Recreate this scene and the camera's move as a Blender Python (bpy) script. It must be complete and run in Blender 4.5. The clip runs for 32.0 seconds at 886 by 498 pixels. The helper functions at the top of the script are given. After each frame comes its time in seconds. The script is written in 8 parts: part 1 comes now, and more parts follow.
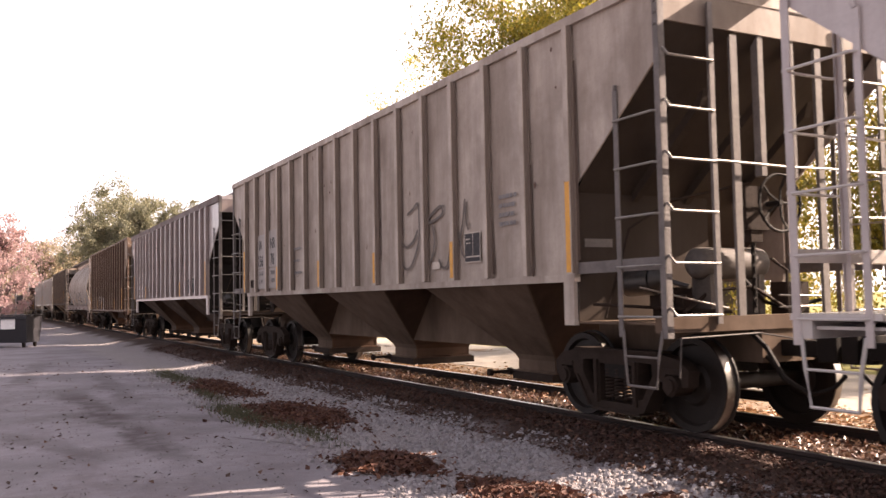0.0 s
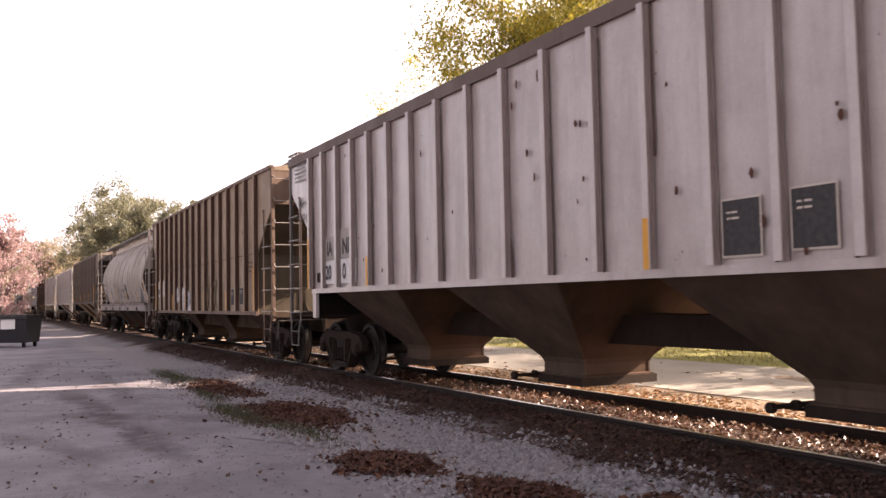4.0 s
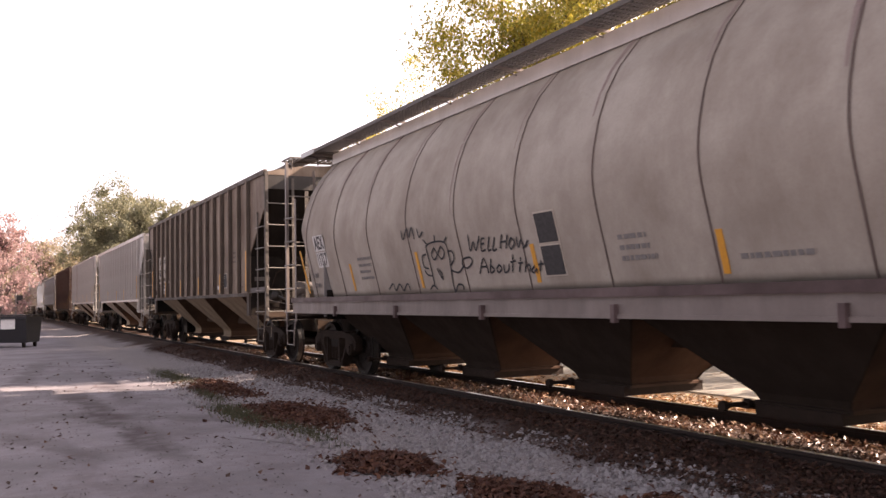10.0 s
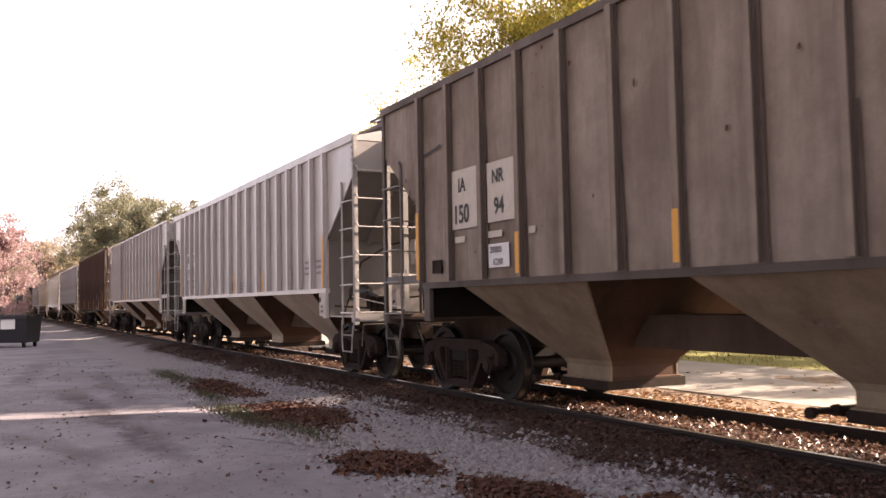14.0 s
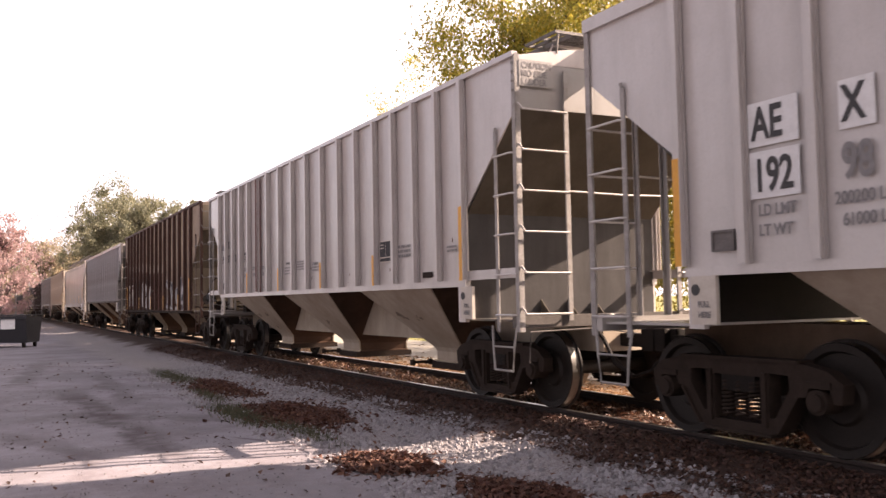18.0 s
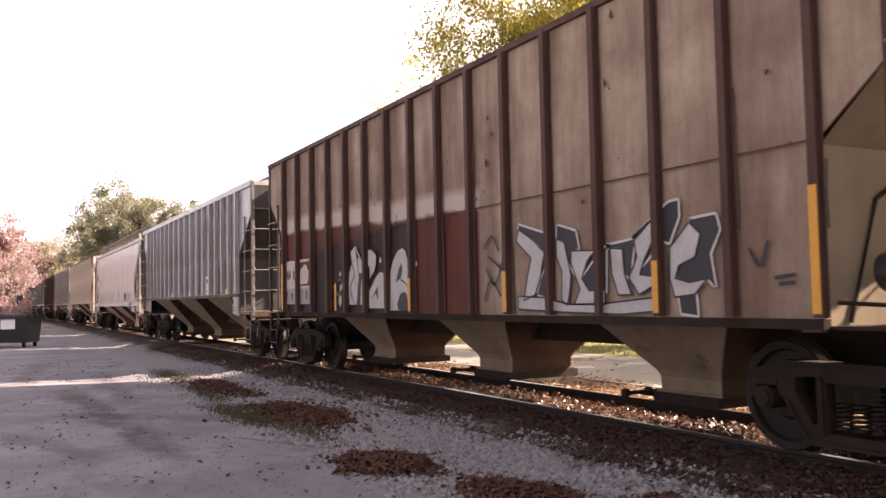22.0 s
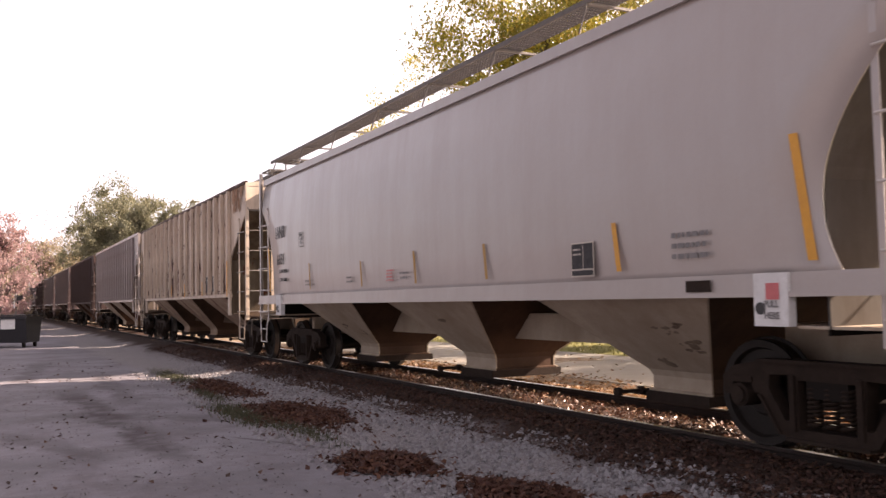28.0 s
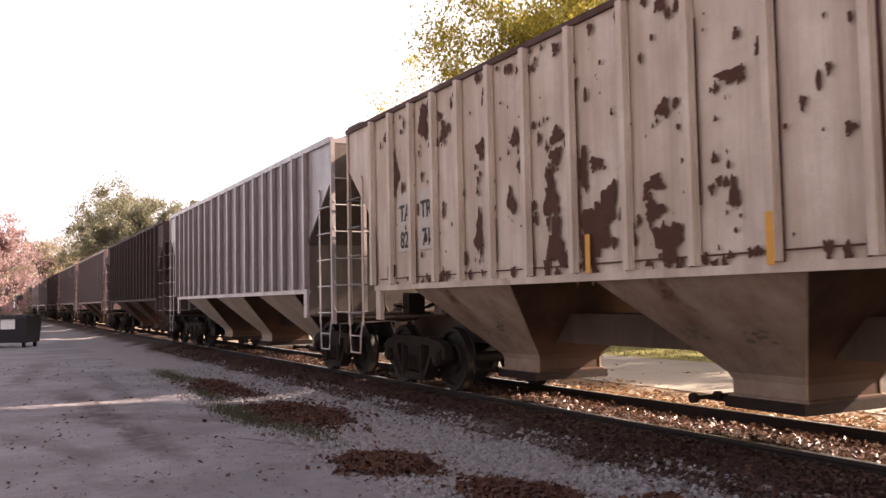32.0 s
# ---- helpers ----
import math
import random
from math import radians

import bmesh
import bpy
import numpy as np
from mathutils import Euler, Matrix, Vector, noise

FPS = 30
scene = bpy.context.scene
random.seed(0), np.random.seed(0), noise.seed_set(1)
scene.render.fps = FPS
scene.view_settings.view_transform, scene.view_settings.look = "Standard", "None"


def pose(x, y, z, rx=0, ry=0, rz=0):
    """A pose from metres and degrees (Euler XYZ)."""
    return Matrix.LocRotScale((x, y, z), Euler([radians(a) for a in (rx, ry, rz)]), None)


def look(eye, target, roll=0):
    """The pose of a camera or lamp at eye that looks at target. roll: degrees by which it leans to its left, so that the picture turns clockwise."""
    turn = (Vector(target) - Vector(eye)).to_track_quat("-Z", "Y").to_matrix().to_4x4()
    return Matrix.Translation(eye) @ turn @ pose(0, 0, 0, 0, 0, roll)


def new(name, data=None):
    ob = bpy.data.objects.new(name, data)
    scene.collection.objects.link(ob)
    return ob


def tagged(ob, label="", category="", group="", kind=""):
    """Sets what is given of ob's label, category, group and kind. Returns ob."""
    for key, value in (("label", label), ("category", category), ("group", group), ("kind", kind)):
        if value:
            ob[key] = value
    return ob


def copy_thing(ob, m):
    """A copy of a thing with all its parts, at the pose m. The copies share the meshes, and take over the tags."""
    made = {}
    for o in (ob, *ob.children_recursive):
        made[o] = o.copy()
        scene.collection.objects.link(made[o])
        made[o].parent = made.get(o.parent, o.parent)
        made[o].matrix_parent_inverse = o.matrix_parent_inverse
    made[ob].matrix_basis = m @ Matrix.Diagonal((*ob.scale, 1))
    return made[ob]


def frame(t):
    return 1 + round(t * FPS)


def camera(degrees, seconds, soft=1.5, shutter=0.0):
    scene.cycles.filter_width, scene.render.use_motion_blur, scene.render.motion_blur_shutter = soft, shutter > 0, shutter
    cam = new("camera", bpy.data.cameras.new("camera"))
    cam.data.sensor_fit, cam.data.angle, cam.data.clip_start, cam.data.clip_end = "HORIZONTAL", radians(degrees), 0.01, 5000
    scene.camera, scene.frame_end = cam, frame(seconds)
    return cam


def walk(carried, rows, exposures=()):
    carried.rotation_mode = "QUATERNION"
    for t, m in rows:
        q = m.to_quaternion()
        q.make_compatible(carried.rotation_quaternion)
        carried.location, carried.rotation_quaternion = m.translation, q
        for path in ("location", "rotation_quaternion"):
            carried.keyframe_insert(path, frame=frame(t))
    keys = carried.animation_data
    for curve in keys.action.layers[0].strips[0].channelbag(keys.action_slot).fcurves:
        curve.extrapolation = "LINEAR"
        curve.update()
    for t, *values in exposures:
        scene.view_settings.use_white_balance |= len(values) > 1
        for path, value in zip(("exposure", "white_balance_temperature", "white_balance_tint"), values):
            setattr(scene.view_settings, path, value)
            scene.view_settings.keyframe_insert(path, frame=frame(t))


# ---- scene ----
EXPO = 1.82
# World: x along the train's travel, y away from the camera across the track, z up from the rail tops.
PSI, PITCH = radians(27.491), radians(3.295)
EYE = Vector((0.0, -7.095, 1.380))
AIM = EYE + 10 * Vector((-math.cos(PSI) * math.cos(PITCH), math.sin(PSI) * math.cos(PITCH), math.sin(PITCH)))
cam = camera(53.643, 32.0, soft=1.5, shutter=0.12)
STAND = look(EYE, AIM, -1.10)
# the meter opens up a little for dark cars and closes for white ones
METER = ((0, 0.13), (1, 0.14), (3, 0.06), (6, 0.2), (8, 0.06), (9, -0.02), (10, 0.0), (11.5, 0.1), (13, 0.26), (14, 0.12), (15, 0.10), (18, 0.0), (19, -0.12), (20, 0.02), (22, 0.24), (24, 0.2), (27, 0.03), (28, -0.2), (29, -0.2), (30, -0.04), (31, -0.12), (32, -0.06))
walk(cam, [(0.0, STAND), (32.0, STAND)], exposures=[(t, EXPO + stops, 7600, 26) for t, stops in METER])

# ---- light ----
SUN_EL, SUN_AZ = radians(32), math.atan2(0.963, 0.265)   # azimuth of the sun, from +x towards +y
world = bpy.data.worlds.new("sky")
scene.world = world
world.use_nodes = True
wt = world.node_tree
wt.nodes.clear()
sky = wt.nodes.new("ShaderNodeTexSky")
sky.sky_type, sky.sun_disc = "NISHITA", False
sky.sun_elevation, sky.sun_rotation = SUN_EL, math.pi / 2 - SUN_AZ
sky.air_density, sky.dust_density, sky.ozone_density = 1.0, 2.5, 1.0
wc = wt.nodes.new("ShaderNodeTexCoord")
wm = wt.nodes.new("ShaderNodeMapping")
wm.inputs["Scale"].default_value = (1.2, 1.2, 4.5)
wn = wt.nodes.new("ShaderNodeTexNoise")
wn.inputs["Scale"].default_value, wn.inputs["Detail"].default_value, wn.inputs["Roughness"].default_value = 2.2, 6.0, 0.6
wr = wt.nodes.new("ShaderNodeValToRGB")
wr.color_ramp.elements[0].position, wr.color_ramp.elements[1].position = 0.42, 0.68
wr.color_ramp.elements[0].color, wr.color_ramp.elements[1].color = (0.45, 0.45, 0.45, 1), (0.95, 0.95, 0.95, 1)
wx = wt.nodes.new("ShaderNodeMix")
wx.data_type = "RGBA"
# thin bright cirrus, which scatters most light forwards, round the sun
wd = wt.nodes.new("ShaderNodeVectorMath")
wd.operation = "DOT_PRODUCT"
wd.inputs[1].default_value = (math.cos(SUN_AZ) * math.cos(SUN_EL), math.sin(SUN_AZ) * math.cos(SUN_EL), math.sin(SUN_EL))
wg = wt.nodes.new("ShaderNodeValToRGB")
for stop, level in ((0.0, 2.5), (0.12, 2.7), (0.26, 4.9), (0.42, 8.8), (0.6, 10.5), (0.8, 17.0), (1.0, 24.0)):
    e = wg.color_ramp.elements.new(stop) if 0 < stop < 1 else wg.color_ramp.elements[0 if stop == 0 else -1]
    e.color = (level / 24 * (0.86 + 0.14 * stop), level / 24 * (0.93 + 0.07 * stop), level / 24 * (1.14 - 0.14 * stop), 1)
ws = wt.nodes.new("ShaderNodeVectorMath")
ws.operation = "SCALE"
# the veil is thickest, and brightest, low over the horizon
wz = wt.nodes.new("ShaderNodeSeparateXYZ")
wk = wt.nodes.new("ShaderNodeMapRange")
for slot, value in (("From Min", 0.33), ("From Max", 0.75), ("To Min", 24.0), ("To Max", 6.0)):
    wk.inputs[slot].default_value = value
wt.links.new(wc.outputs["Generated"], wz.inputs[0])
wt.links.new(wz.outputs["Z"], wk.inputs["Value"])
wt.links.new(wk.outputs["Result"], ws.inputs["Scale"])
wa = wt.nodes.new("ShaderNodeMath")
wa.operation = "MULTIPLY_ADD"
wa.inputs[1].default_value = wa.inputs[2].default_value = 0.5
wb = wt.nodes.new("ShaderNodeBackground")
wb.inputs["Strength"].default_value = 0.062
wo = wt.nodes.new("ShaderNodeOutputWorld")
wt.links.new(wc.outputs["Generated"], wm.inputs["Vector"])
wt.links.new(wm.outputs["Vector"], wn.inputs["Vector"])
wt.links.new(wn.outputs["Fac"], wr.inputs["Fac"])
wt.links.new(wr.outputs["Color"], wx.inputs[0])
wt.links.new(wc.outputs["Generated"], wd.inputs[0])
wt.links.new(wd.outputs["Value"], wa.inputs[0])
wt.links.new(wa.outputs[0], wg.inputs["Fac"])
wt.links.new(wg.outputs["Color"], ws.inputs[0])
wt.links.new(ws.outputs["Vector"], wx.inputs[7])
wt.links.new(sky.outputs["Color"], wx.inputs[6])
wt.links.new(wx.outputs[2], wb.inputs["Color"])
wt.links.new(wb.outputs["Background"], wo.inputs["Surface"])
lamp = bpy.data.lights.new("sun", "SUN")
lamp.energy, lamp.angle, lamp.color = 5.0, radians(0.55), (1.0, 0.92, 0.80)
sun = new("sun", lamp)
SUN_DIR = Vector((math.cos(SUN_AZ) * math.cos(SUN_EL), math.sin(SUN_AZ) * math.cos(SUN_EL), math.sin(SUN_EL)))
sun.matrix_world = look(SUN_DIR * 60, (0, 0, 0))

# ---- mesh tools ----
def box(bm, x0, x1, y0, y1, z0, z1):
    v = [bm.verts.new((x, y, z)) for x in (x0, x1) for y in (y0, y1) for z in (z0, z1)]
    for f in ((0, 1, 3, 2), (4, 6, 7, 5), (0, 4, 5, 1), (2, 3, 7, 6), (0, 2, 6, 4), (1, 5, 7, 3)):
        bm.faces.new([v[i] for i in f])


def loft(bm, rings, cap=True):
    """Joins rings of equal point counts into a skin."""
    rows = [[bm.verts.new(p) for p in r] for r in rings]
    n = len(rows[0])
    for a, b in zip(rows, rows[1:]):
        for i in range(n):
            bm.faces.new((a[i], a[(i + 1) % n], b[(i + 1) % n], b[i]))
    if cap:
        bm.faces.new(rows[0][::-1])
        bm.faces.new(rows[-1])


def tube(bm, pts, r, n=6, r1=None):
    """A round bar along the points, tapering from r to r1."""
    pts = [Vector(p) for p in pts]
    r1 = r if r1 is None else r1
    rings = []
    for i, p in enumerate(pts):
        d = (pts[min(i + 1, len(pts) - 1)] - pts[max(i - 1, 0)]).normalized()
        up = Vector((0, 0, 1)) if abs(d.z) < 0.9 else Vector((1, 0, 0))
        u = d.cross(up).normalized()
        w = d.cross(u)
        k = r + (r1 - r) * i / max(1, len(pts) - 1)
        rings.append([p + (u * math.cos(a) + w * math.sin(a)) * k for a in (2 * math.pi * j / n for j in range(n))])
    loft(bm, rings)


def slab(bm, outline, y0, y1, holes=()):
    """A plate of thickness y0..y1 with an outline and holes given in x, z."""
    edges = []
    for loop in (outline, *holes):
        v = [bm.verts.new((x, y0, z)) for x, z in loop]
        edges += [bm.edges.new((v[i], v[(i + 1) % len(v)])) for i in range(len(v))]
    made = bmesh.ops.triangle_fill(bm, use_beauty=True, edges=edges)
    faces = [g for g in made["geom"] if isinstance(g, bmesh.types.BMFace)]
    ext = bmesh.ops.extrude_face_region(bm, geom=faces)
    bmesh.ops.translate(bm, vec=(0, y1 - y0, 0), verts=[g for g in ext["geom"] if isinstance(g, bmesh.types.BMVert)])
    bmesh.ops.recalc_face_normals(bm, faces=bm.faces)


def disc(bm, cx, cz, y0, y1, r, n=24):
    loft(bm, [[(cx + r * math.cos(a), y, cz + r * math.sin(a)) for a in (2 * math.pi * j / n for j in range(n))] for y in (y0, y1)])


def lathe(bm, profile, n=28, cap=True):
    """Turns a profile of (y, radius) round the y axis."""
    rings = [[(r * math.cos(a), y, r * math.sin(a)) for a in (2 * math.pi * j / n for j in range(n))] for y, r in profile]
    loft(bm, rings, cap)


def lathe_y(bm, cx, cz, r, y0, y1, n=18):
    """A tank along y with domed heads."""
    rings = []
    for d, q in ((0.0, 0.35), (0.02, 0.75), (0.06, 0.95), (0.10, 1.0)):
        rings.append((y0 + d, r * q))
    for d, q in ((0.10, 1.0), (0.06, 0.95), (0.02, 0.75), (0.0, 0.35)):
        rings.append((y1 - d, r * q))
    loft(bm, [[(cx + q * math.cos(a), y, cz + q * math.sin(a)) for a in (2 * math.pi * j / n for j in range(n))] for y, q in rings])


def soften(bm, width, segments=1):
    bmesh.ops.bevel(bm, geom=list(bm.edges), offset=width, segments=segments, affect="EDGES", clamp_overlap=True)


def shade(me, angle=40):
    """Smooth shading with hard edges where faces meet sharply."""
    for f in me.polygons:
        f.use_smooth = True
    me.set_sharp_from_angle(angle=radians(angle))


CACHE = {}


def mesh_of(key, make, mat, smooth=False):
    """The mesh that make(bm) builds, kept under its key and material."""
    k = (key, mat.name)
    if key is None or k not in CACHE:
        bm = bmesh.new()
        make(bm)
        bmesh.ops.recalc_face_normals(bm, faces=bm.faces)
        me = bpy.data.meshes.new("shape")
        bm.to_mesh(me)
        bm.free()
        me.materials.append(mat)
        if smooth:
            shade(me)
        if key is None:
            return me
        CACHE[k] = me
    return CACHE[k]


def part(name, make, mat, parent, label="", key=None, at=None, smooth=False, kind=""):
    """One mesh object under a thing or part; make is a function that fills a bmesh."""
    ob = new(name, mesh_of(key, make, mat, smooth))
    ob.parent = parent
    if at is not None:
        ob.matrix_basis = at
    return tagged(ob, label=label, kind=kind)


def thing(name, make, mat, label, category, group="", at=None, smooth=False, kind="", key=None):
    ob = new(name, mesh_of(key, make, mat, smooth))
    if at is not None:
        ob.matrix_basis = at
    return tagged(ob, label, category, group, kind)


def root(name, label, category, group="", at=None, kind=""):
    ob = new(name)
    ob.empty_display_size = 0.3
    if at is not None:
        ob.matrix_basis = at
    return tagged(ob, label, category, group, kind)


# ---- materials ----
def material(name):
    m = bpy.data.materials.new(name)
    m.use_nodes = True
    t = m.node_tree
    return m, t, t.nodes["Principled BSDF"]


def node(t, kind, **values):
    n = t.nodes.new(kind)
    for k, v in values.items():
        n.inputs[k.replace("_", " ")].default_value = v
    return n


def coords(t, scale=(1, 1, 1)):
    c = t.nodes.new("ShaderNodeTexCoord")
    m = t.nodes.new("ShaderNodeMapping")
    m.inputs["Scale"].default_value = scale
    t.links.new(c.outputs["Object"], m.inputs["Vector"])
    return m.outputs["Vector"]


def noise_tex(t, vec, scale, detail=5.0, rough=0.6):
    n = node(t, "ShaderNodeTexNoise", Scale=scale, Detail=detail, Roughness=rough)
    t.links.new(vec, n.inputs["Vector"])
    return n.outputs["Fac"]


def ramp(t, fac, lo, hi, c0=(0, 0, 0, 1), c1=(1, 1, 1, 1)):
    r = t.nodes.new("ShaderNodeValToRGB")
    e = r.color_ramp.elements
    e[0].position, e[1].position, e[0].color, e[1].color = lo, hi, c0, c1
    t.links.new(fac, r.inputs["Fac"])
    return r.outputs["Color"]


def mix(t, fac, a, b):
    x = t.nodes.new("ShaderNodeMix")
    x.data_type = "RGBA"
    for sock, v in ((0, fac), (6, a), (7, b)):
        if isinstance(v, (int, float)):
            x.inputs[sock].default_value = v
        elif isinstance(v, tuple):
            x.inputs[sock].default_value = (*v[:3], 1)
        else:
            t.links.new(v, x.inputs[sock])
    return x.outputs[2]


def math_node(t, op, a, b=0.0):
    x = t.nodes.new("ShaderNodeMath")
    x.operation = op
    for i, v in enumerate((a, b)):
        if isinstance(v, (int, float)):
            x.inputs[i].default_value = v
        else:
            t.links.new(v, x.inputs[i])
    return x.outputs[0]


def bump(t, shader, height, strength, distance):
    b = node(t, "ShaderNodeBump", Strength=strength, Distance=distance)
    t.links.new(height, b.inputs["Height"])
    t.links.new(b.outputs["Normal"], shader.inputs["Normal"])


def paint(name, base, grime=(0.10, 0.075, 0.06), dirt=0.5, rust=(0.12, 0.035, 0.015), spots=0.0, big=0.0, rough=0.46, seed=0.0, big_scale=1.1, run=(2.1, 0.3), gloss=0.5):
    """Weathered car paint: streaks of grime that run down, blotches, and rust where spots or big call for it."""
    m, t, p = material(name)
    shift = node(t, "ShaderNodeVectorMath")
    shift.inputs[1].default_value = (seed, seed * 0.7, seed * 0.3)
    t.links.new(coords(t), shift.inputs[0])
    vec = shift.outputs[0]
    streak = t.nodes.new("ShaderNodeMapping")
    streak.inputs["Scale"].default_value = (run[0], run[0], run[1])
    t.links.new(vec, streak.inputs["Vector"])
    s1 = ramp(t, noise_tex(t, streak.outputs["Vector"], 1.0, 7, 0.68), 0.40, 0.70)
    s2 = ramp(t, noise_tex(t, vec, 0.9, 5, 0.6), 0.40, 0.64)
    fine = noise_tex(t, vec, 38.0, 3, 0.6)
    col = mix(t, math_node(t, "MULTIPLY", s2, dirt * 0.7), base, grime)
    col = mix(t, math_node(t, "MULTIPLY", ramp(t, noise_tex(t, vec, 2.6, 5, 0.65), 0.46, 0.70), dirt * 0.4), col, grime)
    col = mix(t, math_node(t, "MULTIPLY", s1, dirt), col, grime)
    col = mix(t, math_node(t, "MULTIPLY", ramp(t, fine, 0.45, 0.8), 0.18), col, grime)
    if spots:
        drip = t.nodes.new("ShaderNodeMapping")
        drip.inputs["Scale"].default_value = (3.2, 3.2, 1.5)
        t.links.new(vec, drip.inputs["Vector"])
        edge = noise_tex(t, vec, 9.0, 4, 0.6)
        n1 = math_node(t, "ADD", noise_tex(t, drip.outputs["Vector"], 1.0, 3, 0.5), math_node(t, "MULTIPLY", edge, 0.16))
        col = mix(t, ramp(t, n1, 0.76 - spots, 0.79 - spots), col, rust)
    if big:
        n2 = noise_tex(t, vec, big_scale, 5, 0.65)
        col = mix(t, ramp(t, n2, 0.74 - big, 0.84 - big), col, rust)
    t.links.new(col, p.inputs["Base Color"])
    r = math_node(t, "ADD", math_node(t, "MULTIPLY", s1, 0.25), rough - 0.1)
    t.links.new(r, p.inputs["Roughness"])
    p.inputs["Specular IOR Level"].default_value = gloss
    p.inputs["Coat Weight"].default_value, p.inputs["Coat Roughness"].default_value = (1.0 if gloss >= 0.5 else 0.0), 0.25
    dent = noise_tex(t, vec, 1.6, 3, 0.5)
    bump(t, p, math_node(t, "ADD", dent, math_node(t, "MULTIPLY", fine, 0.05)), 0.35, 0.05)
    return m


def plain(name, base, rough=0.6, metal=0.0, var=0.35, scale=9.0, dark=None, bumps=0.2, gloss=0.5):
    """A simple worn surface with grain at two scales."""
    m, t, p = material(name)
    vec = coords(t)
    a = ramp(t, noise_tex(t, vec, scale, 5, 0.6), 0.35, 0.7)
    b = ramp(t, noise_tex(t, vec, scale * 6, 4, 0.6), 0.4, 0.7)
    dark = dark or tuple(c * 0.45 for c in base)
    col = mix(t, math_node(t, "MULTIPLY", a, var), base, dark)
    col = mix(t, math_node(t, "MULTIPLY", b, var * 0.6), col, dark)
    t.links.new(col, p.inputs["Base Color"])
    p.inputs["Roughness"].default_value, p.inputs["Metallic"].default_value, p.inputs["Specular IOR Level"].default_value = rough, metal, gloss
    if bumps:
        bump(t, p, b, bumps, 0.01)
    return m


def per_island(name, colours, rough=0.7, sheen=0.0):
    """Colour that changes from leaf to leaf or stone to stone."""
    m, t, p = material(name)
    g = t.nodes.new("ShaderNodeNewGeometry")
    r = t.nodes.new("ShaderNodeValToRGB")
    e = r.color_ramp.elements
    while len(e) < len(colours):
        e.new(0.5)
    for i, c in enumerate(colours):
        e[i].position, e[i].color = i / (len(colours) - 1), (*c, 1)
    t.links.new(g.outputs["Random Per Island"], r.inputs["Fac"])
    t.links.new(r.outputs["Color"], p.inputs["Base Color"])
    p.inputs["Roughness"].default_value = rough
    if sheen:
        tr = t.nodes.new("ShaderNodeBsdfTranslucent")
        t.links.new(r.outputs["Color"], tr.inputs["Color"])
        mx = node(t, "ShaderNodeMixShader", Fac=sheen)
        t.links.new(p.outputs[0], mx.inputs[1])
        t.links.new(tr.outputs[0], mx.inputs[2])
        t.links.new(mx.outputs[0], t.nodes["Material Output"].inputs["Surface"])
    return m

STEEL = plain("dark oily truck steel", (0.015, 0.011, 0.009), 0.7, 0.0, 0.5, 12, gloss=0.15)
FRAME_STEEL = plain("rust brown cast steel", (0.040, 0.027, 0.021), 0.8, 0.0, 0.6, 6, gloss=0.12)
OILY = plain("oily black casting", (0.02, 0.017, 0.015), 0.32, 0.0, 0.4, 10, gloss=0.6)
POST_GREY = plain("dirty grey ladder paint", (0.18, 0.16, 0.15), 0.7, 0.0, 0.6, 6, gloss=0.3)
POST_PALE = plain("dusty pale ladder paint", (0.36, 0.335, 0.315), 0.65, 0.0, 0.6, 5, dark=(0.16, 0.14, 0.125), gloss=0.3)
POST_DARK = plain("sooty ladder paint", (0.13, 0.112, 0.10), 0.7, 0.0, 0.6, 6, gloss=0.3)
TREAD = plain("polished wheel tread", (0.30, 0.285, 0.265), 0.36, 1.0, 0.3, 20, bumps=0)
WHEEL = plain("dark wheel plate", (0.019, 0.013, 0.010), 0.6, 0.0, 0.5, 9, gloss=0.3)
BLACK = plain("black lettering", (0.03, 0.03, 0.032), 0.7, 0, 0.3, 20, dark=(0.10, 0.09, 0.08), bumps=0)
GREYTEXT = plain("faded grey lettering", (0.16, 0.15, 0.15), 0.8, 0, 0.5, 25, dark=(0.3, 0.28, 0.27), bumps=0)
WHITE = plain("white patch paint", (0.72, 0.71, 0.70), 0.6, 0, 0.35, 10, dark=(0.42, 0.39, 0.36), bumps=0)
GREYPATCH = plain("grey patch paint", (0.365, 0.327, 0.30), 0.6, 0, 0.3, 10, bumps=0)
YELLOW = plain("yellow reflective strip", (0.72, 0.33, 0.03), 0.45, 0, 0.35, 14, dark=(0.45, 0.2, 0.04), bumps=0)
CHROME = plain("bare worn handrail steel", (0.30, 0.275, 0.25), 0.48, 0.5, 0.5, 14)
PLACARD = plain("black stencil panel", (0.03, 0.029, 0.03), 0.85, 0, 0.3, 18, dark=(0.12, 0.11, 0.11), bumps=0)
PINK = plain("faded red tag paper", (0.62, 0.16, 0.16), 0.6, 0, 0.2, 14, bumps=0)
GRATE = plain("dark running board steel", (0.14, 0.125, 0.115), 0.6, 0.3, 0.4, 10)
SPRAY_WHITE = plain("white spray paint", (0.62, 0.60, 0.58), 0.6, 0, 0.45, 5, dark=(0.40, 0.37, 0.34), bumps=0)
SPRAY_SILVER = plain("silver spray paint", (0.52, 0.50, 0.48), 0.5, 0.1, 0.5, 4, dark=(0.24, 0.22, 0.21), bumps=0)
SPRAY_CREAM = plain("weathered cream spray paint", (0.56, 0.53, 0.49), 0.7, 0, 0.6, 3.5, dark=(0.30, 0.26, 0.24), bumps=0)
SPRAY_FADED = plain("faded dark spray paint", (0.10, 0.085, 0.075), 0.8, 0, 0.7, 5, dark=(0.20, 0.17, 0.15), bumps=0, gloss=0.2)
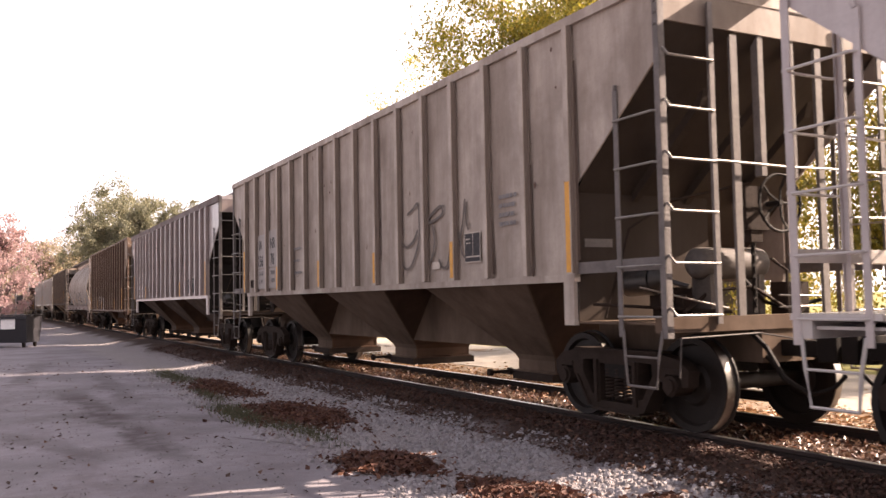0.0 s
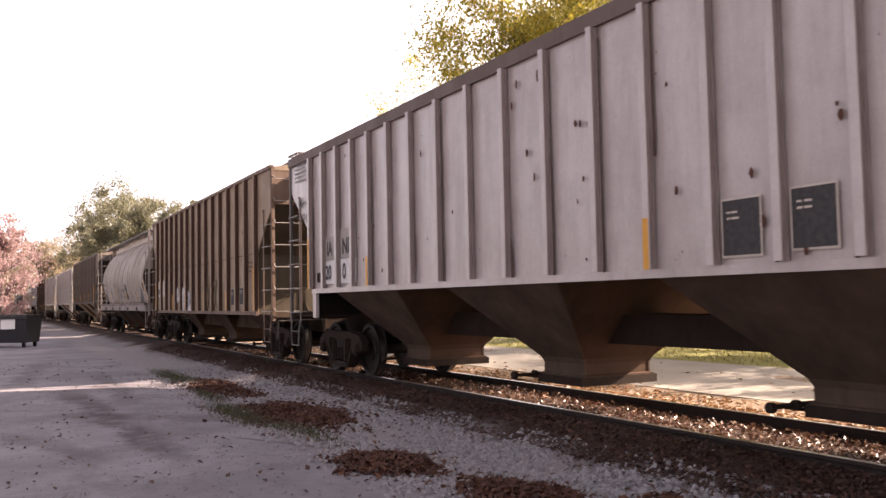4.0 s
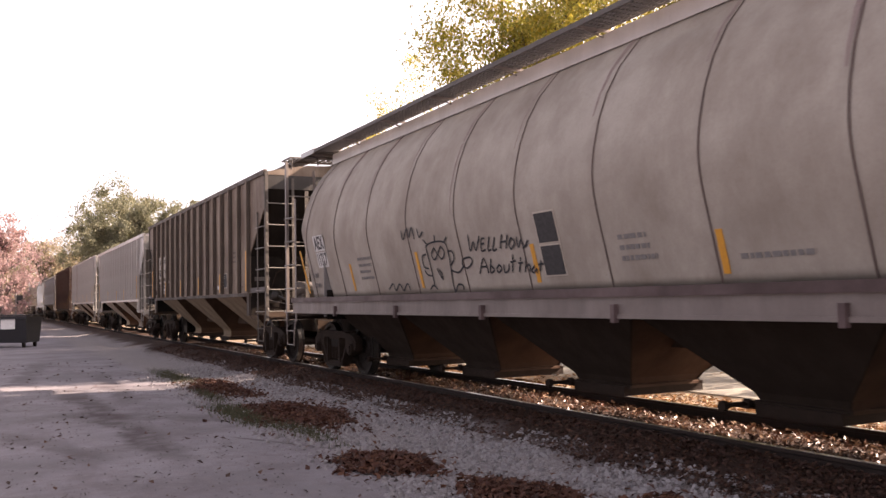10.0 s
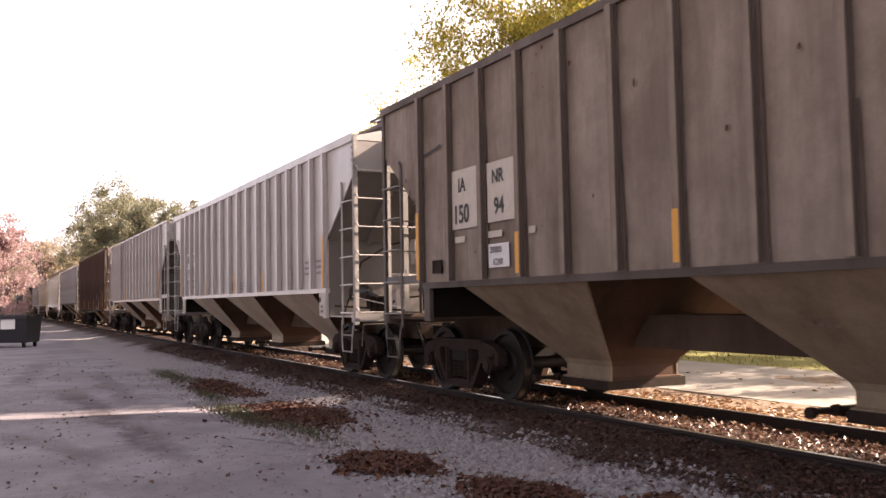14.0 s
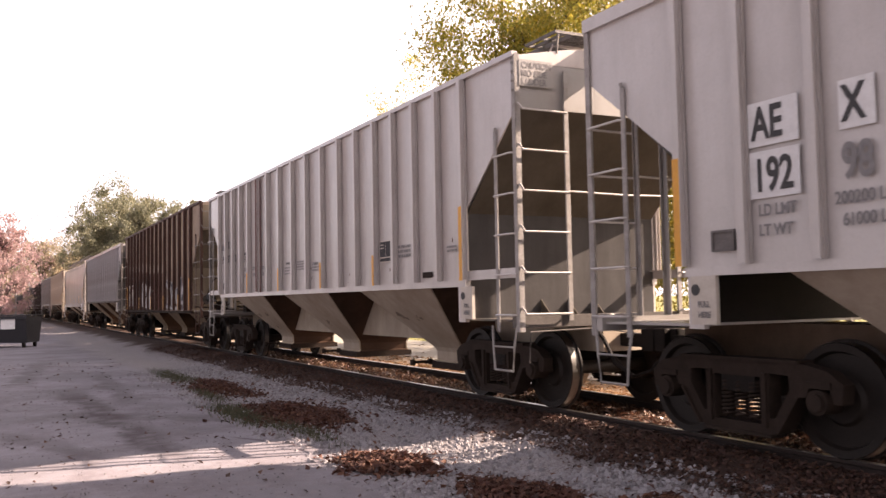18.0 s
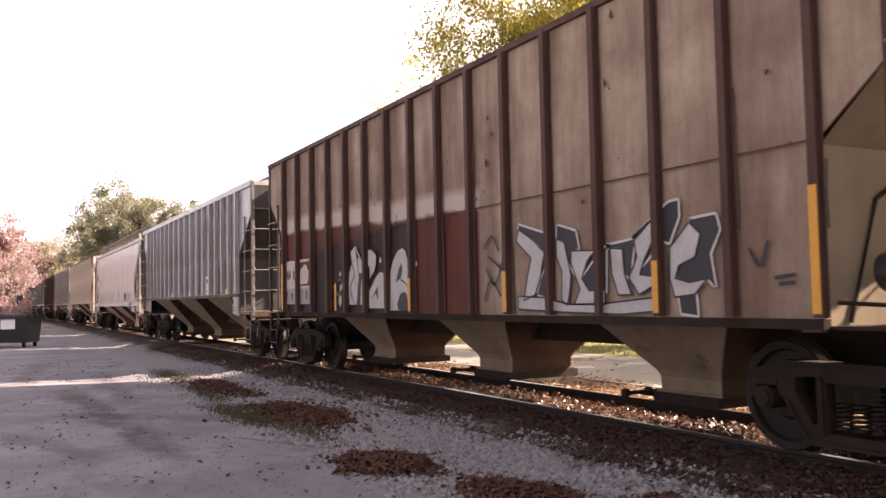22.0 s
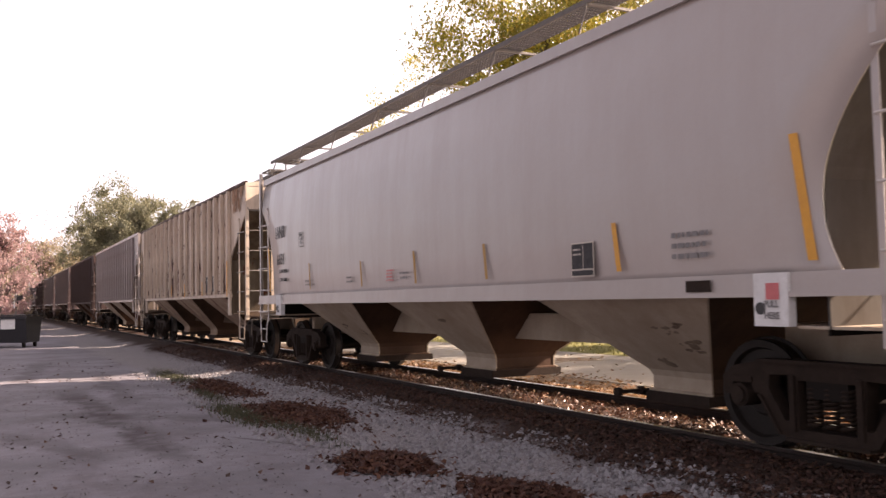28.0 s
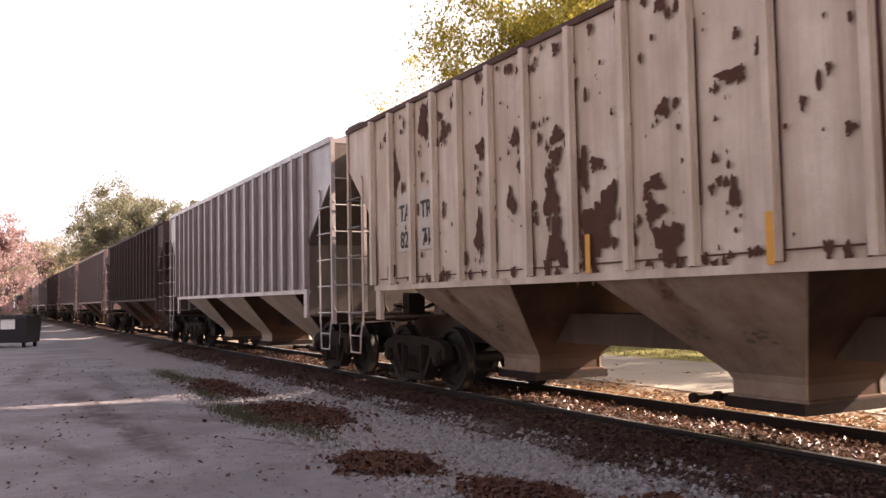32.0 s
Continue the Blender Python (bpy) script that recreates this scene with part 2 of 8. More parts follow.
SPRAY_BLACK = plain("black spray paint", (0.025, 0.025, 0.03), 0.6, 0, 0.3, 9, bumps=0)
SPRAY_BLUE = plain("dark blue spray paint", (0.05, 0.07, 0.11), 0.6, 0, 0.3, 9, bumps=0)
SMEAR = plain("dark grease smear", (0.11, 0.075, 0.055), 0.8, 0, 0.9, 6, dark=(0.27, 0.21, 0.16), bumps=0, gloss=0.15)
YELLOW_DULL = plain("dulled amber reflective strip", (0.48, 0.26, 0.06), 0.6, 0, 0.5, 12, dark=(0.24, 0.15, 0.08), bumps=0)
YELLOW_PALE = plain("bleached yellow reflective strip", (0.66, 0.53, 0.25), 0.5, 0, 0.5, 12, dark=(0.5, 0.42, 0.28), bumps=0)
SPRAY_GOLD = plain("faded yellow spray paint", (0.27, 0.19, 0.085), 0.8, 0, 0.8, 7, dark=(0.22, 0.17, 0.13), bumps=0)


def side_plate(bm, poly, y, thick=0.02):
    slab(bm, poly, y, y + thick)


def make_wheelset(bm):
    for s in (-1, 1):
        prof = [(-0.06, 0.10), (-0.055, 0.19), (-0.02, 0.22), (-0.015, 0.39), (-0.065, 0.41), (-0.068, 0.475), (0.05, 0.48), (0.06, 0.508),
                (0.075, 0.508), (0.078, 0.41), (0.03, 0.39), (0.02, 0.22), (0.07, 0.18), (0.075, 0.10)]
        mark = len(bm.verts)
        lathe(bm, [(y, r) for y, r in prof], 32)
        bm.verts.ensure_lookup_table()
        for v in bm.verts[mark:]:
            v.co.y = s * (0.75 - v.co.y)
    lathe(bm, [(-1.0, 0.075), (-0.7, 0.085), (0.7, 0.085), (1.0, 0.075)], 14)


def make_tread(bm):
    lathe(bm, [(-0.060, 0.4815), (0.045, 0.484)], 32, False)


HALF_FRAME = [(0.60, 0.76), (0.98, 0.69), (1.12, 0.59), (1.10, 0.43), (1.02, 0.43), (0.99, 0.55), (0.79, 0.55), (0.75, 0.46), (0.69, 0.46), (0.64, 0.40), (0.47, 0.14), (0.36, 0.09)]
FRAME_OUT = [(-x, z) for x, z in HALF_FRAME[::-1]] + HALF_FRAME
FRAME_OUT = FRAME_OUT[::-1]
FRAME_HOLES = [[(-0.58, 0.63), (-0.37, 0.64), (-0.36, 0.25), (-0.42, 0.25), (-0.59, 0.51)],
               [(0.58, 0.63), (0.59, 0.51), (0.42, 0.25), (0.36, 0.25), (0.37, 0.64)],
               [(-0.28, 0.60), (0.28, 0.60), (0.28, 0.19), (-0.28, 0.19)]]


def make_side_frame(bm):
    slab(bm, FRAME_OUT, -0.07, 0.07, FRAME_HOLES)
    for x in (-0.889, 0.889):
        disc(bm, x, 0.435, -0.11, 0.10, 0.105, 16)
        disc(bm, x, 0.435, -0.14, -0.11, 0.075, 12)
        box(bm, x - 0.12, x + 0.12, -0.085, 0.085, 0.545, 0.60)
    # flanges along the top chord, the slanting arms and the columns
    box(bm, -0.70, 0.70, -0.10, 0.10, 0.735, 0.765)
    box(bm, -0.40, 0.40, -0.10, 0.10, 0.085, 0.115)
    for s in (-1, 1):
        box(bm, s * 0.325 - 0.025, s * 0.325 + 0.025, -0.10, 0.10, 0.17, 0.64)
        loft(bm, [[(s * 0.475, y, 0.13), (s * 0.445, y, 0.13), (s * 0.665, y, 0.455), (s * 0.695, y, 0.455)] for y in (-0.10, 0.10)])


def make_spring(bm):
    n = 72
    tube(bm, [(0.06 * math.cos(i * 0.785), 0.06 * math.sin(i * 0.785), 0.215 + 0.33 * i / n) for i in range(n + 1)], 0.014, 5)


def make_bolster(bm):
    box(bm, -0.20, 0.20, -1.05, 1.05, 0.50, 0.72)
    box(bm, -0.30, 0.30, -0.35, 0.35, 0.66, 0.86)
    for s in (-1, 1):
        box(bm, s * 0.42 - 0.05, s * 0.42 + 0.05, -0.9, 0.9, 0.36, 0.46)
        for y in (-0.75, 0.75):
            box(bm, s * 0.40 - 0.03, s * 0.40 + 0.06, y - 0.06, y + 0.06, 0.30, 0.60)


AXLE = 0.48      # height of the axles, which is the wheels' radius
WHEELS = []
RIBS = {}


def truck(parent, x, near):
    t = part("truck", make_bolster, STEEL, parent, "dark oily cast steel truck bolster and brake beams", "bolster", pose(x, 0, 0))
    for y in (-1, 1):
        part("side_frame", make_side_frame, FRAME_STEEL, t, "", "sideframe", pose(0, y * 0.99, 0.045, 0, 0, 0 if y < 0 else 180), True)
        for k in (-0.16, 0.0, 0.16):
            part("coil_spring", make_spring, FRAME_STEEL, t, "", "spring", pose(k, y * 0.99, 0.045), True)
    for dx in (-0.889, 0.889):
        w = part("wheelset", make_wheelset, WHEEL, t, "spoke-less steel wheels on one axle", "wheelset", pose(dx, 0, AXLE), True)
        if near:
            WHEELS.append((w, dx))
        for y in (-1, 1):
            part("wheel_tread", make_tread, TREAD, t, "bright polished wheel tread", "tread", pose(dx, y * 0.75, AXLE, 0, 0, 0 if y < 0 else 180), True)
    return t


def lettering(text, size, parent, x, z, y, mat=BLACK, lean=0.0, name="lettering", squeeze=0.85, slant=0.0, weight=0.022):
    """Flat letters on the near side, their left foot at x, z."""
    cu = bpy.data.curves.new("type", "FONT")
    cu.body, cu.size, cu.extrude, cu.offset, cu.shear = text, size, 0.0015, size * weight, slant
    ob = bpy.data.objects.new("type", cu)
    scene.collection.objects.link(ob)
    me = bpy.data.meshes.new_from_object(ob.evaluated_get(bpy.context.evaluated_depsgraph_get()))
    bpy.data.objects.remove(ob)
    me.materials.clear()
    me.materials.append(mat)
    o = new(name, me)
    o.parent = parent
    o.matrix_basis = pose(x, y, z, 90 + lean, 0, 0) @ Matrix.Diagonal((squeeze, 1, 1, 1))
    return o


def flat(name, parent, x0, x1, z0, z1, y, mat, label="", lean=0.0, skew=0.0):
    """A thin rectangular patch on the near side; skew shifts its top along the car."""
    h = z1 - z0
    me = mesh_of(None, lambda bm: loft(bm, [[(x0 + d, -0.004, z), (x1 + d, -0.004, z), (x1 + d, 0.0, z), (x0 + d, 0.0, z)] for d, z in ((0.0, 0.0), (skew * h, h))]), mat)
    o = new(name, me)
    o.parent = parent
    o.matrix_basis = pose(0, y, z0, lean, 0, 0)
    return tagged(o, label=label)


def bars(parent, x0, x1, z0, rows, y, mat=GREYTEXT, h=0.05, gap=0.11, lean=0.0, rnd=None):
    """Lines of small lettering too faint to read, as short bars."""
    rnd = rnd or random.Random(int(x0 * 100) + rows)

    def make(bm):
        for r in range(rows):
            z = r * gap
            x = x0
            end = x1 - rnd.random() * 0.25 * (x1 - x0)
            while x < end:
                w = min(rnd.uniform(0.03, 0.09), end - x)
                box(bm, x, x + w, -0.0025, 0.0, z, z + h)
                x += w + rnd.uniform(0.012, 0.03)
    o = part("faint_lettering", make, mat, parent, "rows of small faint stencilled lettering", None, pose(0, y, z0, lean, 0, 0), False, "stuff")
    return o


def stroke(bm, pts, width, y=0.0, depth=0.003, sharp=False):
    """A flat painted line through x, z points."""
    pts = [Vector((p[0], p[1])) for p in pts]
    dense = []
    for i in range(len(pts) - 1):
        p0, p1, p2, p3 = pts[max(i - 1, 0)], pts[i], pts[i + 1], pts[min(i + 2, len(pts) - 1)]
        if sharp:
            dense += [p1, p1.lerp(p2, 0.08), p1.lerp(p2, 0.92)]
            continue
        for k in range(4):
            u = k / 4
            dense.append(0.5 * ((2 * p1) + (p2 - p0) * u + (2 * p0 - 5 * p1 + 4 * p2 - p3) * u * u + (3 * p1 - p0 - 3 * p2 + p3) * u ** 3))
    dense.append(pts[-1])
    rows = []
    for i, p in enumerate(dense):
        d = (dense[min(i + 1, len(dense) - 1)] - dense[max(i - 1, 0)])
        d = d.normalized() if d.length > 1e-6 else Vector((1, 0))
        n = Vector((-d.y, d.x)) * width / 2
        rows.append([bm.verts.new((p.x + n.x, y, p.y + n.y)), bm.verts.new((p.x - n.x, y, p.y - n.y))])
    for a, b in zip(rows, rows[1:]):
        bm.faces.new((a[0], a[1], b[1], b[0]))


def fill(bm, pts, y=0.0):
    v = [bm.verts.new((x, y, z)) for x, z in pts]
    edges = [bm.edges.new((v[i], v[(i + 1) % len(v)])) for i in range(len(v))]
    bmesh.ops.triangle_fill(bm, use_beauty=True, edges=edges)


def make_brake_wheel(bm):
    n = 20
    rim = [(0, 0.29 * math.cos(2 * math.pi * i / n), 0.29 * math.sin(2 * math.pi * i / n)) for i in range(n + 1)]
    tube(bm, rim, 0.016, 6)
    for i in range(5):
        a = 2 * math.pi * i / 5
        tube(bm, [(0, 0, 0), (-0.03, 0.15 * math.cos(a), 0.15 * math.sin(a)), (0, 0.28 * math.cos(a), 0.28 * math.sin(a))], 0.013, 5)
    tube(bm, [(-0.3, 0, 0), (0.02, 0, 0)], 0.03, 8)


def make_coupler(bm):
    box(bm, -0.1, 0.52, -0.10, 0.10, 0.76, 0.92)
    box(bm, 0.50, 0.72, -0.17, 0.06, 0.72, 0.99)
    box(bm, 0.60, 0.78, 0.05, 0.15, 0.72, 0.99)
    tube(bm, [(0.0, -0.3, 0.78), (0.25, -0.34, 0.6), (0.5, -0.3, 0.42), (0.72, -0.22, 0.5), (0.8, -0.15, 0.62)], 0.025, 6)
    soften(bm, 0.012)


def make_chain(x, y, z0, z1):
    """A hanging chain of flat links, each turned against the last."""
    def make(bm):
        n = int((z0 - z1) / 0.055)
        for i in range(n):
            z = z0 - (i + 0.5) * (z0 - z1) / n
            if i % 2:
                box(bm, x - 0.024, x + 0.024, y - 0.009, y + 0.009, z - 0.04, z + 0.04)
            else:
                box(bm, x - 0.009, x + 0.009, y - 0.024, y + 0.024, z - 0.04, z + 0.04)
    return make


def end_gear(car, L, s, P):
    """Ladders, posts, platform, coupler and brake gear of one end; s is +1 for the leading end."""
    mat, rail = P.get("post", P["trim"]), P["rail"]
    top, px = P["post_top"], L / 2
    w = P.get("half", 1.58)
    inner, back = P.get("stile", 0.64), P.get("side_in", 0.65)
    M = pose(0, 0, 0, 0, 0, 0 if s > 0 else 180)
    k = "e%.2f%.2f%.2f%.2f" % (L, top, inner, back)
    # everything below is laid out for the leading end and turned for the other one
    part("end_sill", lambda bm: (box(bm, px - 0.16, px, -w, w, 1.03, 1.17), box(bm, px - 1.45, px - 0.16, -w + 0.05, w - 0.05, 1.10, 1.125)), P.get("sill_lead", P.get("sill_end", P["under"])) if s > 0 else P.get("sill_end", P["under"]), car, "", "sill" + k, M)
    part("draft_sill", lambda bm: box(bm, px - 2.6, px - 0.02, -0.36, 0.36, 0.70, 1.09), P["under"], car, "", "draft" + k, M)
    part("coupler", make_coupler, STEEL, car, "dark cast knuckle coupler with hanging air hose", "coupler", M @ pose(px - 0.05, 0, 0), True)
    for y in (-1, 1):
        near = (y * s) < 0
        cp = part("corner_post", lambda bm: (box(bm, px - 0.062, px + 0.012, y * w - 0.006, y * w + 0.006, 0.98 if near else 1.0, top), box(bm, px, px + 0.012, min(y * w, y * (w - 0.07)), max(y * w, y * (w - 0.07)), 0.98 if near else 1.0, top)), mat, car, "", "cp%d" % y + k + str(near), M)
        if s > 0 and y < 0:
            for i in range(4):
                part("bolt", lambda bm: disc(bm, 0, 0, -0.02, 0.0, 0.018, 6), mat, cp, "", "postbolt", pose(px - 0.03, -w - 0.004, top - 0.10 - 0.11 * i))
        # side ladder
        sl = part("side_ladder", lambda bm: (box(bm, px - back - 0.03, px - back + 0.03, y * w - 0.008, y * w + 0.008, 0.98, min(3.42, top - 0.6)), tube(bm, [(px - back, y * w, min(3.42, top - 0.6)), (px - back + 0.02, y * (w + 0.01), min(3.47, top - 0.55))], 0.02, 6)), mat, car, "", "sl%d" % y + k, M)
        for i in range(5):
            z = 1.18 + 0.48 * i
            part("rung", lambda bm: tube(bm, [(px - back, y * (w + 0.005), z), (px - back + 0.02, y * (w + 0.05), z), (px - 0.07, y * (w + 0.05), z), (px - 0.05, y * (w + 0.005), z)], 0.0125, 6), rail, sl, "", "sr%d%d" % (y, i) + k)
        # end ladder
        if P.get("kink"):
            # the stile steps inwards half way up
            line = ((inner, 1.1), (inner, 3.0), (inner + 0.22, 3.2), (inner + 0.22, top - 0.15))
            stile = lambda bm: loft(bm, [[(px - 0.01, y * (w - q) - 0.025, z), (px + 0.03, y * (w - q) - 0.025, z), (px + 0.03, y * (w - q) + 0.025, z), (px - 0.01, y * (w - q) + 0.025, z)] for q, z in line])
        else:
            stile = lambda bm: (box(bm, px + 0.018, px + 0.028, y * (w - inner) - 0.03, y * (w - inner) + 0.03, 1.1, top - 0.15), box(bm, px - 0.03, px + 0.018, y * (w - inner) - 0.006, y * (w - inner) + 0.006, 1.1, top - 0.15))
        el = part("end_ladder", stile, mat, car, "", "el%d" % y + k, M)
        n = int((top - 0.3 - 1.16) / 0.485) + 1
        for i in range(n):
            z = 1.19 + 0.485 * i
            reach = inner + 0.22 if P.get("kink") and z > 3.1 else inner
            part("rung", lambda bm: tube(bm, [(px + 0.01, y * (w - 0.035), z + 0.075), (px + 0.03, y * (w - 0.04), z + 0.06), (px + 0.065, y * (w - 0.06), z), (px + 0.065, y * (w - reach + 0.02), z - 0.004), (px + 0.02, y * (w - reach), z)], 0.0125, 6), rail, el, "", "er%d%d" % (y, i) + k)
        # stirrup step
        part("stirrup_step", lambda bm: (tube(bm, [(px - 0.62, y * w, 1.05), (px - 0.58, y * (w + 0.02), 0.80), (px - 0.55, y * (w + 0.02), 0.52), (px - 0.14, y * (w + 0.02), 0.52), (px - 0.10, y * (w + 0.02), 0.80), (px - 0.06, y * w, 1.05)], 0.016, 6), tube(bm, [(px - 0.58, y * (w + 0.02), 0.80), (px - 0.10, y * (w + 0.02), 0.80)], 0.012, 6)), P.get("step", mat), car, "", "ss%d" % y + k, M)
        if P.get("beam"):
            part("sill_extension", lambda bm: (box(bm, px - P.get("cut", 1.38), px - 0.07, y * (w - 0.02) - 0.01, y * (w - 0.02) + 0.01, 1.62, 1.74), box(bm, px - P.get("cut", 1.38), px - 0.07, min(y * (w - 0.09), y * (w - 0.03)), max(y * (w - 0.09), y * (w - 0.03)), 1.725, 1.74)), P["beam"], car, "side sill carried on to the corner post", "beam%d" % y + k, M)
        if P.get("posts"):
            part("end_post", lambda bm: (box(bm, px - 0.03, px - 0.018, y * 0.60 - 0.045, y * 0.60 + 0.045, 1.15, top - 0.42), box(bm, px - 0.09, px - 0.03, y * 0.60 - 0.006, y * 0.60 + 0.006, 1.15, top - 0.42)), P.get("post_mat", mat), car, "", "ep%d" % y + k, M)
            part("end_strut", lambda bm: box(bm, px - 0.12, px - 0.03, y * 0.22 - 0.035, y * 0.22 + 0.035, 2.55, top - 0.16), P.get("post_mat", mat), car, "", "es%d" % y + k, M)
    part("cross_rail", lambda bm: tube(bm, [(px + 0.03, -w + inner, 2.66), (px + 0.05, 0, 2.64), (px + 0.03, w - inner, 2.66)], 0.012, 6), rail, car, "", "cr" + k, M)
    part("uncoupling_lever", lambda bm: tube(bm, [(px + 0.04, -w + 0.1, 0.62), (px + 0.05, -w + 0.12, 0.98), (px + 0.07, -0.5, 1.0), (px + 0.28, -0.06, 0.92)], 0.010, 6), POST_DARK, car, "", "ul" + k, M)
    part("brake_hose", lambda bm: tube(bm, [(px - 0.1, -0.42, 1.0), (px + 0.12, -0.46, 0.86), (px + 0.3, -0.44, 0.58), (px + 0.52, -0.36, 0.44)], 0.026, 6), STEEL, car, "", "bhose" + k, M, True)
    if not (P.get("gear") == "both" or (s > 0) == bool(P.get("gear"))):
        for y in (-0.42, 0.02, 0.46):
            part("floor_gusset", lambda bm: loft(bm, [[(px - P.get("cut", 1.38) + d, yy, z) for d, z in ((0.0, 1.125), (0.30, 1.125), (0.0, 1.40))] for yy in (y - 0.008, y + 0.008)]), P["end"], car, "", "fg%.2f" % y + k, M)
        return
    dark = P.get("gear_mat", FRAME_STEEL)
    part("brake_reservoir", lambda bm: (lathe_y(bm, px - 0.55, 1.70, 0.165, -0.74, 0.26), box(bm, px - 0.68, px - 0.42, -0.62, -0.54, 1.12, 1.58), box(bm, px - 0.68, px - 0.42, 0.06, 0.14, 1.12, 1.58)), P["tank"], car, "pale painted air reservoir", "res" + k, M, True)
    for i, pts in enumerate((((0.5, -0.9, 1.2), (0.5, -0.55, 1.42), (0.35, -0.1, 1.45), (0.3, 0.35, 1.2)), ((0.3, 0.34, 1.15), (0.3, 0.34, 1.62), (0.3, 0.12, 1.74)), ((1.2, -1.5, 1.30), (0.3, -0.46, 1.2)), ((1.25, -1.3, 1.15), (1.25, -0.95, 2.1), (1.2, -0.4, 2.42), (0.9, 0.5, 2.62)))):
        part("brake_pipe", lambda bm: tube(bm, [(px - d, y, z) for d, y, z in pts], 0.019, 6), FRAME_STEEL, car, "", "bp%d" % i + k, M)
    for i, pts in enumerate((((0.55, -1.42, 1.46), (0.25, -0.55, 1.24)), ((0.2, 0.1, 1.36), (0.2, 0.8, 1.34)), ((0.2, 0.1, 1.24), (0.2, 0.8, 1.24)))):
        part("brake_rod", lambda bm: tube(bm, [(px - d, y, z) for d, y, z in pts], 0.011, 6), rail, car, "worn bright brake rod" if not i else "", "brod%d" % i + k, M)
    part("brake_cylinder", lambda bm: (tube(bm, [(px - 1.05, -1.14, 1.52), (px - 0.62, -1.14, 1.54)], 0.15, 16), tube(bm, [(px - 0.62, -1.14, 1.54), (px - 0.56, -1.13, 1.54), (px - 0.52, -1.12, 1.54)], 0.15, 14, 0.05), tube(bm, [(px - 0.55, -1.14, 1.54), (px - 0.25, -1.06, 1.46)], 0.026, 6)), OILY, car, "oily black brake cylinder", "bcyl" + k, M, True)
    part("air_hose", lambda bm: tube(bm, [(px - 0.6, -0.35, 1.9), (px - 0.45, -0.15, 1.55), (px - 0.4, 0.1, 1.3), (px - 0.5, 0.5, 1.22), (px - 0.35, 0.9, 1.3)], 0.022, 6), STEEL, car, "", "ahose" + k, M, True)
    part("valve_body", lambda bm: (box(bm, px - 0.95, px - 0.7, -0.92, -0.6, 1.14, 1.46), box(bm, px - 0.9, px - 0.75, -1.0, -0.5, 1.25, 1.38), tube(bm, [(px - 0.72, -0.76, 1.3), (px - 0.58, -0.76, 1.3)], 0.09, 10)), FRAME_STEEL, car, "", "valve" + k, M)
    part("retainer_box", lambda bm: box(bm, px - 0.6, px - 0.35, 0.42, 0.72, 1.14, 1.5), FRAME_STEEL, car, "", "retain" + k, M)
    if P.get("wheel"):
        part("brake_wheel", make_brake_wheel, P.get("wheel_mat", STEEL), car, "round spoked hand brake wheel", "brakewheel", M @ pose(px + 0.02, -0.08, 2.28), True)
        part("brake_housing", lambda bm: (box(bm, px - 0.32, px - 0.14, -0.38, -0.06, 2.02, 2.46), box(bm, px - 0.28, px - 0.16, -0.30, -0.14, 1.90, 2.02)), dark, car, "", "bh" + k, M)
        part("brake_chain", make_chain(px - 0.2, -0.24, 1.92, 1.2), STEEL, car, "dark hanging brake chain", "chain" + k, M)


def make_hopper(z_top, out_half, z_out=0.33, half_top=1.42, w=1.55, y_out=0.52, sides=True, neck=0.135):
    """Either the two broad faces of a bay, or the two slope sheets between them."""
    def make(bm):
        levels = ((out_half + 0.035, y_out + 0.035, z_out), (out_half + 0.035, y_out + 0.035, z_out + 0.03), (out_half, y_out, z_out + 0.045), (out_half, y_out, z_out + 0.045 + neck), (out_half + 0.035, y_out + 0.035, z_out + 0.115 + neck), (half_top, w, z_top - 0.02), (half_top + 0.5 * (half_top - out_half) / 0.9, w - 0.02, z_top + 0.42))
        for s in (-1, 1):
            if sides:
                rows = [[(-x, s * y, z), (x, s * y, z), (x, s * (y - 0.025), z), (-x, s * (y - 0.025), z)] for x, y, z in levels]
            else:
                rows = [[(s * (x - 0.012), y - 0.012, z), (s * (x - 0.012), -y + 0.012, z), (s * (x - 0.04), -y + 0.012, z), (s * (x - 0.04), y - 0.012, z)] for x, y, z in levels]
            loft(bm, rows)
    return make


def make_smears(seed, z_top, z_out, half_top, w, out_half=0.44, y_out=0.52):
    """Ragged dark smears and rust flakes on the near face of a bay."""
    rnd = random.Random(seed)

    def make(bm):
        for i in range(rnd.randint(1, 3)):
            u, v, spread = rnd.uniform(-0.7, 0.7), rnd.uniform(0.1, 0.6), rnd.uniform(0.05, 0.11)
            for j in range(rnd.randint(10, 22)):
                r, du, dv = 0.008 + 0.05 * rnd.random() ** 2.2, rnd.gauss(0, spread), rnd.gauss(0, spread * 0.45)
                ring = []
                for q in range(9):
                    k = r * rnd.uniform(0.6, 1.25)
                    f = min(0.97, max(0.04, v + dv + 0.55 * k * math.sin(q * 0.698)))
                    wide = out_half + 0.035 + (half_top - out_half - 0.035) * f
                    x = max(-wide + 0.01, min(wide - 0.01, u * wide + du + k * 1.5 * math.cos(q * 0.698)))
                    y = y_out + 0.035 + (w - y_out - 0.035) * f
                    ring.append(bm.verts.new((x, -y - 0.004 - 0.0001 * j, z_out + 0.25 + (z_top - 0.27 - z_out) * f)))
                bm.faces.new(ring)
    return make


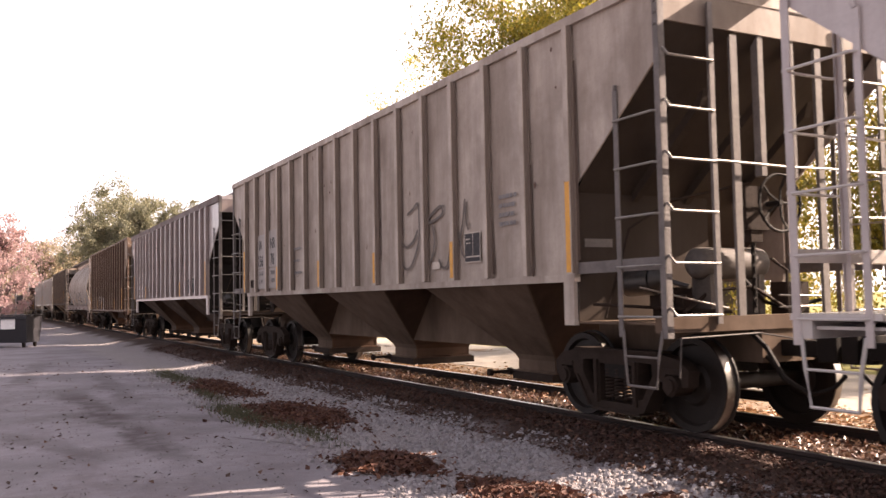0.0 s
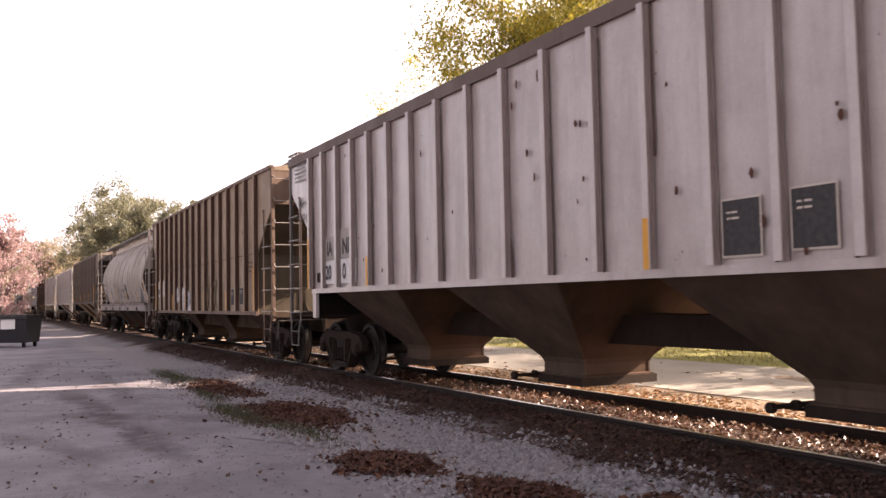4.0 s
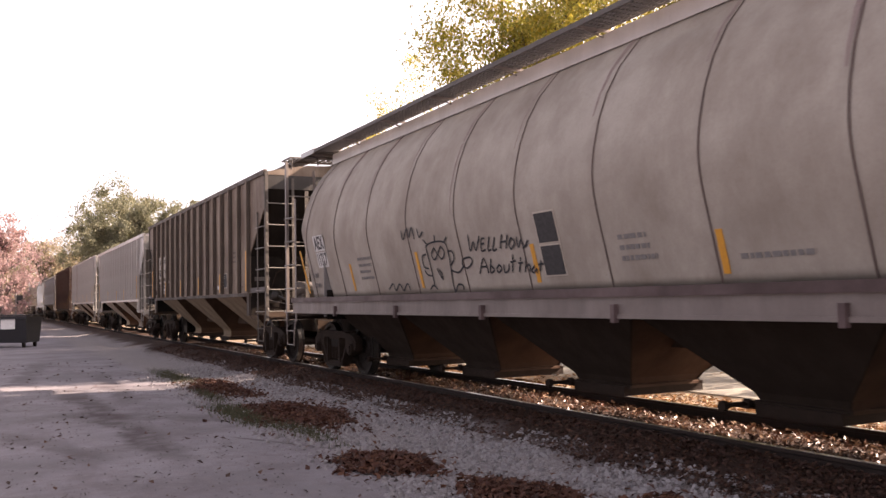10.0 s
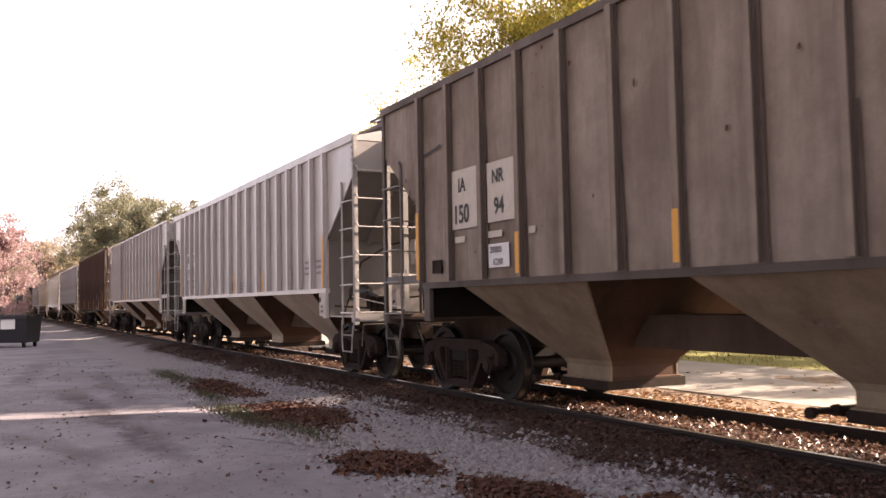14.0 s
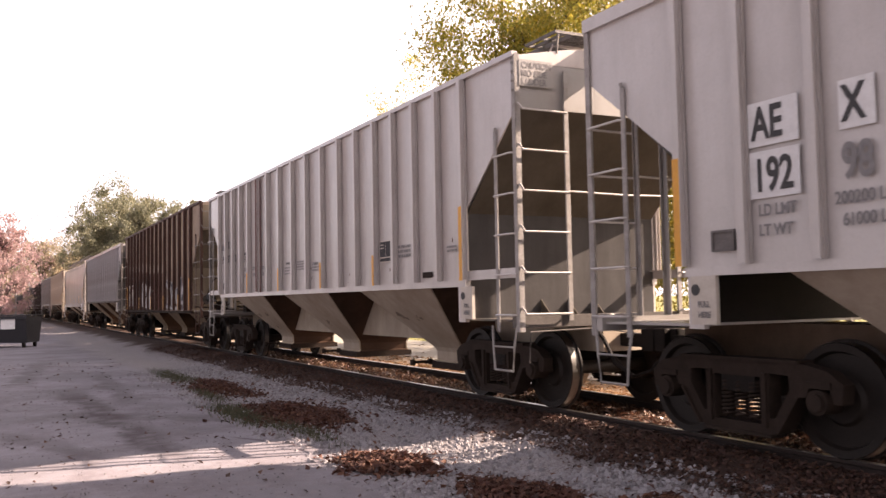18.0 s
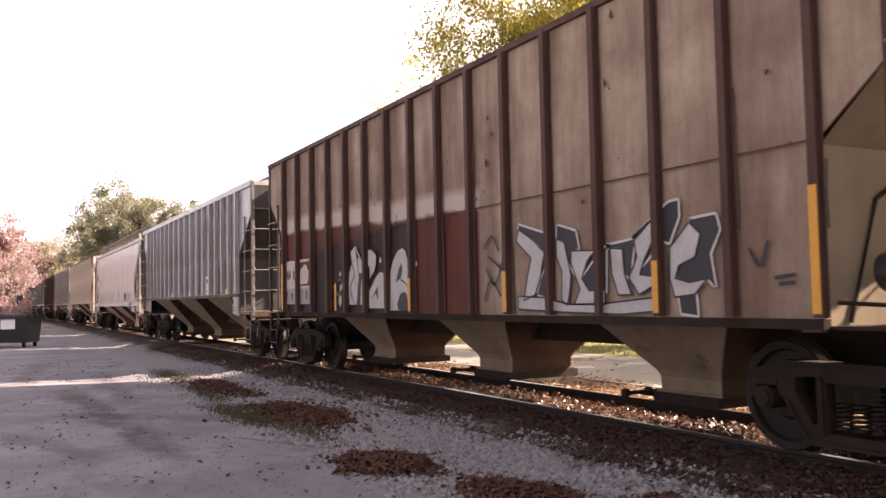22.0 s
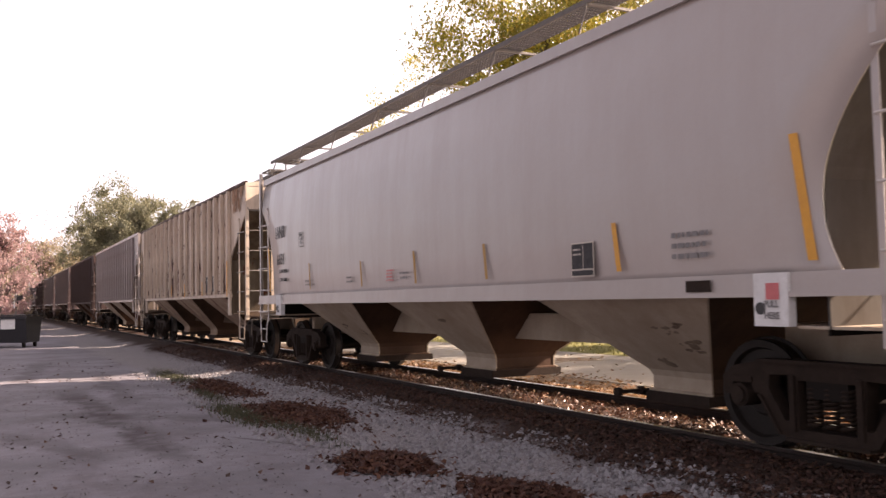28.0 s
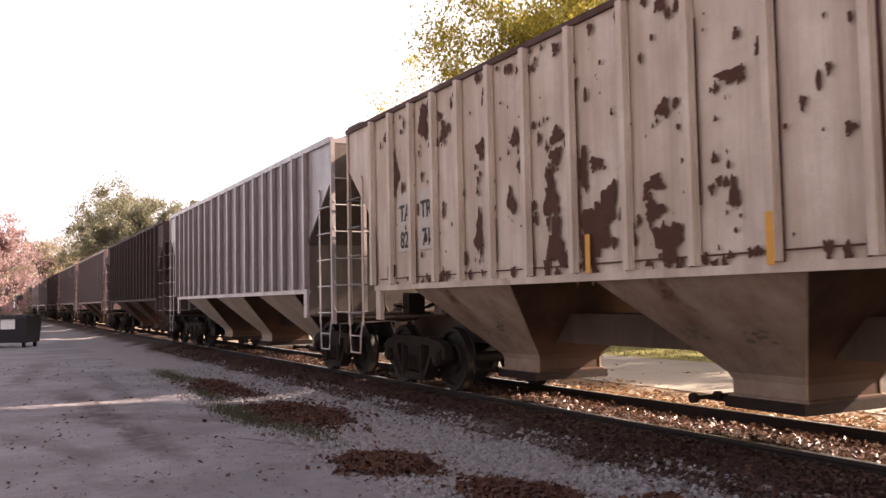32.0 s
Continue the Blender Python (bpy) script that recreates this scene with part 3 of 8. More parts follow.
def make_gate(c, z_out):
    def make(bm):
        box(bm, c - 0.48, c + 0.48, -0.60, 0.60, z_out - 0.09, z_out + 0.015)
        box(bm, c - 0.95, c - 0.46, -0.5, 0.5, z_out - 0.06, z_out - 0.03)
        tube(bm, [(c - 0.60, -0.9, z_out - 0.0), (c - 0.60, 0.85, z_out - 0.0)], 0.022, 8)
        for y in (-0.92, -0.6, 0.55):
            tube(bm, [(c - 0.60, y, z_out), (c - 0.60, y + 0.06, z_out)], 0.05, 10)
    return make


def roof_gear(car, L, eave, P, half=0.72, rise=0.16):
    """Peaked roof, hatch trough and the grated walkway over it."""
    w = P.get("roof_half", 1.55)
    k = "%.2f%.2f%.2f" % (L, eave, half)
    peak = eave + P.get("peak", 0.17)

    def roof(bm):
        loft(bm, [[(x, -w, eave - 0.03), (x, -w * 0.5, eave + (peak - eave) * 0.7), (x, 0, peak), (x, w * 0.5, eave + (peak - eave) * 0.7), (x, w, eave - 0.03), (x, w - 0.05, eave - 0.10), (x, -w + 0.05, eave - 0.10)] for x in (-L / 2 + 0.01, L / 2 - 0.01)])
    part("roof", roof, P["roof"], car, "", "roof" + k)
    part("hatch_trough", lambda bm: box(bm, -L / 2 + 0.7, L / 2 - 0.7, -0.36, 0.36, peak - 0.06, peak + 0.09), P["roof"], car, "", "hatch" + k)
    zb = peak + rise
    wide = P.get("board_wide", 0.40)
    L = L + 2 * P.get("board_out", 0.0)

    def board(bm):
        for y in (-1, 1):
            th = 0.0035 if P.get("mesh_fine") else 0.006
            bars_across = 10 if P.get("mesh_fine") else 8
            for j in range(bars_across + 1):
                yy = y * (half - wide * j / bars_across)
                box(bm, -L / 2 - 0.02, L / 2 + 0.02, yy - th, yy + th, zb - 5 * th, zb)
            n = int(L / (0.08 if P.get("mesh_fine") else 0.11))
            for i in range(n + 1):
                x = -L / 2 + i * L / n
                box(bm, x - th, x + th, min(y * half, y * (half - wide)), max(y * half, y * (half - wide)), zb - 5 * th + 0.002, zb - 0.004)
            box(bm, -L / 2 - 0.02, L / 2 + 0.02, y * half - 0.012, y * half + 0.012, zb - 0.05, zb + 0.01)
    part("running_board", board, P.get("grate", GRATE), car, "see-through steel roof walkway", "board" + k, None, False, "stuff")

    def brackets(bm):
        n = 9
        for i in range(n):
            x = -L / 2 + 0.4 + i * (L - 0.8) / (n - 1)
            box(bm, x - 0.02, x + 0.02, -half, half, zb - 0.06, zb - 0.03)
            for y in (-1, 1):
                tube(bm, [(x, y * half, zb - 0.03), (x, y * P.get("bracket_to", half + 0.12), eave + P.get("bracket_up", 0.09))], 0.014, 5)
    part("walkway_bracket", brackets, P.get("bracket_mat", P["trim"]), car, "row of walkway brackets", "wb" + k, None, False, "stuff")
    for s in (-1, 1):
        def platform(bm):
            x0, x1 = s * (L / 2 - 0.62), s * (L / 2 + 0.03)
            for j in range(15):
                y = -0.98 + j * 0.14
                box(bm, min(x0, x1), max(x0, x1), y - 0.012, y + 0.012, zb - 0.035, zb + 0.003)
            for x in (x0, (x0 + x1) / 2, x1):
                box(bm, x - 0.015, x + 0.015, -1.0, 1.0, zb - 0.035, zb)
            for y in (-0.95, 0.95):
                tube(bm, [(x1, y, zb - 0.03), (x1 - s * 0.05, y, peak - 0.12)], 0.016, 5)
            x2 = s * (L / 2 + 0.52)
            for j in range(9):
                y = -0.28 + j * 0.077
                box(bm, min(x1, x2), max(x1, x2), y - 0.028, y + 0.028, zb - 0.03, zb + 0.003)
            for y in (-0.31, 0.37):
                box(bm, min(x1, x2), max(x1, x2), y - 0.015, y + 0.015, zb - 0.05, zb + 0.005)
            box(bm, min(x2, x2 + s * 0.02), max(x2, x2 + s * 0.02), -0.32, 0.38, zb - 0.05, zb + 0.005)
        if P.get("cover"):
            def cover(bm):
                xa, xb = sorted((s * (L / 2 - 0.75), s * (L / 2 + 0.05)))
                box(bm, xa, xb, -1.30, 1.30, zb + 0.01, zb + 0.03)
                for y in (-1.30, 1.28):
                    box(bm, xa, xb, y, y + 0.02, zb - 0.07, zb + 0.01)
                box(bm, xb - 0.02 if s > 0 else xa, xb if s > 0 else xa + 0.02, -1.28, 1.28, zb - 0.07, zb + 0.01)
            part("end_canopy", cover, P["tank"], car, "pale sheet platform over the car's end", "cover%d" % s + k)
        part("end_platform", platform, P.get("grate", GRATE), car, "grated end platform on the roof", "plat%d" % s + k, None, False, "stuff")


def ribbed_hopper(name, label, L, P, ribs):
    """A covered hopper with upright ribs: box sides over three sloped bays."""
    car = root(name, label, "railway car", "freight train")
    eave, foot, cut, w = P["eave"], P["foot"], P.get("cut", 1.38), 1.56
    RIBS[car.name] = ribs
    P["post_top"] = eave - 0.02
    top_cut, low_cut = P.get("top_cut", 3.65), 2.55
    hx = L / 2
    shift = P.get("shift", 0.0)
    lead, tail = hx - cut + shift, -hx + cut + shift
    poly = [(hx, eave), (hx, top_cut), (lead, low_cut), (lead, foot), (tail, foot), (tail, low_cut), (-hx, top_cut), (-hx, eave)]
    k = "%s%.2f%.2f" % (name, L, shift)
    for s in (-1, 1):
        part("side_sheet", lambda bm: side_plate(bm, poly, -w if s < 0 else w - 0.02), P["body"], car, "", "side%d" % s + k)
        ch = P.get("chord", 0.09)
        part("top_chord", lambda bm: box(bm, -hx, hx, s * w - (0.05 if s < 0 else 0.03), s * w + (0.03 if s < 0 else 0.05), eave - ch, eave + 0.015), P.get("chord_mat", P["trim"]), car, "", "chord%d" % s + k)
        part("side_sill", lambda bm: box(bm, tail, lead, s * w - 0.04, s * w + 0.04, foot - 0.06, foot + 0.02), P.get("sill_mat", P["trim"]), car, "", "ssill%d" % s + k)
        for x in ribs:
            # an open channel: lip painted like the side, web darkened with rust and the channel's shade
            turn = pose(x, s * w, 0, 0, 0, 0 if s < 0 else 180)
            rib = part("rib", lambda bm: loft(bm, [[(-0.042, -0.098, z), (-0.036, -0.104, z), (0.036, -0.104, z), (0.042, -0.098, z), (0.042, -0.090, z), (-0.042, -0.090, z)] for z in (foot + 0.03, eave - ch)]), P.get("lip", P["body"]), car, "", "rib" + k, turn)
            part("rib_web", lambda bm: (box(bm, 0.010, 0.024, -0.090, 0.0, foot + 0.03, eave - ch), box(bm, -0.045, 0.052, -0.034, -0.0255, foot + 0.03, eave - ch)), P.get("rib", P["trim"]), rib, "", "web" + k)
        for e in (-1, 1):
            part("jacking_bracket", lambda bm: box(bm, e * (hx - cut + e * shift - 0.12) - 0.09, e * (hx - cut + e * shift - 0.12) + 0.09, s * w - 0.03, s * w + 0.03, 1.08, foot - 0.06), P["trim"], car, "", "jb%d%d" % (s, e) + k)
    for e in (-1, 1):
        head = P.get("head_cut", top_cut)
        gear_end = P.get("gear") == "both" or (e > 0) == bool(P.get("gear"))
        reach = 0.32 if gear_end and not P.get("full_panel") else w - 0.02
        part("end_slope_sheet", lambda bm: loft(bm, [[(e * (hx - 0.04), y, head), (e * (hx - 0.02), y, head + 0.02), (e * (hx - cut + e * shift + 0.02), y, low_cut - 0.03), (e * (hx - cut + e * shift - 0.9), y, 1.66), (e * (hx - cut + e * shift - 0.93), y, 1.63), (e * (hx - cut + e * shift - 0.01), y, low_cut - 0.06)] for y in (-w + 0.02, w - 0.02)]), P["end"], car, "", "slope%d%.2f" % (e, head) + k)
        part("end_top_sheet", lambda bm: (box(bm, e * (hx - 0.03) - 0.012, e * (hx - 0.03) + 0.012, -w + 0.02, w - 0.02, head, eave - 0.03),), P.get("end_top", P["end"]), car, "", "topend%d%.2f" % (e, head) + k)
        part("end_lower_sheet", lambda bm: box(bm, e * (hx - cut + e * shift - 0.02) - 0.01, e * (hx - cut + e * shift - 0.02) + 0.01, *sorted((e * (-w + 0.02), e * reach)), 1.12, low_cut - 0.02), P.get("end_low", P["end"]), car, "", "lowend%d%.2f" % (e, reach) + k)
        if P.get("end_plate") and e > 0:
            part("end_plate", lambda bm: box(bm, -0.006, 0.0, -1.45, -1.08, 1.91, 2.0), POST_GREY, car, "small pale plate on the end sheet", "eplate", pose(hx - cut + e * shift, 0, 0))
        # added black sheet, stands for the shade behind the lower end sheet
        part("inner_shade_sheet", lambda bm: box(bm, e * (hx - cut + e * shift - 0.05) - 0.012, e * (hx - cut + e * shift - 0.05) + 0.012, *sorted((e * (-w + 0.03), e * (reach - 0.01))), 1.10, 1.72), STEEL, car, "black sheet added for the shade behind the end sheet", "inb%d%.2f" % (e, reach) + k)
        for y in ((-0.75, 0.0, 0.75) if P.get("posts") else ()):
            part("end_gusset", lambda bm: loft(bm, [[(e * (hx - 0.25), yy, top_cut - 0.22), (e * (hx - cut + e * shift + 0.0), yy, low_cut - 0.02), (e * (hx - cut + e * shift + 0.0), yy, low_cut - 0.14), (e * (hx - 0.3), yy, top_cut - 0.38)] for yy in (y - 0.04, y + 0.04)]), P["end"], car, "", "gus%d%.1f" % (e, y) + k)
        end_gear(car, L, e, P)
        truck(car, e * (hx - (P.get("truck_lead", 1.42) if e > 0 else P.get("truck_tail", 1.42))), P.get("near", True))
    roof_gear(car, L, eave, P)
    keel_w, keel_z = P.get("keel", (0.3, 0.80))
    keel_in = 3.7 if P.get("keel") else 2.4
    part("centre_sill", lambda bm: box(bm, -hx + keel_in, hx - keel_in, -keel_w, keel_w, keel_z, 1.16 if keel_w < 0.4 else foot - 0.08), P["under"], car, "", "csill" + k)
    step = P.get("bay_step", (L / 2 - 1.38 - 1.04 - 1.36) if L > 15.5 else 4.18)
    for i in (-1, 0, 1):
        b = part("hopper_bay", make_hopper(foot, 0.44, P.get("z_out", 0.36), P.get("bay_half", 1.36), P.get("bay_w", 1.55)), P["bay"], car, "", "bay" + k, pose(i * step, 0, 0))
        # painted darker than the bay, for the shade in the gap beside it
        part("slope_sheet", make_hopper(foot, 0.44, P.get("z_out", 0.36), P.get("bay_half", 1.36), P.get("bay_w", 1.55), sides=False), BAY_SLOPE, b, "rust-brown sloping sheet with gap shade in its colour", "bslope" + k)
        if P.get("smears"):
            part("rust_smear", make_smears(P["smears"] + i, foot, P.get("z_out", 0.36), P.get("bay_half", 1.36), P.get("bay_w", 1.55)), SMEAR, b, "dark grease and rust smears", None, None, False, "stuff")
        part("outlet_gate", make_gate(0, P.get("z_out", 0.36)), FRAME_STEEL, b, "rusty sliding outlet gate", "gate%.2f" % P.get("z_out", 0.36))
    return car


def curve_side(profile, z):
    for (z0, y0), (z1, y1) in zip(profile, profile[1:]):
        if z0 <= z <= z1:
            return y0 + (y1 - y0) * (z - z0) / (z1 - z0)
    return profile[-1][1]


def round_hopper(name, label, L, P, profile, cut_of, seams):
    """A covered hopper with a bowed skin, held between side sills, with set-back ends."""
    car = root(name, label, "railway car", "freight train")
    hx = L / 2
    k = name
    P["post_top"] = P["eave"] + P.get("post_over", 0.0)
    zs = [profile[0][0] + (profile[-1][0] - profile[0][0]) * i / 28 for i in range(29)]
    for s in (-1, 1):
        def skin(bm):
            xs = [-1.0 + 2 * i / 24 for i in range(25)]
            outer = [[bm.verts.new((u * (hx - cut_of(z)), s * curve_side(profile, z), z)) for u in xs] for z in zs]
            for a, b in zip(outer, outer[1:]):
                for i in range(24):
                    bm.faces.new((a[i], a[i + 1], b[i + 1], b[i]))
        sk = part("side_skin", skin, P["body"], car, "", None, None, True)
        sk.modifiers.new("thickness", "SOLIDIFY").thickness = 0.02
        for x in seams:
            def seam(bm):
                rows = [[bm.verts.new((x + dx, s * (curve_side(profile, z) + 0.006), z)) for dx in (-0.014, 0.0, 0.014)] for z in zs]
                for r in rows:
                    r[1].co.y += s * 0.008
                for a, b in zip(rows, rows[1:]):
                    for i in range(2):
                        bm.faces.new((a[i], a[i + 1], b[i + 1], b[i]))
            part("weld_seam", seam, P["seam"], car, "")
        part("side_sill", lambda bm: (box(bm, -hx + P["sill_in"], hx - P["sill_in"], s * 1.56 - 0.05, s * 1.56 + 0.05, P["sill"][0], P["sill"][1]),
                                      box(bm, -hx + P["sill_in"], hx - P["sill_in"], s * 1.56 - 0.075, s * 1.56 + 0.075, P["sill"][0] - 0.02, P["sill"][0] + 0.02)), P.get("sill_mat", P["trim"]), car, "")
        if P.get("ledge"):
            part("sill_ledge", lambda bm: box(bm, -hx + P["sill_in"], hx - P["sill_in"], *sorted((s * 1.40, s * 1.655)), P["sill"][1] - 0.085, P["sill"][1] + 0.006), P["ledge"], car, "plum-stained ledge along the sill")
        part("top_chord", lambda bm: box(bm, -hx + cut_of(zs[-1]), hx - cut_of(zs[-1]), s * profile[-1][1] - 0.05, s * profile[-1][1] + 0.05, profile[-1][0] - 0.03, profile[-1][0] + P.get("fascia", 0.10)), P.get("fascia_mat", P["trim"]), car, "")
    for e in (-1, 1):
        zt, zl = P["head"]

        def head(bm):
            zz = [z for z in zs if z >= zl]
            rows = [[bm.verts.new((e * (hx - cut_of(z) - 0.02), y * (curve_side(profile, z) - 0.01), z)) for y in (-1, -0.5, 0, 0.5, 1)] for z in zz]
            for a, b in zip(rows, rows[1:]):
                for i in range(4):
                    bm.faces.new((a[i], a[i + 1], b[i + 1], b[i]))
        part("head_sheet", head, P["head_mat"], car, "flat upper end sheet")

        def slope(bm):
            zz = [z for z in zs if P.get("slope_to", 2.2) <= z <= zl + 0.12]
            lean = P.get("slope_lean", 0.0)
            rows = [[bm.verts.new((e * (hx - cut_of(min(z, zl)) - 0.03 - lean * max(0.0, zl - z)), y * (curve_side(profile, z) - 0.012), z)) for y in (-1, -0.5, 0, 0.5, 1)] for z in zz]
            for a, b in zip(rows, rows[1:]):
                for i in range(4):
                    bm.faces.new((a[i], a[i + 1], b[i + 1], b[i]))
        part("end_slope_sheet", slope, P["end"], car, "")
        deep = hx - P.get("deep", cut_of(2.2) + 0.04)
        part("end_lower_sheet", lambda bm: box(bm, e * deep - 0.01, e * deep + 0.01, -1.54, 1.54, 1.1, 2.26), P["head_mat"], car, "")
        # black sheet added here too, in place of shade under the end
        part("inner_shade_sheet", lambda bm: box(bm, e * (deep - 0.04) - 0.01, e * (deep - 0.04) + 0.01, -1.5, 1.5, 1.05, 1.6), STEEL, car, "black sheet added for the shade behind the end sheet")
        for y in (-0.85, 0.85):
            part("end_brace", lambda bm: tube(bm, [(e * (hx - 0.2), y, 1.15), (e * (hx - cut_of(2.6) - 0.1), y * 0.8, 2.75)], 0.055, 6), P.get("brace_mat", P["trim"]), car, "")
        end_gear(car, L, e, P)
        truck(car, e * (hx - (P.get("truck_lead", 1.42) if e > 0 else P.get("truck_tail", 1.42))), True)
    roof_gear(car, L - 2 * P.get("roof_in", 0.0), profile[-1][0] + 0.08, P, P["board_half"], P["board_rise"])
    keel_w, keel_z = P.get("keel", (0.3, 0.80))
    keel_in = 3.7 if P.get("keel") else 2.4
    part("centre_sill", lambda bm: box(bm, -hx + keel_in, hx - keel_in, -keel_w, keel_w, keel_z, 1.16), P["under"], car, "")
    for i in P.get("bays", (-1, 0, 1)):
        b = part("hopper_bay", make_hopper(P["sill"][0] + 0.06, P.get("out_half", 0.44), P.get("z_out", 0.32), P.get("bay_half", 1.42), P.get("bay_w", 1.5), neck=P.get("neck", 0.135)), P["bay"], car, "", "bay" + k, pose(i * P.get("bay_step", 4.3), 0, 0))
        # its dark paint holds the shade of the gap between bays
        part("slope_sheet", make_hopper(P["sill"][0] + 0.06, P.get("out_half", 0.44), P.get("z_out", 0.32), P.get("bay_half", 1.42), P.get("bay_w", 1.5), sides=False, neck=P.get("neck", 0.135)), BAY_SLOPE, b, "rust-brown sloping sheet with gap shade in its colour", "bslope" + k)
        if P.get("smears"):
            part("rust_smear", make_smears(P["smears"] + i, P["sill"][0] + 0.06, P.get("z_out", 0.32), P.get("bay_half", 1.42), P.get("bay_w", 1.5)), SMEAR, b, "dark grease and rust smears", None, None, False, "stuff")
        part("outlet_gate", make_gate(0, P.get("z_out", 0.32)), FRAME_STEEL, b, "rusty sliding outlet gate", "gate%.2f" % P.get("z_out", 0.32))
    return car


def even_ribs(L, n, cut=1.38):
    return [-(L / 2 - cut) + (L - 2 * cut) * i / (n - 1) for i in range(n)]


def graded_ribs(L, cut=1.38):
    """Eighteen ribs, closer together towards both ends."""
    steps = [0.71] * 4 + [0.78] * 2 + [0.86] * 5 + [0.78] * 2 + [0.71] * 4
    k = (L - 2 * cut) / sum(steps)
    xs = [-(L / 2 - cut)]
    for d in steps:
        xs.append(xs[-1] + d * k)
    return xs


def moved(ribs, d):
    return [x + d for x in ribs]


def suit(base, **kw):
    """The set of paints of one car."""
    P = dict(body=base, trim=base, roof=base, end=base, bay=base, rail=CHROME, under=FRAME_STEEL, tank=base, eave=4.37, foot=1.60)
    P.update(kw)
    return P


BAY_TAN = paint("dusty tan hopper paint", (0.50, 0.40, 0.305), (0.15, 0.095, 0.06), 0.5, (0.10, 0.04, 0.02), 0.0, 0.04, seed=3.1, run=(1.6, 0.5), rough=0.85, gloss=0.12)
BAY_RUSTY = paint("rust stained tan hopper paint", (0.41, 0.315, 0.235), (0.17, 0.09, 0.06), 0.75, (0.12, 0.05, 0.03), 0.0, 0.13, seed=4.4, run=(1.6, 0.5), rough=0.85, gloss=0.12, big_scale=1.4)
BAY_GREY = paint("dusty pale hopper paint", (0.49, 0.41, 0.325), (0.24, 0.17, 0.12), 0.5, (0.12, 0.05, 0.03), 0.0, 0.02, seed=5.7, run=(1.6, 0.5), rough=0.85, gloss=0.12)
BAY_MID = paint("dusty brown hopper paint", (0.32, 0.245, 0.17), (0.11, 0.07, 0.045), 0.6, seed=6.3, run=(1.6, 0.5), rough=0.85, gloss=0.12)
# the next three are darkened: shade under the cars is put into the colour
BAY_UMBER = paint("dusty umber hopper paint with shade", (0.155, 0.108, 0.078), (0.055, 0.036, 0.026), 0.6, seed=6.9, run=(1.6, 0.5), rough=0.85, gloss=0.12)
BAY_BLACK = paint("near-black hopper paint with shade", (0.045, 0.032, 0.025), (0.02, 0.014, 0.011), 0.6, seed=8.3, run=(1.6, 0.5), rough=0.9, gloss=0.1)
BAY_DARK = paint("grimy dark hopper paint with shade", (0.115, 0.078, 0.057), (0.038, 0.026, 0.02), 0.6, seed=7.9, run=(1.6, 0.5), rough=0.85, gloss=0.12)
# shade between neighbouring bays is put into this rust brown
BAY_SLOPE = paint("rust brown sheet with gap shade", (0.085, 0.048, 0.032), (0.03, 0.018, 0.013), 0.6, seed=9.9, run=(1.6, 0.5), rough=0.85, gloss=0.12)

# ---- the train ----
# Leading and trailing end of every car body along the track at 0 s.
SPANS = [(11.2, -4.76), (-6.19, -22.10), (-23.60, -39.73), (-41.04, -56.62), (-57.66, -73.69), (-75.20, -91.15), (-92.40, -108.50),
         (-109.89, -126.0), (-127.17, -142.84), (-144.30, -160.42), (-161.56, -177.88), (-179.10, -195.35), (-196.15, -212.0)]
TRAIN = []


def length(i):
    return SPANS[i][0] - SPANS[i][1]


def card_holder(car, L, a=1.75, z=1.74, mat=None):
    """Small welded frame for a route card, low near the trailing end."""
    def make(bm):
        for x0, x1, z0, z1 in ((0, 0.26, 0, 0.02), (0, 0.26, 0.16, 0.18), (0, 0.02, 0.02, 0.16), (0.24, 0.26, 0.02, 0.16)):
            box(bm, x0, x1, -0.02, 0.0, z0, z1)
        box(bm, 0.02, 0.24, -0.004, 0.0, 0.02, 0.16)
    part("card_holder", make, mat or FRAME_STEEL, car, "small steel card holder", "cardholder%s" % (mat.name if mat else ""), pose(-L / 2 + a, SIDE, z))


def enter(i, car):
    if i not in (3, 4, 8, 10):
        card_holder(car, length(i), 1.72, mat=POST_GREY if i in (6, 7) else None)
    TRAIN.append((car, sum(SPANS[i]) / 2))
    return car


SIDE = -1.56 - 0.026     # face of the near side sheet
CREAM = paint("weathered cream paint", (0.49, 0.42, 0.36), (0.15, 0.11, 0.085), 0.65, seed=1.3, rough=0.62, gloss=0.25)
# cream and white rib paint: the ribs' shaded flanks are put into the colour
CREAM_RIB = paint("dirty cream rib paint with shade", (0.24, 0.19, 0.155), (0.12, 0.09, 0.07), 0.5, seed=2.0, rough=0.62, gloss=0.25)
PALE_RIB = paint("dirty white rib paint with shade", (0.37, 0.31, 0.29), (0.14, 0.10, 0.09), 0.5, seed=12.0, rough=0.62, gloss=0.25)
CLEAN_RIB = paint("dusty off-white rib paint", (0.50, 0.46, 0.435), (0.24, 0.20, 0.17), 0.4, seed=52.0)
# the next five hold the shade of the overhung car ends in their colour
END_DARK = paint("near-black end paint with shade", (0.026, 0.021, 0.018), (0.012, 0.010, 0.009), 0.5, rough=0.95, gloss=0.08, seed=13.0)
END_KHAKI = paint("khaki end paint with shade", (0.10, 0.083, 0.062), (0.045, 0.034, 0.026), 0.5, rough=0.95, gloss=0.08, seed=14.0)
END_UMBER = paint("umber end paint with shade", (0.055, 0.042, 0.034), (0.035, 0.026, 0.021), 0.5, rough=0.95, gloss=0.08, seed=18.0)
END_STRAW = paint("straw end paint with shade", (0.105, 0.09, 0.073), (0.05, 0.038, 0.029), 0.5, rough=0.95, gloss=0.08, seed=15.0)
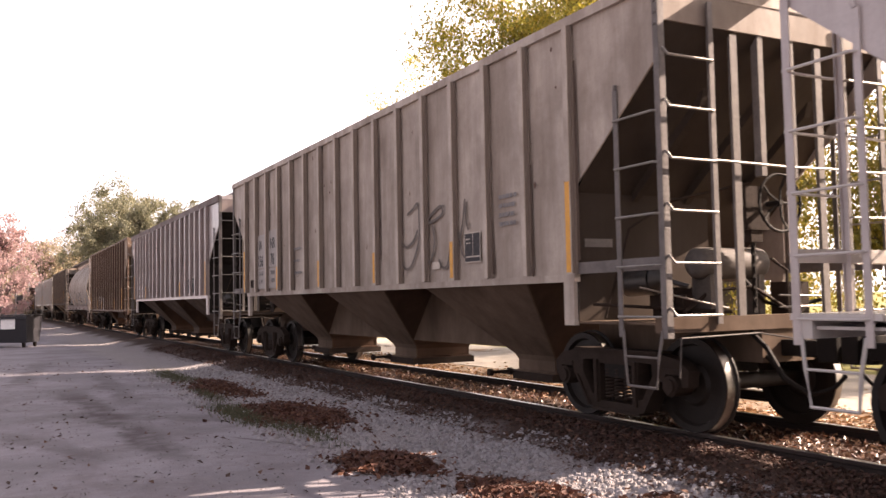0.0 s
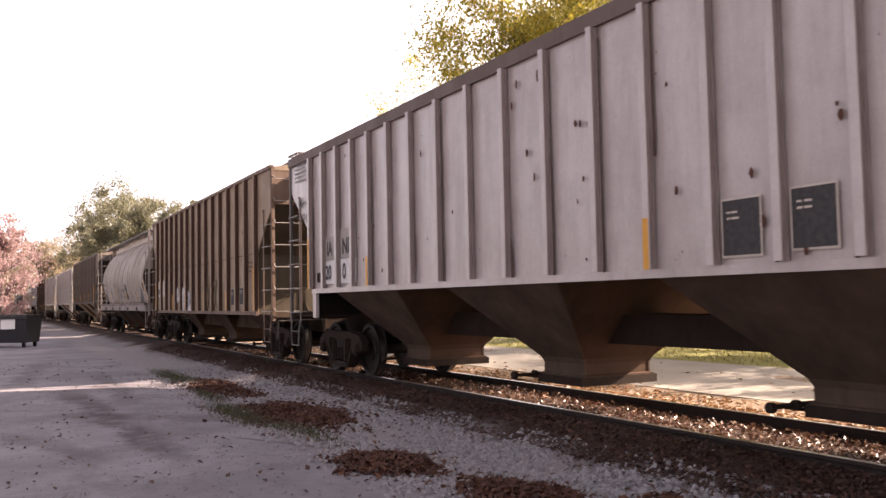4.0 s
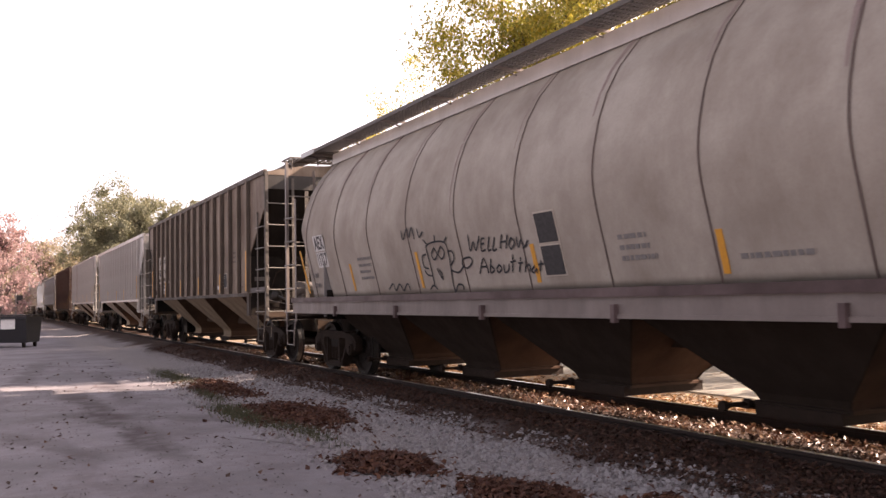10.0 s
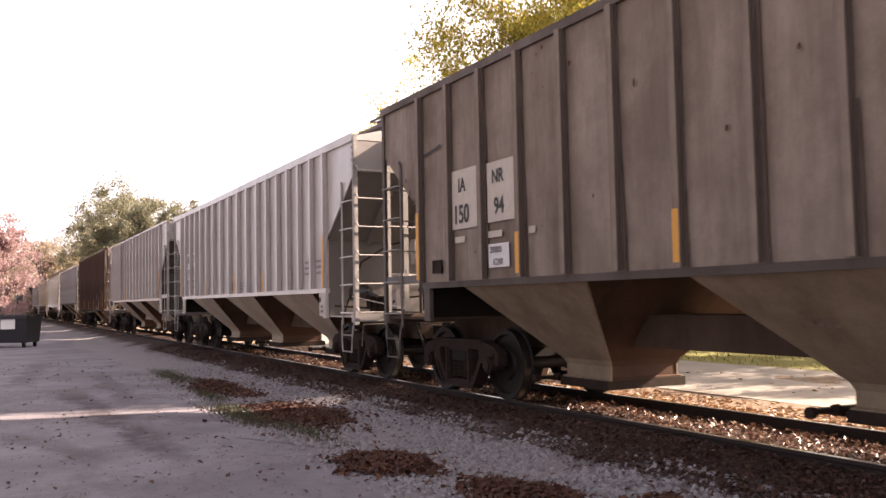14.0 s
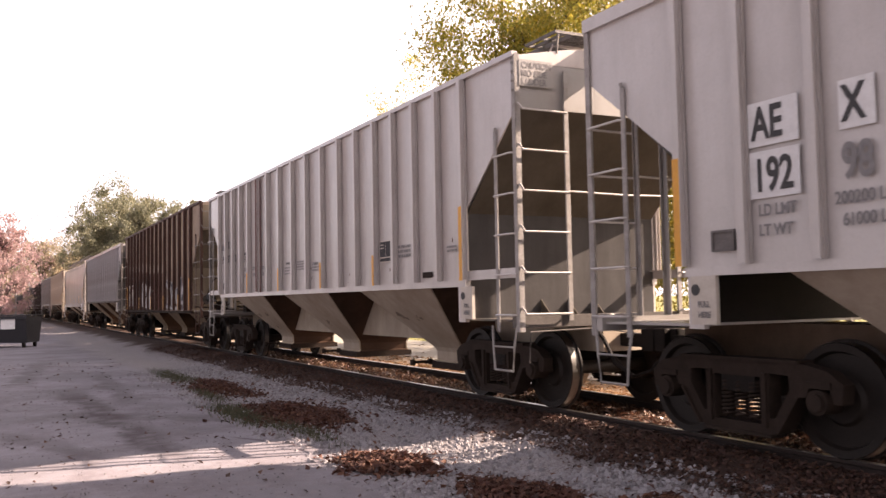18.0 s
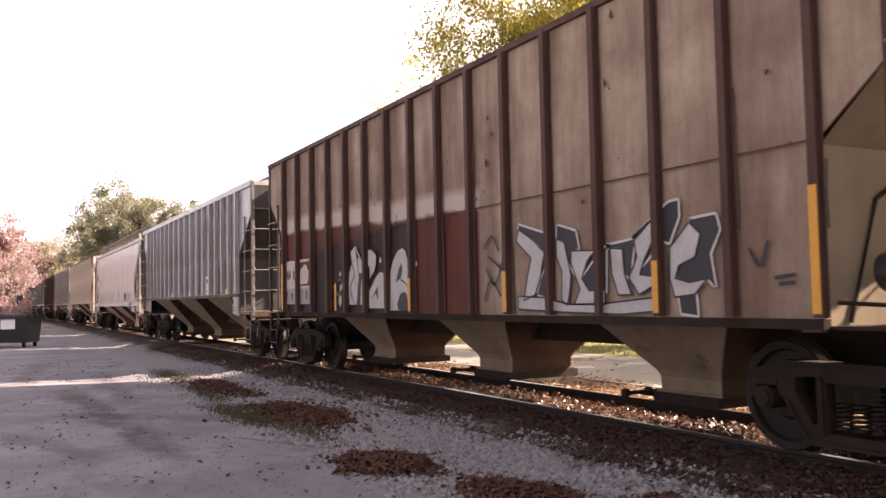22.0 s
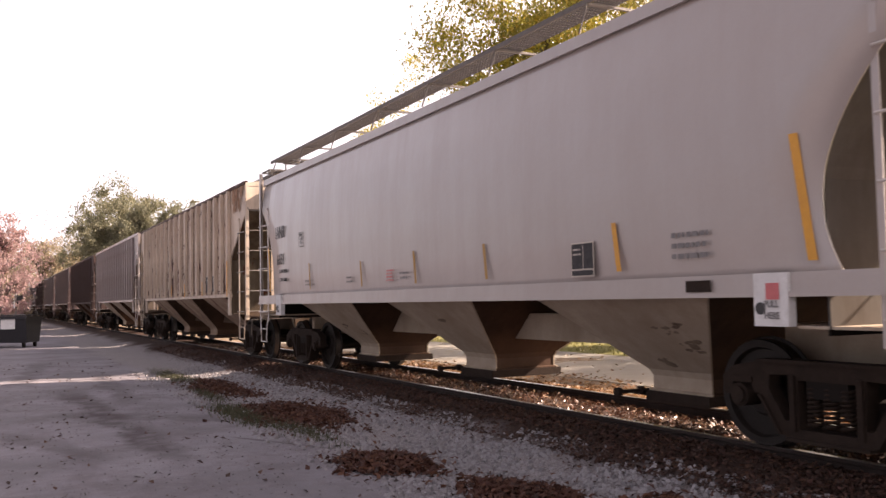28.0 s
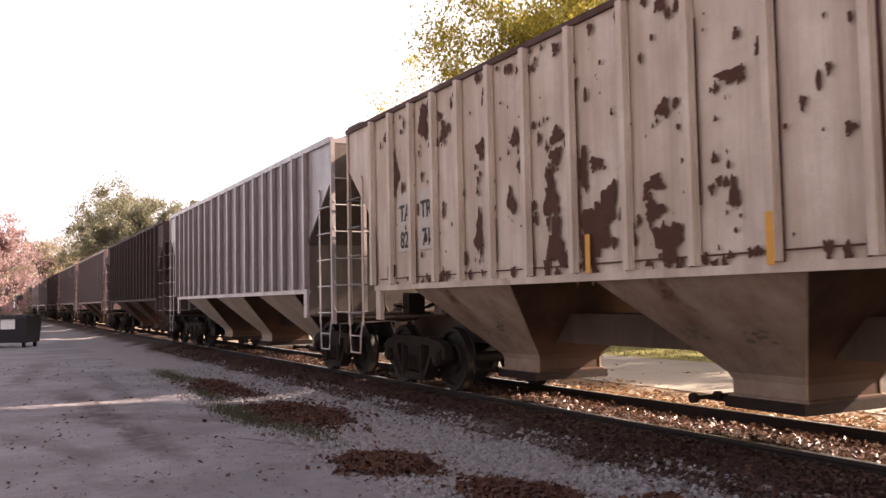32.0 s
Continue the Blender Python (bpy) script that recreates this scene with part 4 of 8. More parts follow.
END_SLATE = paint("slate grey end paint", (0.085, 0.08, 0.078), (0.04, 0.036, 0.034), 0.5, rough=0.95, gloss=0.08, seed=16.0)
END_BUFF = paint("sandy buff end paint", (0.27, 0.222, 0.16), (0.17, 0.12, 0.08), 0.5, rough=0.9, gloss=0.1, seed=17.0)
SILL_BROWN = paint("faded plum sill paint", (0.15, 0.105, 0.105), (0.055, 0.036, 0.034), 0.8, seed=34.0, run=(1.2, 1.2), gloss=0.2)
TANK_TRIM = paint("dirty pale trim paint", (0.25, 0.212, 0.197), (0.12, 0.095, 0.087), 0.5, seed=35.0, gloss=0.25)
PALE = paint("chalky white paint", (0.52, 0.46, 0.44), (0.22, 0.17, 0.15), 0.45, seed=11.0)
BROWN = paint("dusty tan brown paint", (0.40, 0.312, 0.226), (0.17, 0.11, 0.075), 0.65, seed=21.0, rough=0.62, gloss=0.25)
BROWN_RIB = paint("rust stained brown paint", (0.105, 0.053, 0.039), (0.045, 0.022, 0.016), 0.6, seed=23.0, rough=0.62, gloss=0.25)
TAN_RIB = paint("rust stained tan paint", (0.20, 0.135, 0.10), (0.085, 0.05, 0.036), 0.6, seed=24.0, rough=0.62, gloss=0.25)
TANK_GREY = paint("light grey tank paint", (0.455, 0.412, 0.362), (0.20, 0.155, 0.125), 0.5, seed=31.0, run=(1.1, 0.45), rough=0.7, gloss=0.15)
SEAM = paint("dirty seam paint", (0.14, 0.10, 0.088), (0.10, 0.08, 0.07), 0.5, seed=32.0, rough=0.62, gloss=0.25)
# darkened: the head sheet's shade is put into this grey
HEAD_GREY = paint("cool grey head paint with shade", (0.175, 0.168, 0.17), (0.18, 0.16, 0.15), 0.4, seed=33.0)
SOOT = paint("sooty grey brown paint", (0.31, 0.248, 0.20), (0.11, 0.074, 0.054), 0.75, seed=41.0, rough=0.62, gloss=0.25)
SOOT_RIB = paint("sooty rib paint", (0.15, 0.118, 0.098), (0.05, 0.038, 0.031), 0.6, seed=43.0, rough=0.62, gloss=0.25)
SOOT_TRIM = paint("dark sooty trim paint", (0.095, 0.073, 0.06), (0.045, 0.034, 0.028), 0.5, seed=44.0, rough=0.62, gloss=0.25)
CLEAN = paint("clean off-white paint", (0.53, 0.487, 0.46), (0.30, 0.26, 0.23), 0.35, seed=51.0)
CLEAN_GREY = paint("clean pale grey end paint", (0.30, 0.285, 0.27), (0.25, 0.21, 0.18), 0.3, seed=53.0)
# shaded copy of CLEAN_GREY, for the slope below the sunlit top sheet
CLEAN_END = paint("pale grey end paint with shade", (0.155, 0.147, 0.138), (0.14, 0.115, 0.10), 0.4, rough=0.9, gloss=0.1, seed=54.0)
CLEAN_B = paint("pale warm white paint", (0.515, 0.463, 0.43), (0.30, 0.25, 0.22), 0.35, seed=61.0)
STEEL_BLUE = paint("blue grey paint", (0.415, 0.395, 0.412), (0.16, 0.125, 0.11), 0.6, (0.16, 0.09, 0.055), 0.0, 0.04, seed=71.0)
SMOOTH = paint("smooth warm white paint", (0.385, 0.34, 0.32), (0.34, 0.28, 0.25), 0.3, seed=81.0)
# darkened: shade in the end pocket is put into this grey
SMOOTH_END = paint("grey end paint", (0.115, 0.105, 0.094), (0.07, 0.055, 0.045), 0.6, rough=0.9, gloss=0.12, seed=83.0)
RUSTY = paint("flaking cream paint over rust", (0.69, 0.58, 0.475), (0.34, 0.235, 0.165), 0.6, (0.30, 0.18, 0.115), 0.0, 0.09, seed=91.0, big_scale=1.7, run=(3.6, 0.22), rough=0.55, gloss=0.45)
# dirt and the end pocket's shade both darken this cream
RUSTY_END = paint("dirty cream end paint with shade", (0.165, 0.14, 0.105), (0.06, 0.04, 0.028), 0.9, (0.09, 0.035, 0.02), 0.03, rough=0.95, gloss=0.1, seed=93.0)
GREY12 = paint("streaked grey paint", (0.45, 0.405, 0.395), (0.16, 0.115, 0.10), 0.6, seed=101.0)
GREY12_RIB = paint("plum stained rib paint", (0.36, 0.30, 0.295), (0.12, 0.08, 0.075), 0.6, seed=103.0, rough=0.62, gloss=0.25)
DARK13 = paint("dark brown paint", (0.076, 0.046, 0.041), (0.04, 0.03, 0.028), 0.5, seed=111.0, rough=0.62, gloss=0.25)
PLUM14 = paint("plum brown paint", (0.136, 0.087, 0.085), (0.07, 0.05, 0.05), 0.5, seed=121.0)


def two_tone():
    """Tan paint over a darker coat that was never covered towards one end."""
    m = paint("patched tan and maroon paint", (0.47, 0.37, 0.275), (0.13, 0.07, 0.048), 0.7, seed=25.0, rough=0.65, gloss=0.15)
    t = m.node_tree
    p = t.nodes["Principled BSDF"]
    was = p.inputs["Base Color"].links[0].from_socket
    c = t.nodes.new("ShaderNodeTexCoord")
    xyz = t.nodes.new("ShaderNodeSeparateXYZ")
    t.links.new(c.outputs["Object"], xyz.inputs[0])
    wob = noise_tex(t, c.outputs["Object"], 1.4, 4, 0.6)
    z = math_node(t, "ADD", xyz.outputs["Z"], math_node(t, "MULTIPLY", math_node(t, "SUBTRACT", wob, 0.5), 0.22))
    z = math_node(t, "ADD", z, math_node(t, "MULTIPLY", xyz.outputs["X"], 0.04))
    deep_z = math_node(t, "SUBTRACT", z, math_node(t, "ADD", math_node(t, "MULTIPLY", xyz.outputs["X"], 0.11), 0.178))
    along = math_node(t, "MULTIPLY", math_node(t, "ADD", xyz.outputs["X"], 10.0), 0.05)
    low = ramp(t, math_node(t, "MULTIPLY", z, 0.2), 0.506, 0.518, (1, 1, 1, 1), (0, 0, 0, 1))
    lowest = ramp(t, math_node(t, "MULTIPLY", deep_z, 0.2), 0.486, 0.502, (1, 1, 1, 1), (0, 0, 0, 1))
    rim = ramp(t, math_node(t, "MULTIPLY", z, 0.2), 0.555, 0.585, (1, 1, 1, 1), (0, 0, 0, 1))
    behind = ramp(t, along, 0.570, 0.574, (1, 1, 1, 1), (0, 0, 0, 1))
    far = ramp(t, along, 0.466, 0.470, (1, 1, 1, 1), (0, 0, 0, 1))
    # the older coat bleeds through in streaks above the rim
    run = t.nodes.new("ShaderNodeMapping")
    run.inputs["Scale"].default_value = (2.2, 2.2, 0.25)
    t.links.new(c.outputs["Object"], run.inputs["Vector"])
    older = ramp(t, noise_tex(t, run.outputs["Vector"], 1.0, 5, 0.6), 0.38, 0.62)
    was = mix(t, math_node(t, "MULTIPLY", math_node(t, "MULTIPLY", older, behind), 0.38), was, (0.10, 0.038, 0.028))
    col = mix(t, math_node(t, "MULTIPLY", rim, behind), was, (0.50, 0.42, 0.35))
    red = mix(t, math_node(t, "MULTIPLY", older, 0.6), (0.135, 0.043, 0.029), (0.066, 0.026, 0.020))
    col = mix(t, math_node(t, "MULTIPLY", low, behind), col, red)
    col = mix(t, math_node(t, "MULTIPLY", lowest, far), col, mix(t, older, (0.036, 0.021, 0.019), (0.052, 0.030, 0.027)))
    t.links.new(col, p.inputs["Base Color"])
    return m


TWO_TONE = two_tone()


def strips(car, L, offsets, z0=1.66, h=0.48, y=-1.625, w=0.078):
    """Yellow reflector strips on the ribs, by distance from the leading end."""
    for a in offsets:
        x, out = L / 2 - a, y
        rib = min(RIBS.get(car.name, [99.0]), key=lambda r: abs(r - x))
        if abs(rib - x) < 0.22:
            x, out = rib, -1.6655
        flat("reflector", car, x - w / 2, x + w / 2, z0, z0 + h, out, YELLOW, "yellow reflective strip")


def placards(car, L, spots, y=SIDE, size=0.36):
    for a, z in spots:
        x = L / 2 - a
        flat("placard", car, x - size / 2 - 0.018, x + size / 2 + 0.018, z - 0.018, z + size * 1.15 + 0.018, y + 0.003, WHITE_DUSTY)
        bars(car, x - size / 2 + 0.05, x - size / 2 + 0.20, z + size * 0.75, 2, y - 0.005, WHITE_DUSTY, 0.018, 0.05)
        flat("placard_panel", car, x - size / 2, x + size / 2, z, z + size * 1.15, y, PLACARD)


def split_placard(car, L, a, z, wide, tall, y=SIDE):
    """A stencil panel in two black halves over a black foot, with thin white lines between."""
    x0, x1 = L / 2 - a - wide / 2, L / 2 - a + wide / 2
    flat("placard", car, x0 - 0.015, x1 + 0.015, z - 0.085, z + tall + 0.015, y + 0.003, WHITE_DUSTY)
    for q0, q1, z0, z1 in ((x0, x0 + wide * 0.52, z, z + tall), (x0 + wide * 0.56, x1, z, z + tall), (x0, x1, z - 0.07, z - 0.018)):
        flat("placard_panel", car, q0, q1, z0, z1, y, PLACARD)
    bars(car, x0 + 0.03, x0 + 0.16, z + tall * 0.55, 2, y - 0.005, WHITE_DUSTY, 0.018, 0.05)


def mark(car, x, z, y, lean=0.0):
    bars(car, x, x + 0.55, z, 3, y, GREYTEXT, 0.055, 0.13, lean)


def build_train():
    # 0: the car that is just leaving
    L = length(0)
    enter(0, ribbed_hopper("hopper_car", "cream covered hopper with open platform end", L, suit(PALE, bay=BAY_TAN, rail=CLEAN, sill_end=CLEAN, step=CLEAN), graded_ribs(L)))
    c = TRAIN[-1][0]
    part("end_guard_rail", lambda bm: box(bm, -L / 2 - 0.03, -L / 2 + 0.0, -1.56, 1.56, 1.61, 1.72), CLEAN, c, "pale guard rail across the end")
    part("end_walkway", lambda bm: box(bm, -L / 2 - 0.04, -L / 2 + 0.75, -1.58, 1.58, 1.17, 1.22), CLEAN, c, "pale end walkway")
    # 1: dirty cream, sixteen ribs
    L = length(1)
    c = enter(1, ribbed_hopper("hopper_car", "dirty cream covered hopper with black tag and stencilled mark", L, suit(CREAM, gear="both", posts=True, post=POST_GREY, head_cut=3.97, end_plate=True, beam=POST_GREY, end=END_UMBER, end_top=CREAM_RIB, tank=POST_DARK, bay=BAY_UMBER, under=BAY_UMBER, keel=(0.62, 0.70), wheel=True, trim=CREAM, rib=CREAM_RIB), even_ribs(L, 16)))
    strips(c, L, (1.40, 14.58), 1.64, 0.96)
    strips(c, L, (4.05, 6.70, 9.32, 11.98), 1.66)
    for txt, a, z, h in (("IA", 13.50, 2.58, 0.225), ("156", 13.60, 2.21, 0.25), ("NR", 12.62, 2.58, 0.23), ("76", 12.60, 2.22, 0.25)):
        lettering(txt, h * 1.35, c, L / 2 - a, z, SIDE - 0.006)
    flat("mark_patch", c, L / 2 - 13.62, L / 2 - 13.02, 2.16, 2.92, SIDE + 0.001, GREYPATCH)
    flat("mark_patch", c, L / 2 - 12.80, L / 2 - 12.06, 2.16, 2.97, SIDE + 0.001, GREYPATCH)
    for x0, x1 in ((13.62, 13.02), (12.80, 12.06)):
        flat("mark_patch", c, L / 2 - x0, L / 2 - x1, 1.70, 2.14, SIDE + 0.001, GREYPATCH, "darker grey repainted patch")
    for txt, a, z in (("LD LMT", 13.52, 2.0), ("LT WT", 13.52, 1.82), ("202500", 12.60, 2.0), ("60500", 12.56, 1.83)):
        lettering(txt, 0.125, c, L / 2 - a, z, SIDE - 0.006, GREYTEXT)
    bars(c, L / 2 - 11.2, L / 2 - 10.4, 1.95, 3, SIDE, gap=0.24)
    bars(c, L / 2 - 2.9, L / 2 - 2.45, 2.25, 4, SIDE)
    split_placard(c, L, 3.58, 1.93, 0.38, 0.29)
    flat("tag_paper", c, L / 2 - 4.72, L / 2 - 4.50, 1.80, 1.90, SIDE, WHITE_DUSTY)
    drawn(c, L, "spray_tag", SPRAY_FADED, "faded dark spray tag", SIDE - 0.004, 0.042, ([(5.52, 2.64), (5.34, 2.70), (5.16, 2.77), (5.12, 2.53), (5.12, 2.30), (5.24, 2.06), (5.44, 1.86), (5.63, 1.85), (5.74, 2.00), (5.74, 2.25)],
        [(5.72, 2.23), (5.55, 2.16), (5.32, 2.24), (5.17, 2.39)],
        [(5.03, 2.60), (4.96, 2.45), (4.73, 2.57), (4.45, 2.66), (4.40, 2.55), (4.68, 2.47), (4.85, 2.46)],
        [(4.95, 2.45), (4.92, 2.20), (4.97, 2.01), (4.88, 1.90), (4.74, 1.96), (4.64, 2.17), (4.70, 2.42)],
        [(4.52, 1.93), (4.40, 1.81), (4.26, 1.85), (4.17, 2.12), (4.07, 2.46), (4.02, 2.69)],
        [(4.03, 2.58), (3.98, 2.31), (3.90, 2.18), (3.80, 2.45), (3.75, 2.68)],
        [(3.75, 2.68), (3.73, 2.44), (3.67, 2.27)],
        [(3.92, 2.22), (3.85, 1.99), (3.73, 1.90)]))
    rib_grime_shade(c, L, 31, GRIME_SHADE, 0.6)
    flecks(c, L, 8, 50, (0.3, 15.5), (1.68, 4.2), 0.025)
    # 2: chalky white with heavy top rim
    L = length(2)
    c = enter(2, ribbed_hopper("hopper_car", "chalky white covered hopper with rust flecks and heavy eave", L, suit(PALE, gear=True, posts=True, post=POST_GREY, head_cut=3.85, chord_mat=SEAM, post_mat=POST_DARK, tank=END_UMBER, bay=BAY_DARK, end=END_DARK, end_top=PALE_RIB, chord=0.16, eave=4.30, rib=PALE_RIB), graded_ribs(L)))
    strips(c, L, (1.42, 14.74), 1.62, 0.96)
    strips(c, L, (4.9, 12.0), 1.62)
    placards(c, L, ((3.98, 1.70), (3.26, 1.72)), size=0.40)
    flat("mark_patch", c, L / 2 - 14.05, L / 2 - 13.35, 1.70, 2.12, SIDE + 0.002, WHITE)
    flat("mark_patch", c, L / 2 - 14.05, L / 2 - 13.35, 2.13, 2.55, SIDE + 0.002, GREYPATCH)
    flat("mark_patch", c, L / 2 - 13.22, L / 2 - 12.5, 1.70, 2.12, SIDE + 0.002, WHITE)
    flat("mark_patch", c, L / 2 - 13.22, L / 2 - 12.5, 2.13, 2.65, SIDE + 0.002, GREYPATCH)
    for txt, a, z, h in (("IA", 13.90, 2.22, 0.26), ("NR", 13.12, 2.22, 0.28), ("20", 13.98, 1.79, 0.26), ("0", 13.12, 1.78, 0.28)):
        lettering(txt, h * 1.35, c, L / 2 - a, z, SIDE - 0.008)
    bars(c, L / 2 - 15.75, L / 2 - 15.0, 3.78, 5, SIDE, gap=0.08, h=0.035)
    part("spray_tag", lambda bm: [stroke(bm, [(L / 2 - a, z) for a, z in pts], 0.024) for pts in (
        [(15.54, 3.42), (15.5, 3.24)],
        [(15.33, 3.41), (15.42, 3.3), (15.46, 3.22)],
        [(15.45, 3.35), (15.29, 3.25)],
        [(15.4, 3.39), (15.37, 3.28)],
        [(15.23, 3.43), (15.26, 3.34), (15.24, 3.23)],
        [(15.32, 3.32), (15.16, 3.33), (15.27, 3.29)],
        [(15.48, 3.14), (15.43, 3.04), (15.36, 3.12), (15.4, 3.02), (15.32, 2.95)],
        [(15.44, 2.96), (15.33, 2.98)],
        [(15.28, 3.12), (15.35, 2.94)],
        [(15.19, 3.12), (15.29, 3.04), (15.18, 3.01)],
        [(15.17, 3.12), (15.18, 2.93)],
        [(15.01, 3.08), (15.06, 3.02), (14.96, 3.02), (15.04, 2.98), (14.94, 2.97)],
        [(14.98, 2.97), (15.04, 2.95), (14.94, 2.91)])],
         SPRAY_FADED, c, "thin black spray tag", None, pose(0, SIDE - 0.004, 0), False, "stuff")
    rib_grime_shade(c, L, 32, GRIME_SHADE, 0.6)
    flecks(c, L, 5, 90, (0.3, 15.8), (1.68, 4.1), 0.035)
    # 3: brown, deep sided
    L = length(3)
    deep = dict(foot=1.16, eave=4.40, chord=0.06, top_cut=3.55, z_out=0.32, bay_step=4.0, bay_half=1.02, bay_w=1.0, cut=1.22)
    c = enter(3, ribbed_hopper("hopper_car", "tan brown deep-sided covered hopper with white graffiti", L, suit(BROWN, rib=BROWN_RIB, bay=BAY_DARK, under=BAY_DARK, keel=(0.55, 0.70), end=END_KHAKI, end_top=TAN_RIB, trim=TAN_RIB, rail=CHROME, **dict(deep, bay_step=4.35)), even_ribs(L, 16, 1.22)))
    brown_marks(c, L, TAN_PATCH, 0.0, ((1.30, 0.96), (4.05, 0.48), (6.7, 0.48), (8.95, 0.48), (11.4, 0.48), (14.52, 0.96)))
    placards(c, L, ((3.40, 1.33), (2.55, 1.35)))
    drawn(c, L, "graffiti", SPRAY_WHITE, "white graffiti letters", SIDE - 0.003, 0.000, ([(10.84, 1.92), (10.63, 1.94), (10.38, 1.83), (10.17, 1.75), (10.17, 1.50), (10.35, 1.44), (10.52, 1.51), (10.70, 1.43), (10.79, 1.44), (10.81, 1.69)],
        [(10.36, 2.09), (10.16, 2.03), (10.16, 1.74), (10.27, 1.79), (10.31, 1.94)],
        [(9.92, 1.83), (9.71, 1.90), (9.56, 2.00), (9.51, 1.86), (9.40, 1.75), (9.29, 1.65), (9.28, 1.51), (9.35, 1.36), (9.46, 1.26), (9.60, 1.16), (9.78, 1.16), (9.90, 1.27), (9.93, 1.60)],
        [(9.46, 1.27), (9.18, 1.31), (9.17, 1.16), (9.48, 1.15)],
        [(9.14, 1.80), (8.98, 1.81), (8.83, 1.76), (8.75, 1.67), (8.75, 1.58), (8.83, 1.47), (8.79, 1.37), (8.71, 1.40), (8.64, 1.33), (8.62, 1.18), (9.15, 1.17), (9.16, 1.48)],))
    drawn(c, L, "graffiti_shade", SPRAY_BLUE, "dark blue graffiti shading", SIDE - 0.006, 0.000, ([(10.47, 1.90), (10.38, 1.79), (10.58, 1.65), (10.69, 1.60), (10.74, 1.64), (10.60, 1.71)],
        [(9.57, 2.00), (9.45, 1.99), (9.39, 1.85), (9.25, 1.72), (9.24, 1.62), (9.32, 1.64), (9.47, 1.76), (9.54, 1.86)],
        [(8.68, 1.77), (8.54, 1.79), (8.48, 1.72), (8.48, 1.61), (8.37, 1.52), (8.34, 1.29), (8.35, 1.18), (8.49, 1.17), (8.51, 1.33), (8.65, 1.42), (8.79, 1.41), (8.87, 1.29), (8.88, 1.40), (8.75, 1.56), (8.72, 1.69)],
        [(9.12, 1.64), (8.92, 1.66), (8.94, 1.59), (9.02, 1.48), (9.05, 1.57)],
        [(9.58, 1.36), (9.38, 1.38), (9.46, 1.29), (9.52, 1.16), (9.59, 1.16)],
        [(9.11, 1.42), (8.94, 1.43), (8.97, 1.29), (9.06, 1.34)],))
    drawn(c, L, "graffiti_outline", SPRAY_WHITE, "thin white graffiti outline", SIDE - 0.009, 0.030, ([(9.92, 1.84), (9.74, 1.89), (9.62, 1.98), (9.56, 2.02), (9.43, 2.01), (9.41, 1.90), (9.28, 1.77), (9.26, 1.72)],
        [(8.60, 1.69), (8.60, 1.57), (8.69, 1.44), (8.56, 1.37), (8.50, 1.26), (8.48, 1.17)],))
    drawn(c, L, "graffiti_line", SPRAY_BLUE, "thin dark graffiti lines", SIDE - 0.009, 0.030, ([(10.82, 1.90), (10.63, 1.92), (10.38, 1.82), (10.17, 1.74)],
        [(9.81, 1.65), (9.73, 1.39), (9.67, 1.16)],
        [(9.93, 1.64), (9.82, 1.64)],
        [(9.61, 1.69), (9.60, 1.49), (9.38, 1.46)],
        [(9.59, 1.66), (9.54, 1.59), (9.43, 1.61), (9.51, 1.55), (9.41, 1.48)],
        [(9.14, 1.79), (8.98, 1.80), (8.80, 1.74), (8.70, 1.76)],))
    part("faded_graffiti", lambda bm: [stroke(bm, [(L / 2 - a, z) for a, z in pts], 0.10) for pts in (
        [(7.0, 1.25), (6.9, 1.8), (6.6, 2.0), (6.4, 1.6), (6.7, 1.3)], [(6.3, 1.3), (6.2, 1.9), (5.9, 2.0), (5.8, 1.3)], [(5.6, 1.9), (5.3, 1.95), (5.5, 1.5), (5.2, 1.25)])],
         SPRAY_GOLD, c, "faded yellow graffiti", None, pose(0, SIDE - 0.003, 0))
    part("graffiti_line", lambda bm: [stroke(bm, [(L / 2 - a, z) for a, z in pts], 0.025) for pts in (
        [(7.05, 1.22), (6.96, 1.85), (6.6, 2.07), (6.32, 1.6), (6.7, 1.22)], [(6.75, 1.4), (6.62, 1.7), (6.5, 1.5)], [(6.36, 1.25), (6.25, 1.95), (5.9, 2.08), (5.72, 1.25)], [(6.1, 1.3), (6.02, 1.75), (5.92, 1.3)], [(5.66, 1.95), (5.25, 2.0), (5.42, 1.5), (5.12, 1.22)])],
         SPRAY_BLACK, c, "thin dark graffiti lines", None, pose(0, SIDE - 0.006, 0))
    rib_grime_shade(c, L, 33, GRIME_SHADE, 0.6, 1.2)
    flecks(c, L, 6, 60, (1.4, 14.3), (1.3, 4.2), 0.03)
    # 4: bowed cylinder car
    L = length(4)
    prof = [(1.46, 1.36), (1.50, 1.37), (2.30, 1.568), (2.48, 1.60), (2.66, 1.605), (2.88, 1.58), (3.2, 1.50), (3.5, 1.38), (3.8, 1.20), (4.05, 0.98), (4.18, 0.86)]
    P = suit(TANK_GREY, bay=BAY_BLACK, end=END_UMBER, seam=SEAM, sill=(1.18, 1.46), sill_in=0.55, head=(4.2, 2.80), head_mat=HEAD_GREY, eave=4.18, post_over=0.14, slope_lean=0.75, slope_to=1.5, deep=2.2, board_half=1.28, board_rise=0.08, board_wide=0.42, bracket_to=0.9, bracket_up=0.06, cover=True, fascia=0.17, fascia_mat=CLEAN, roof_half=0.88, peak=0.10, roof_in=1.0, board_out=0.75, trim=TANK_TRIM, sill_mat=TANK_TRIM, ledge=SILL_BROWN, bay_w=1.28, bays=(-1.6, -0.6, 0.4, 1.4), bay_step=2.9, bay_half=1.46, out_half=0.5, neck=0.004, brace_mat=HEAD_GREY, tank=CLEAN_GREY)
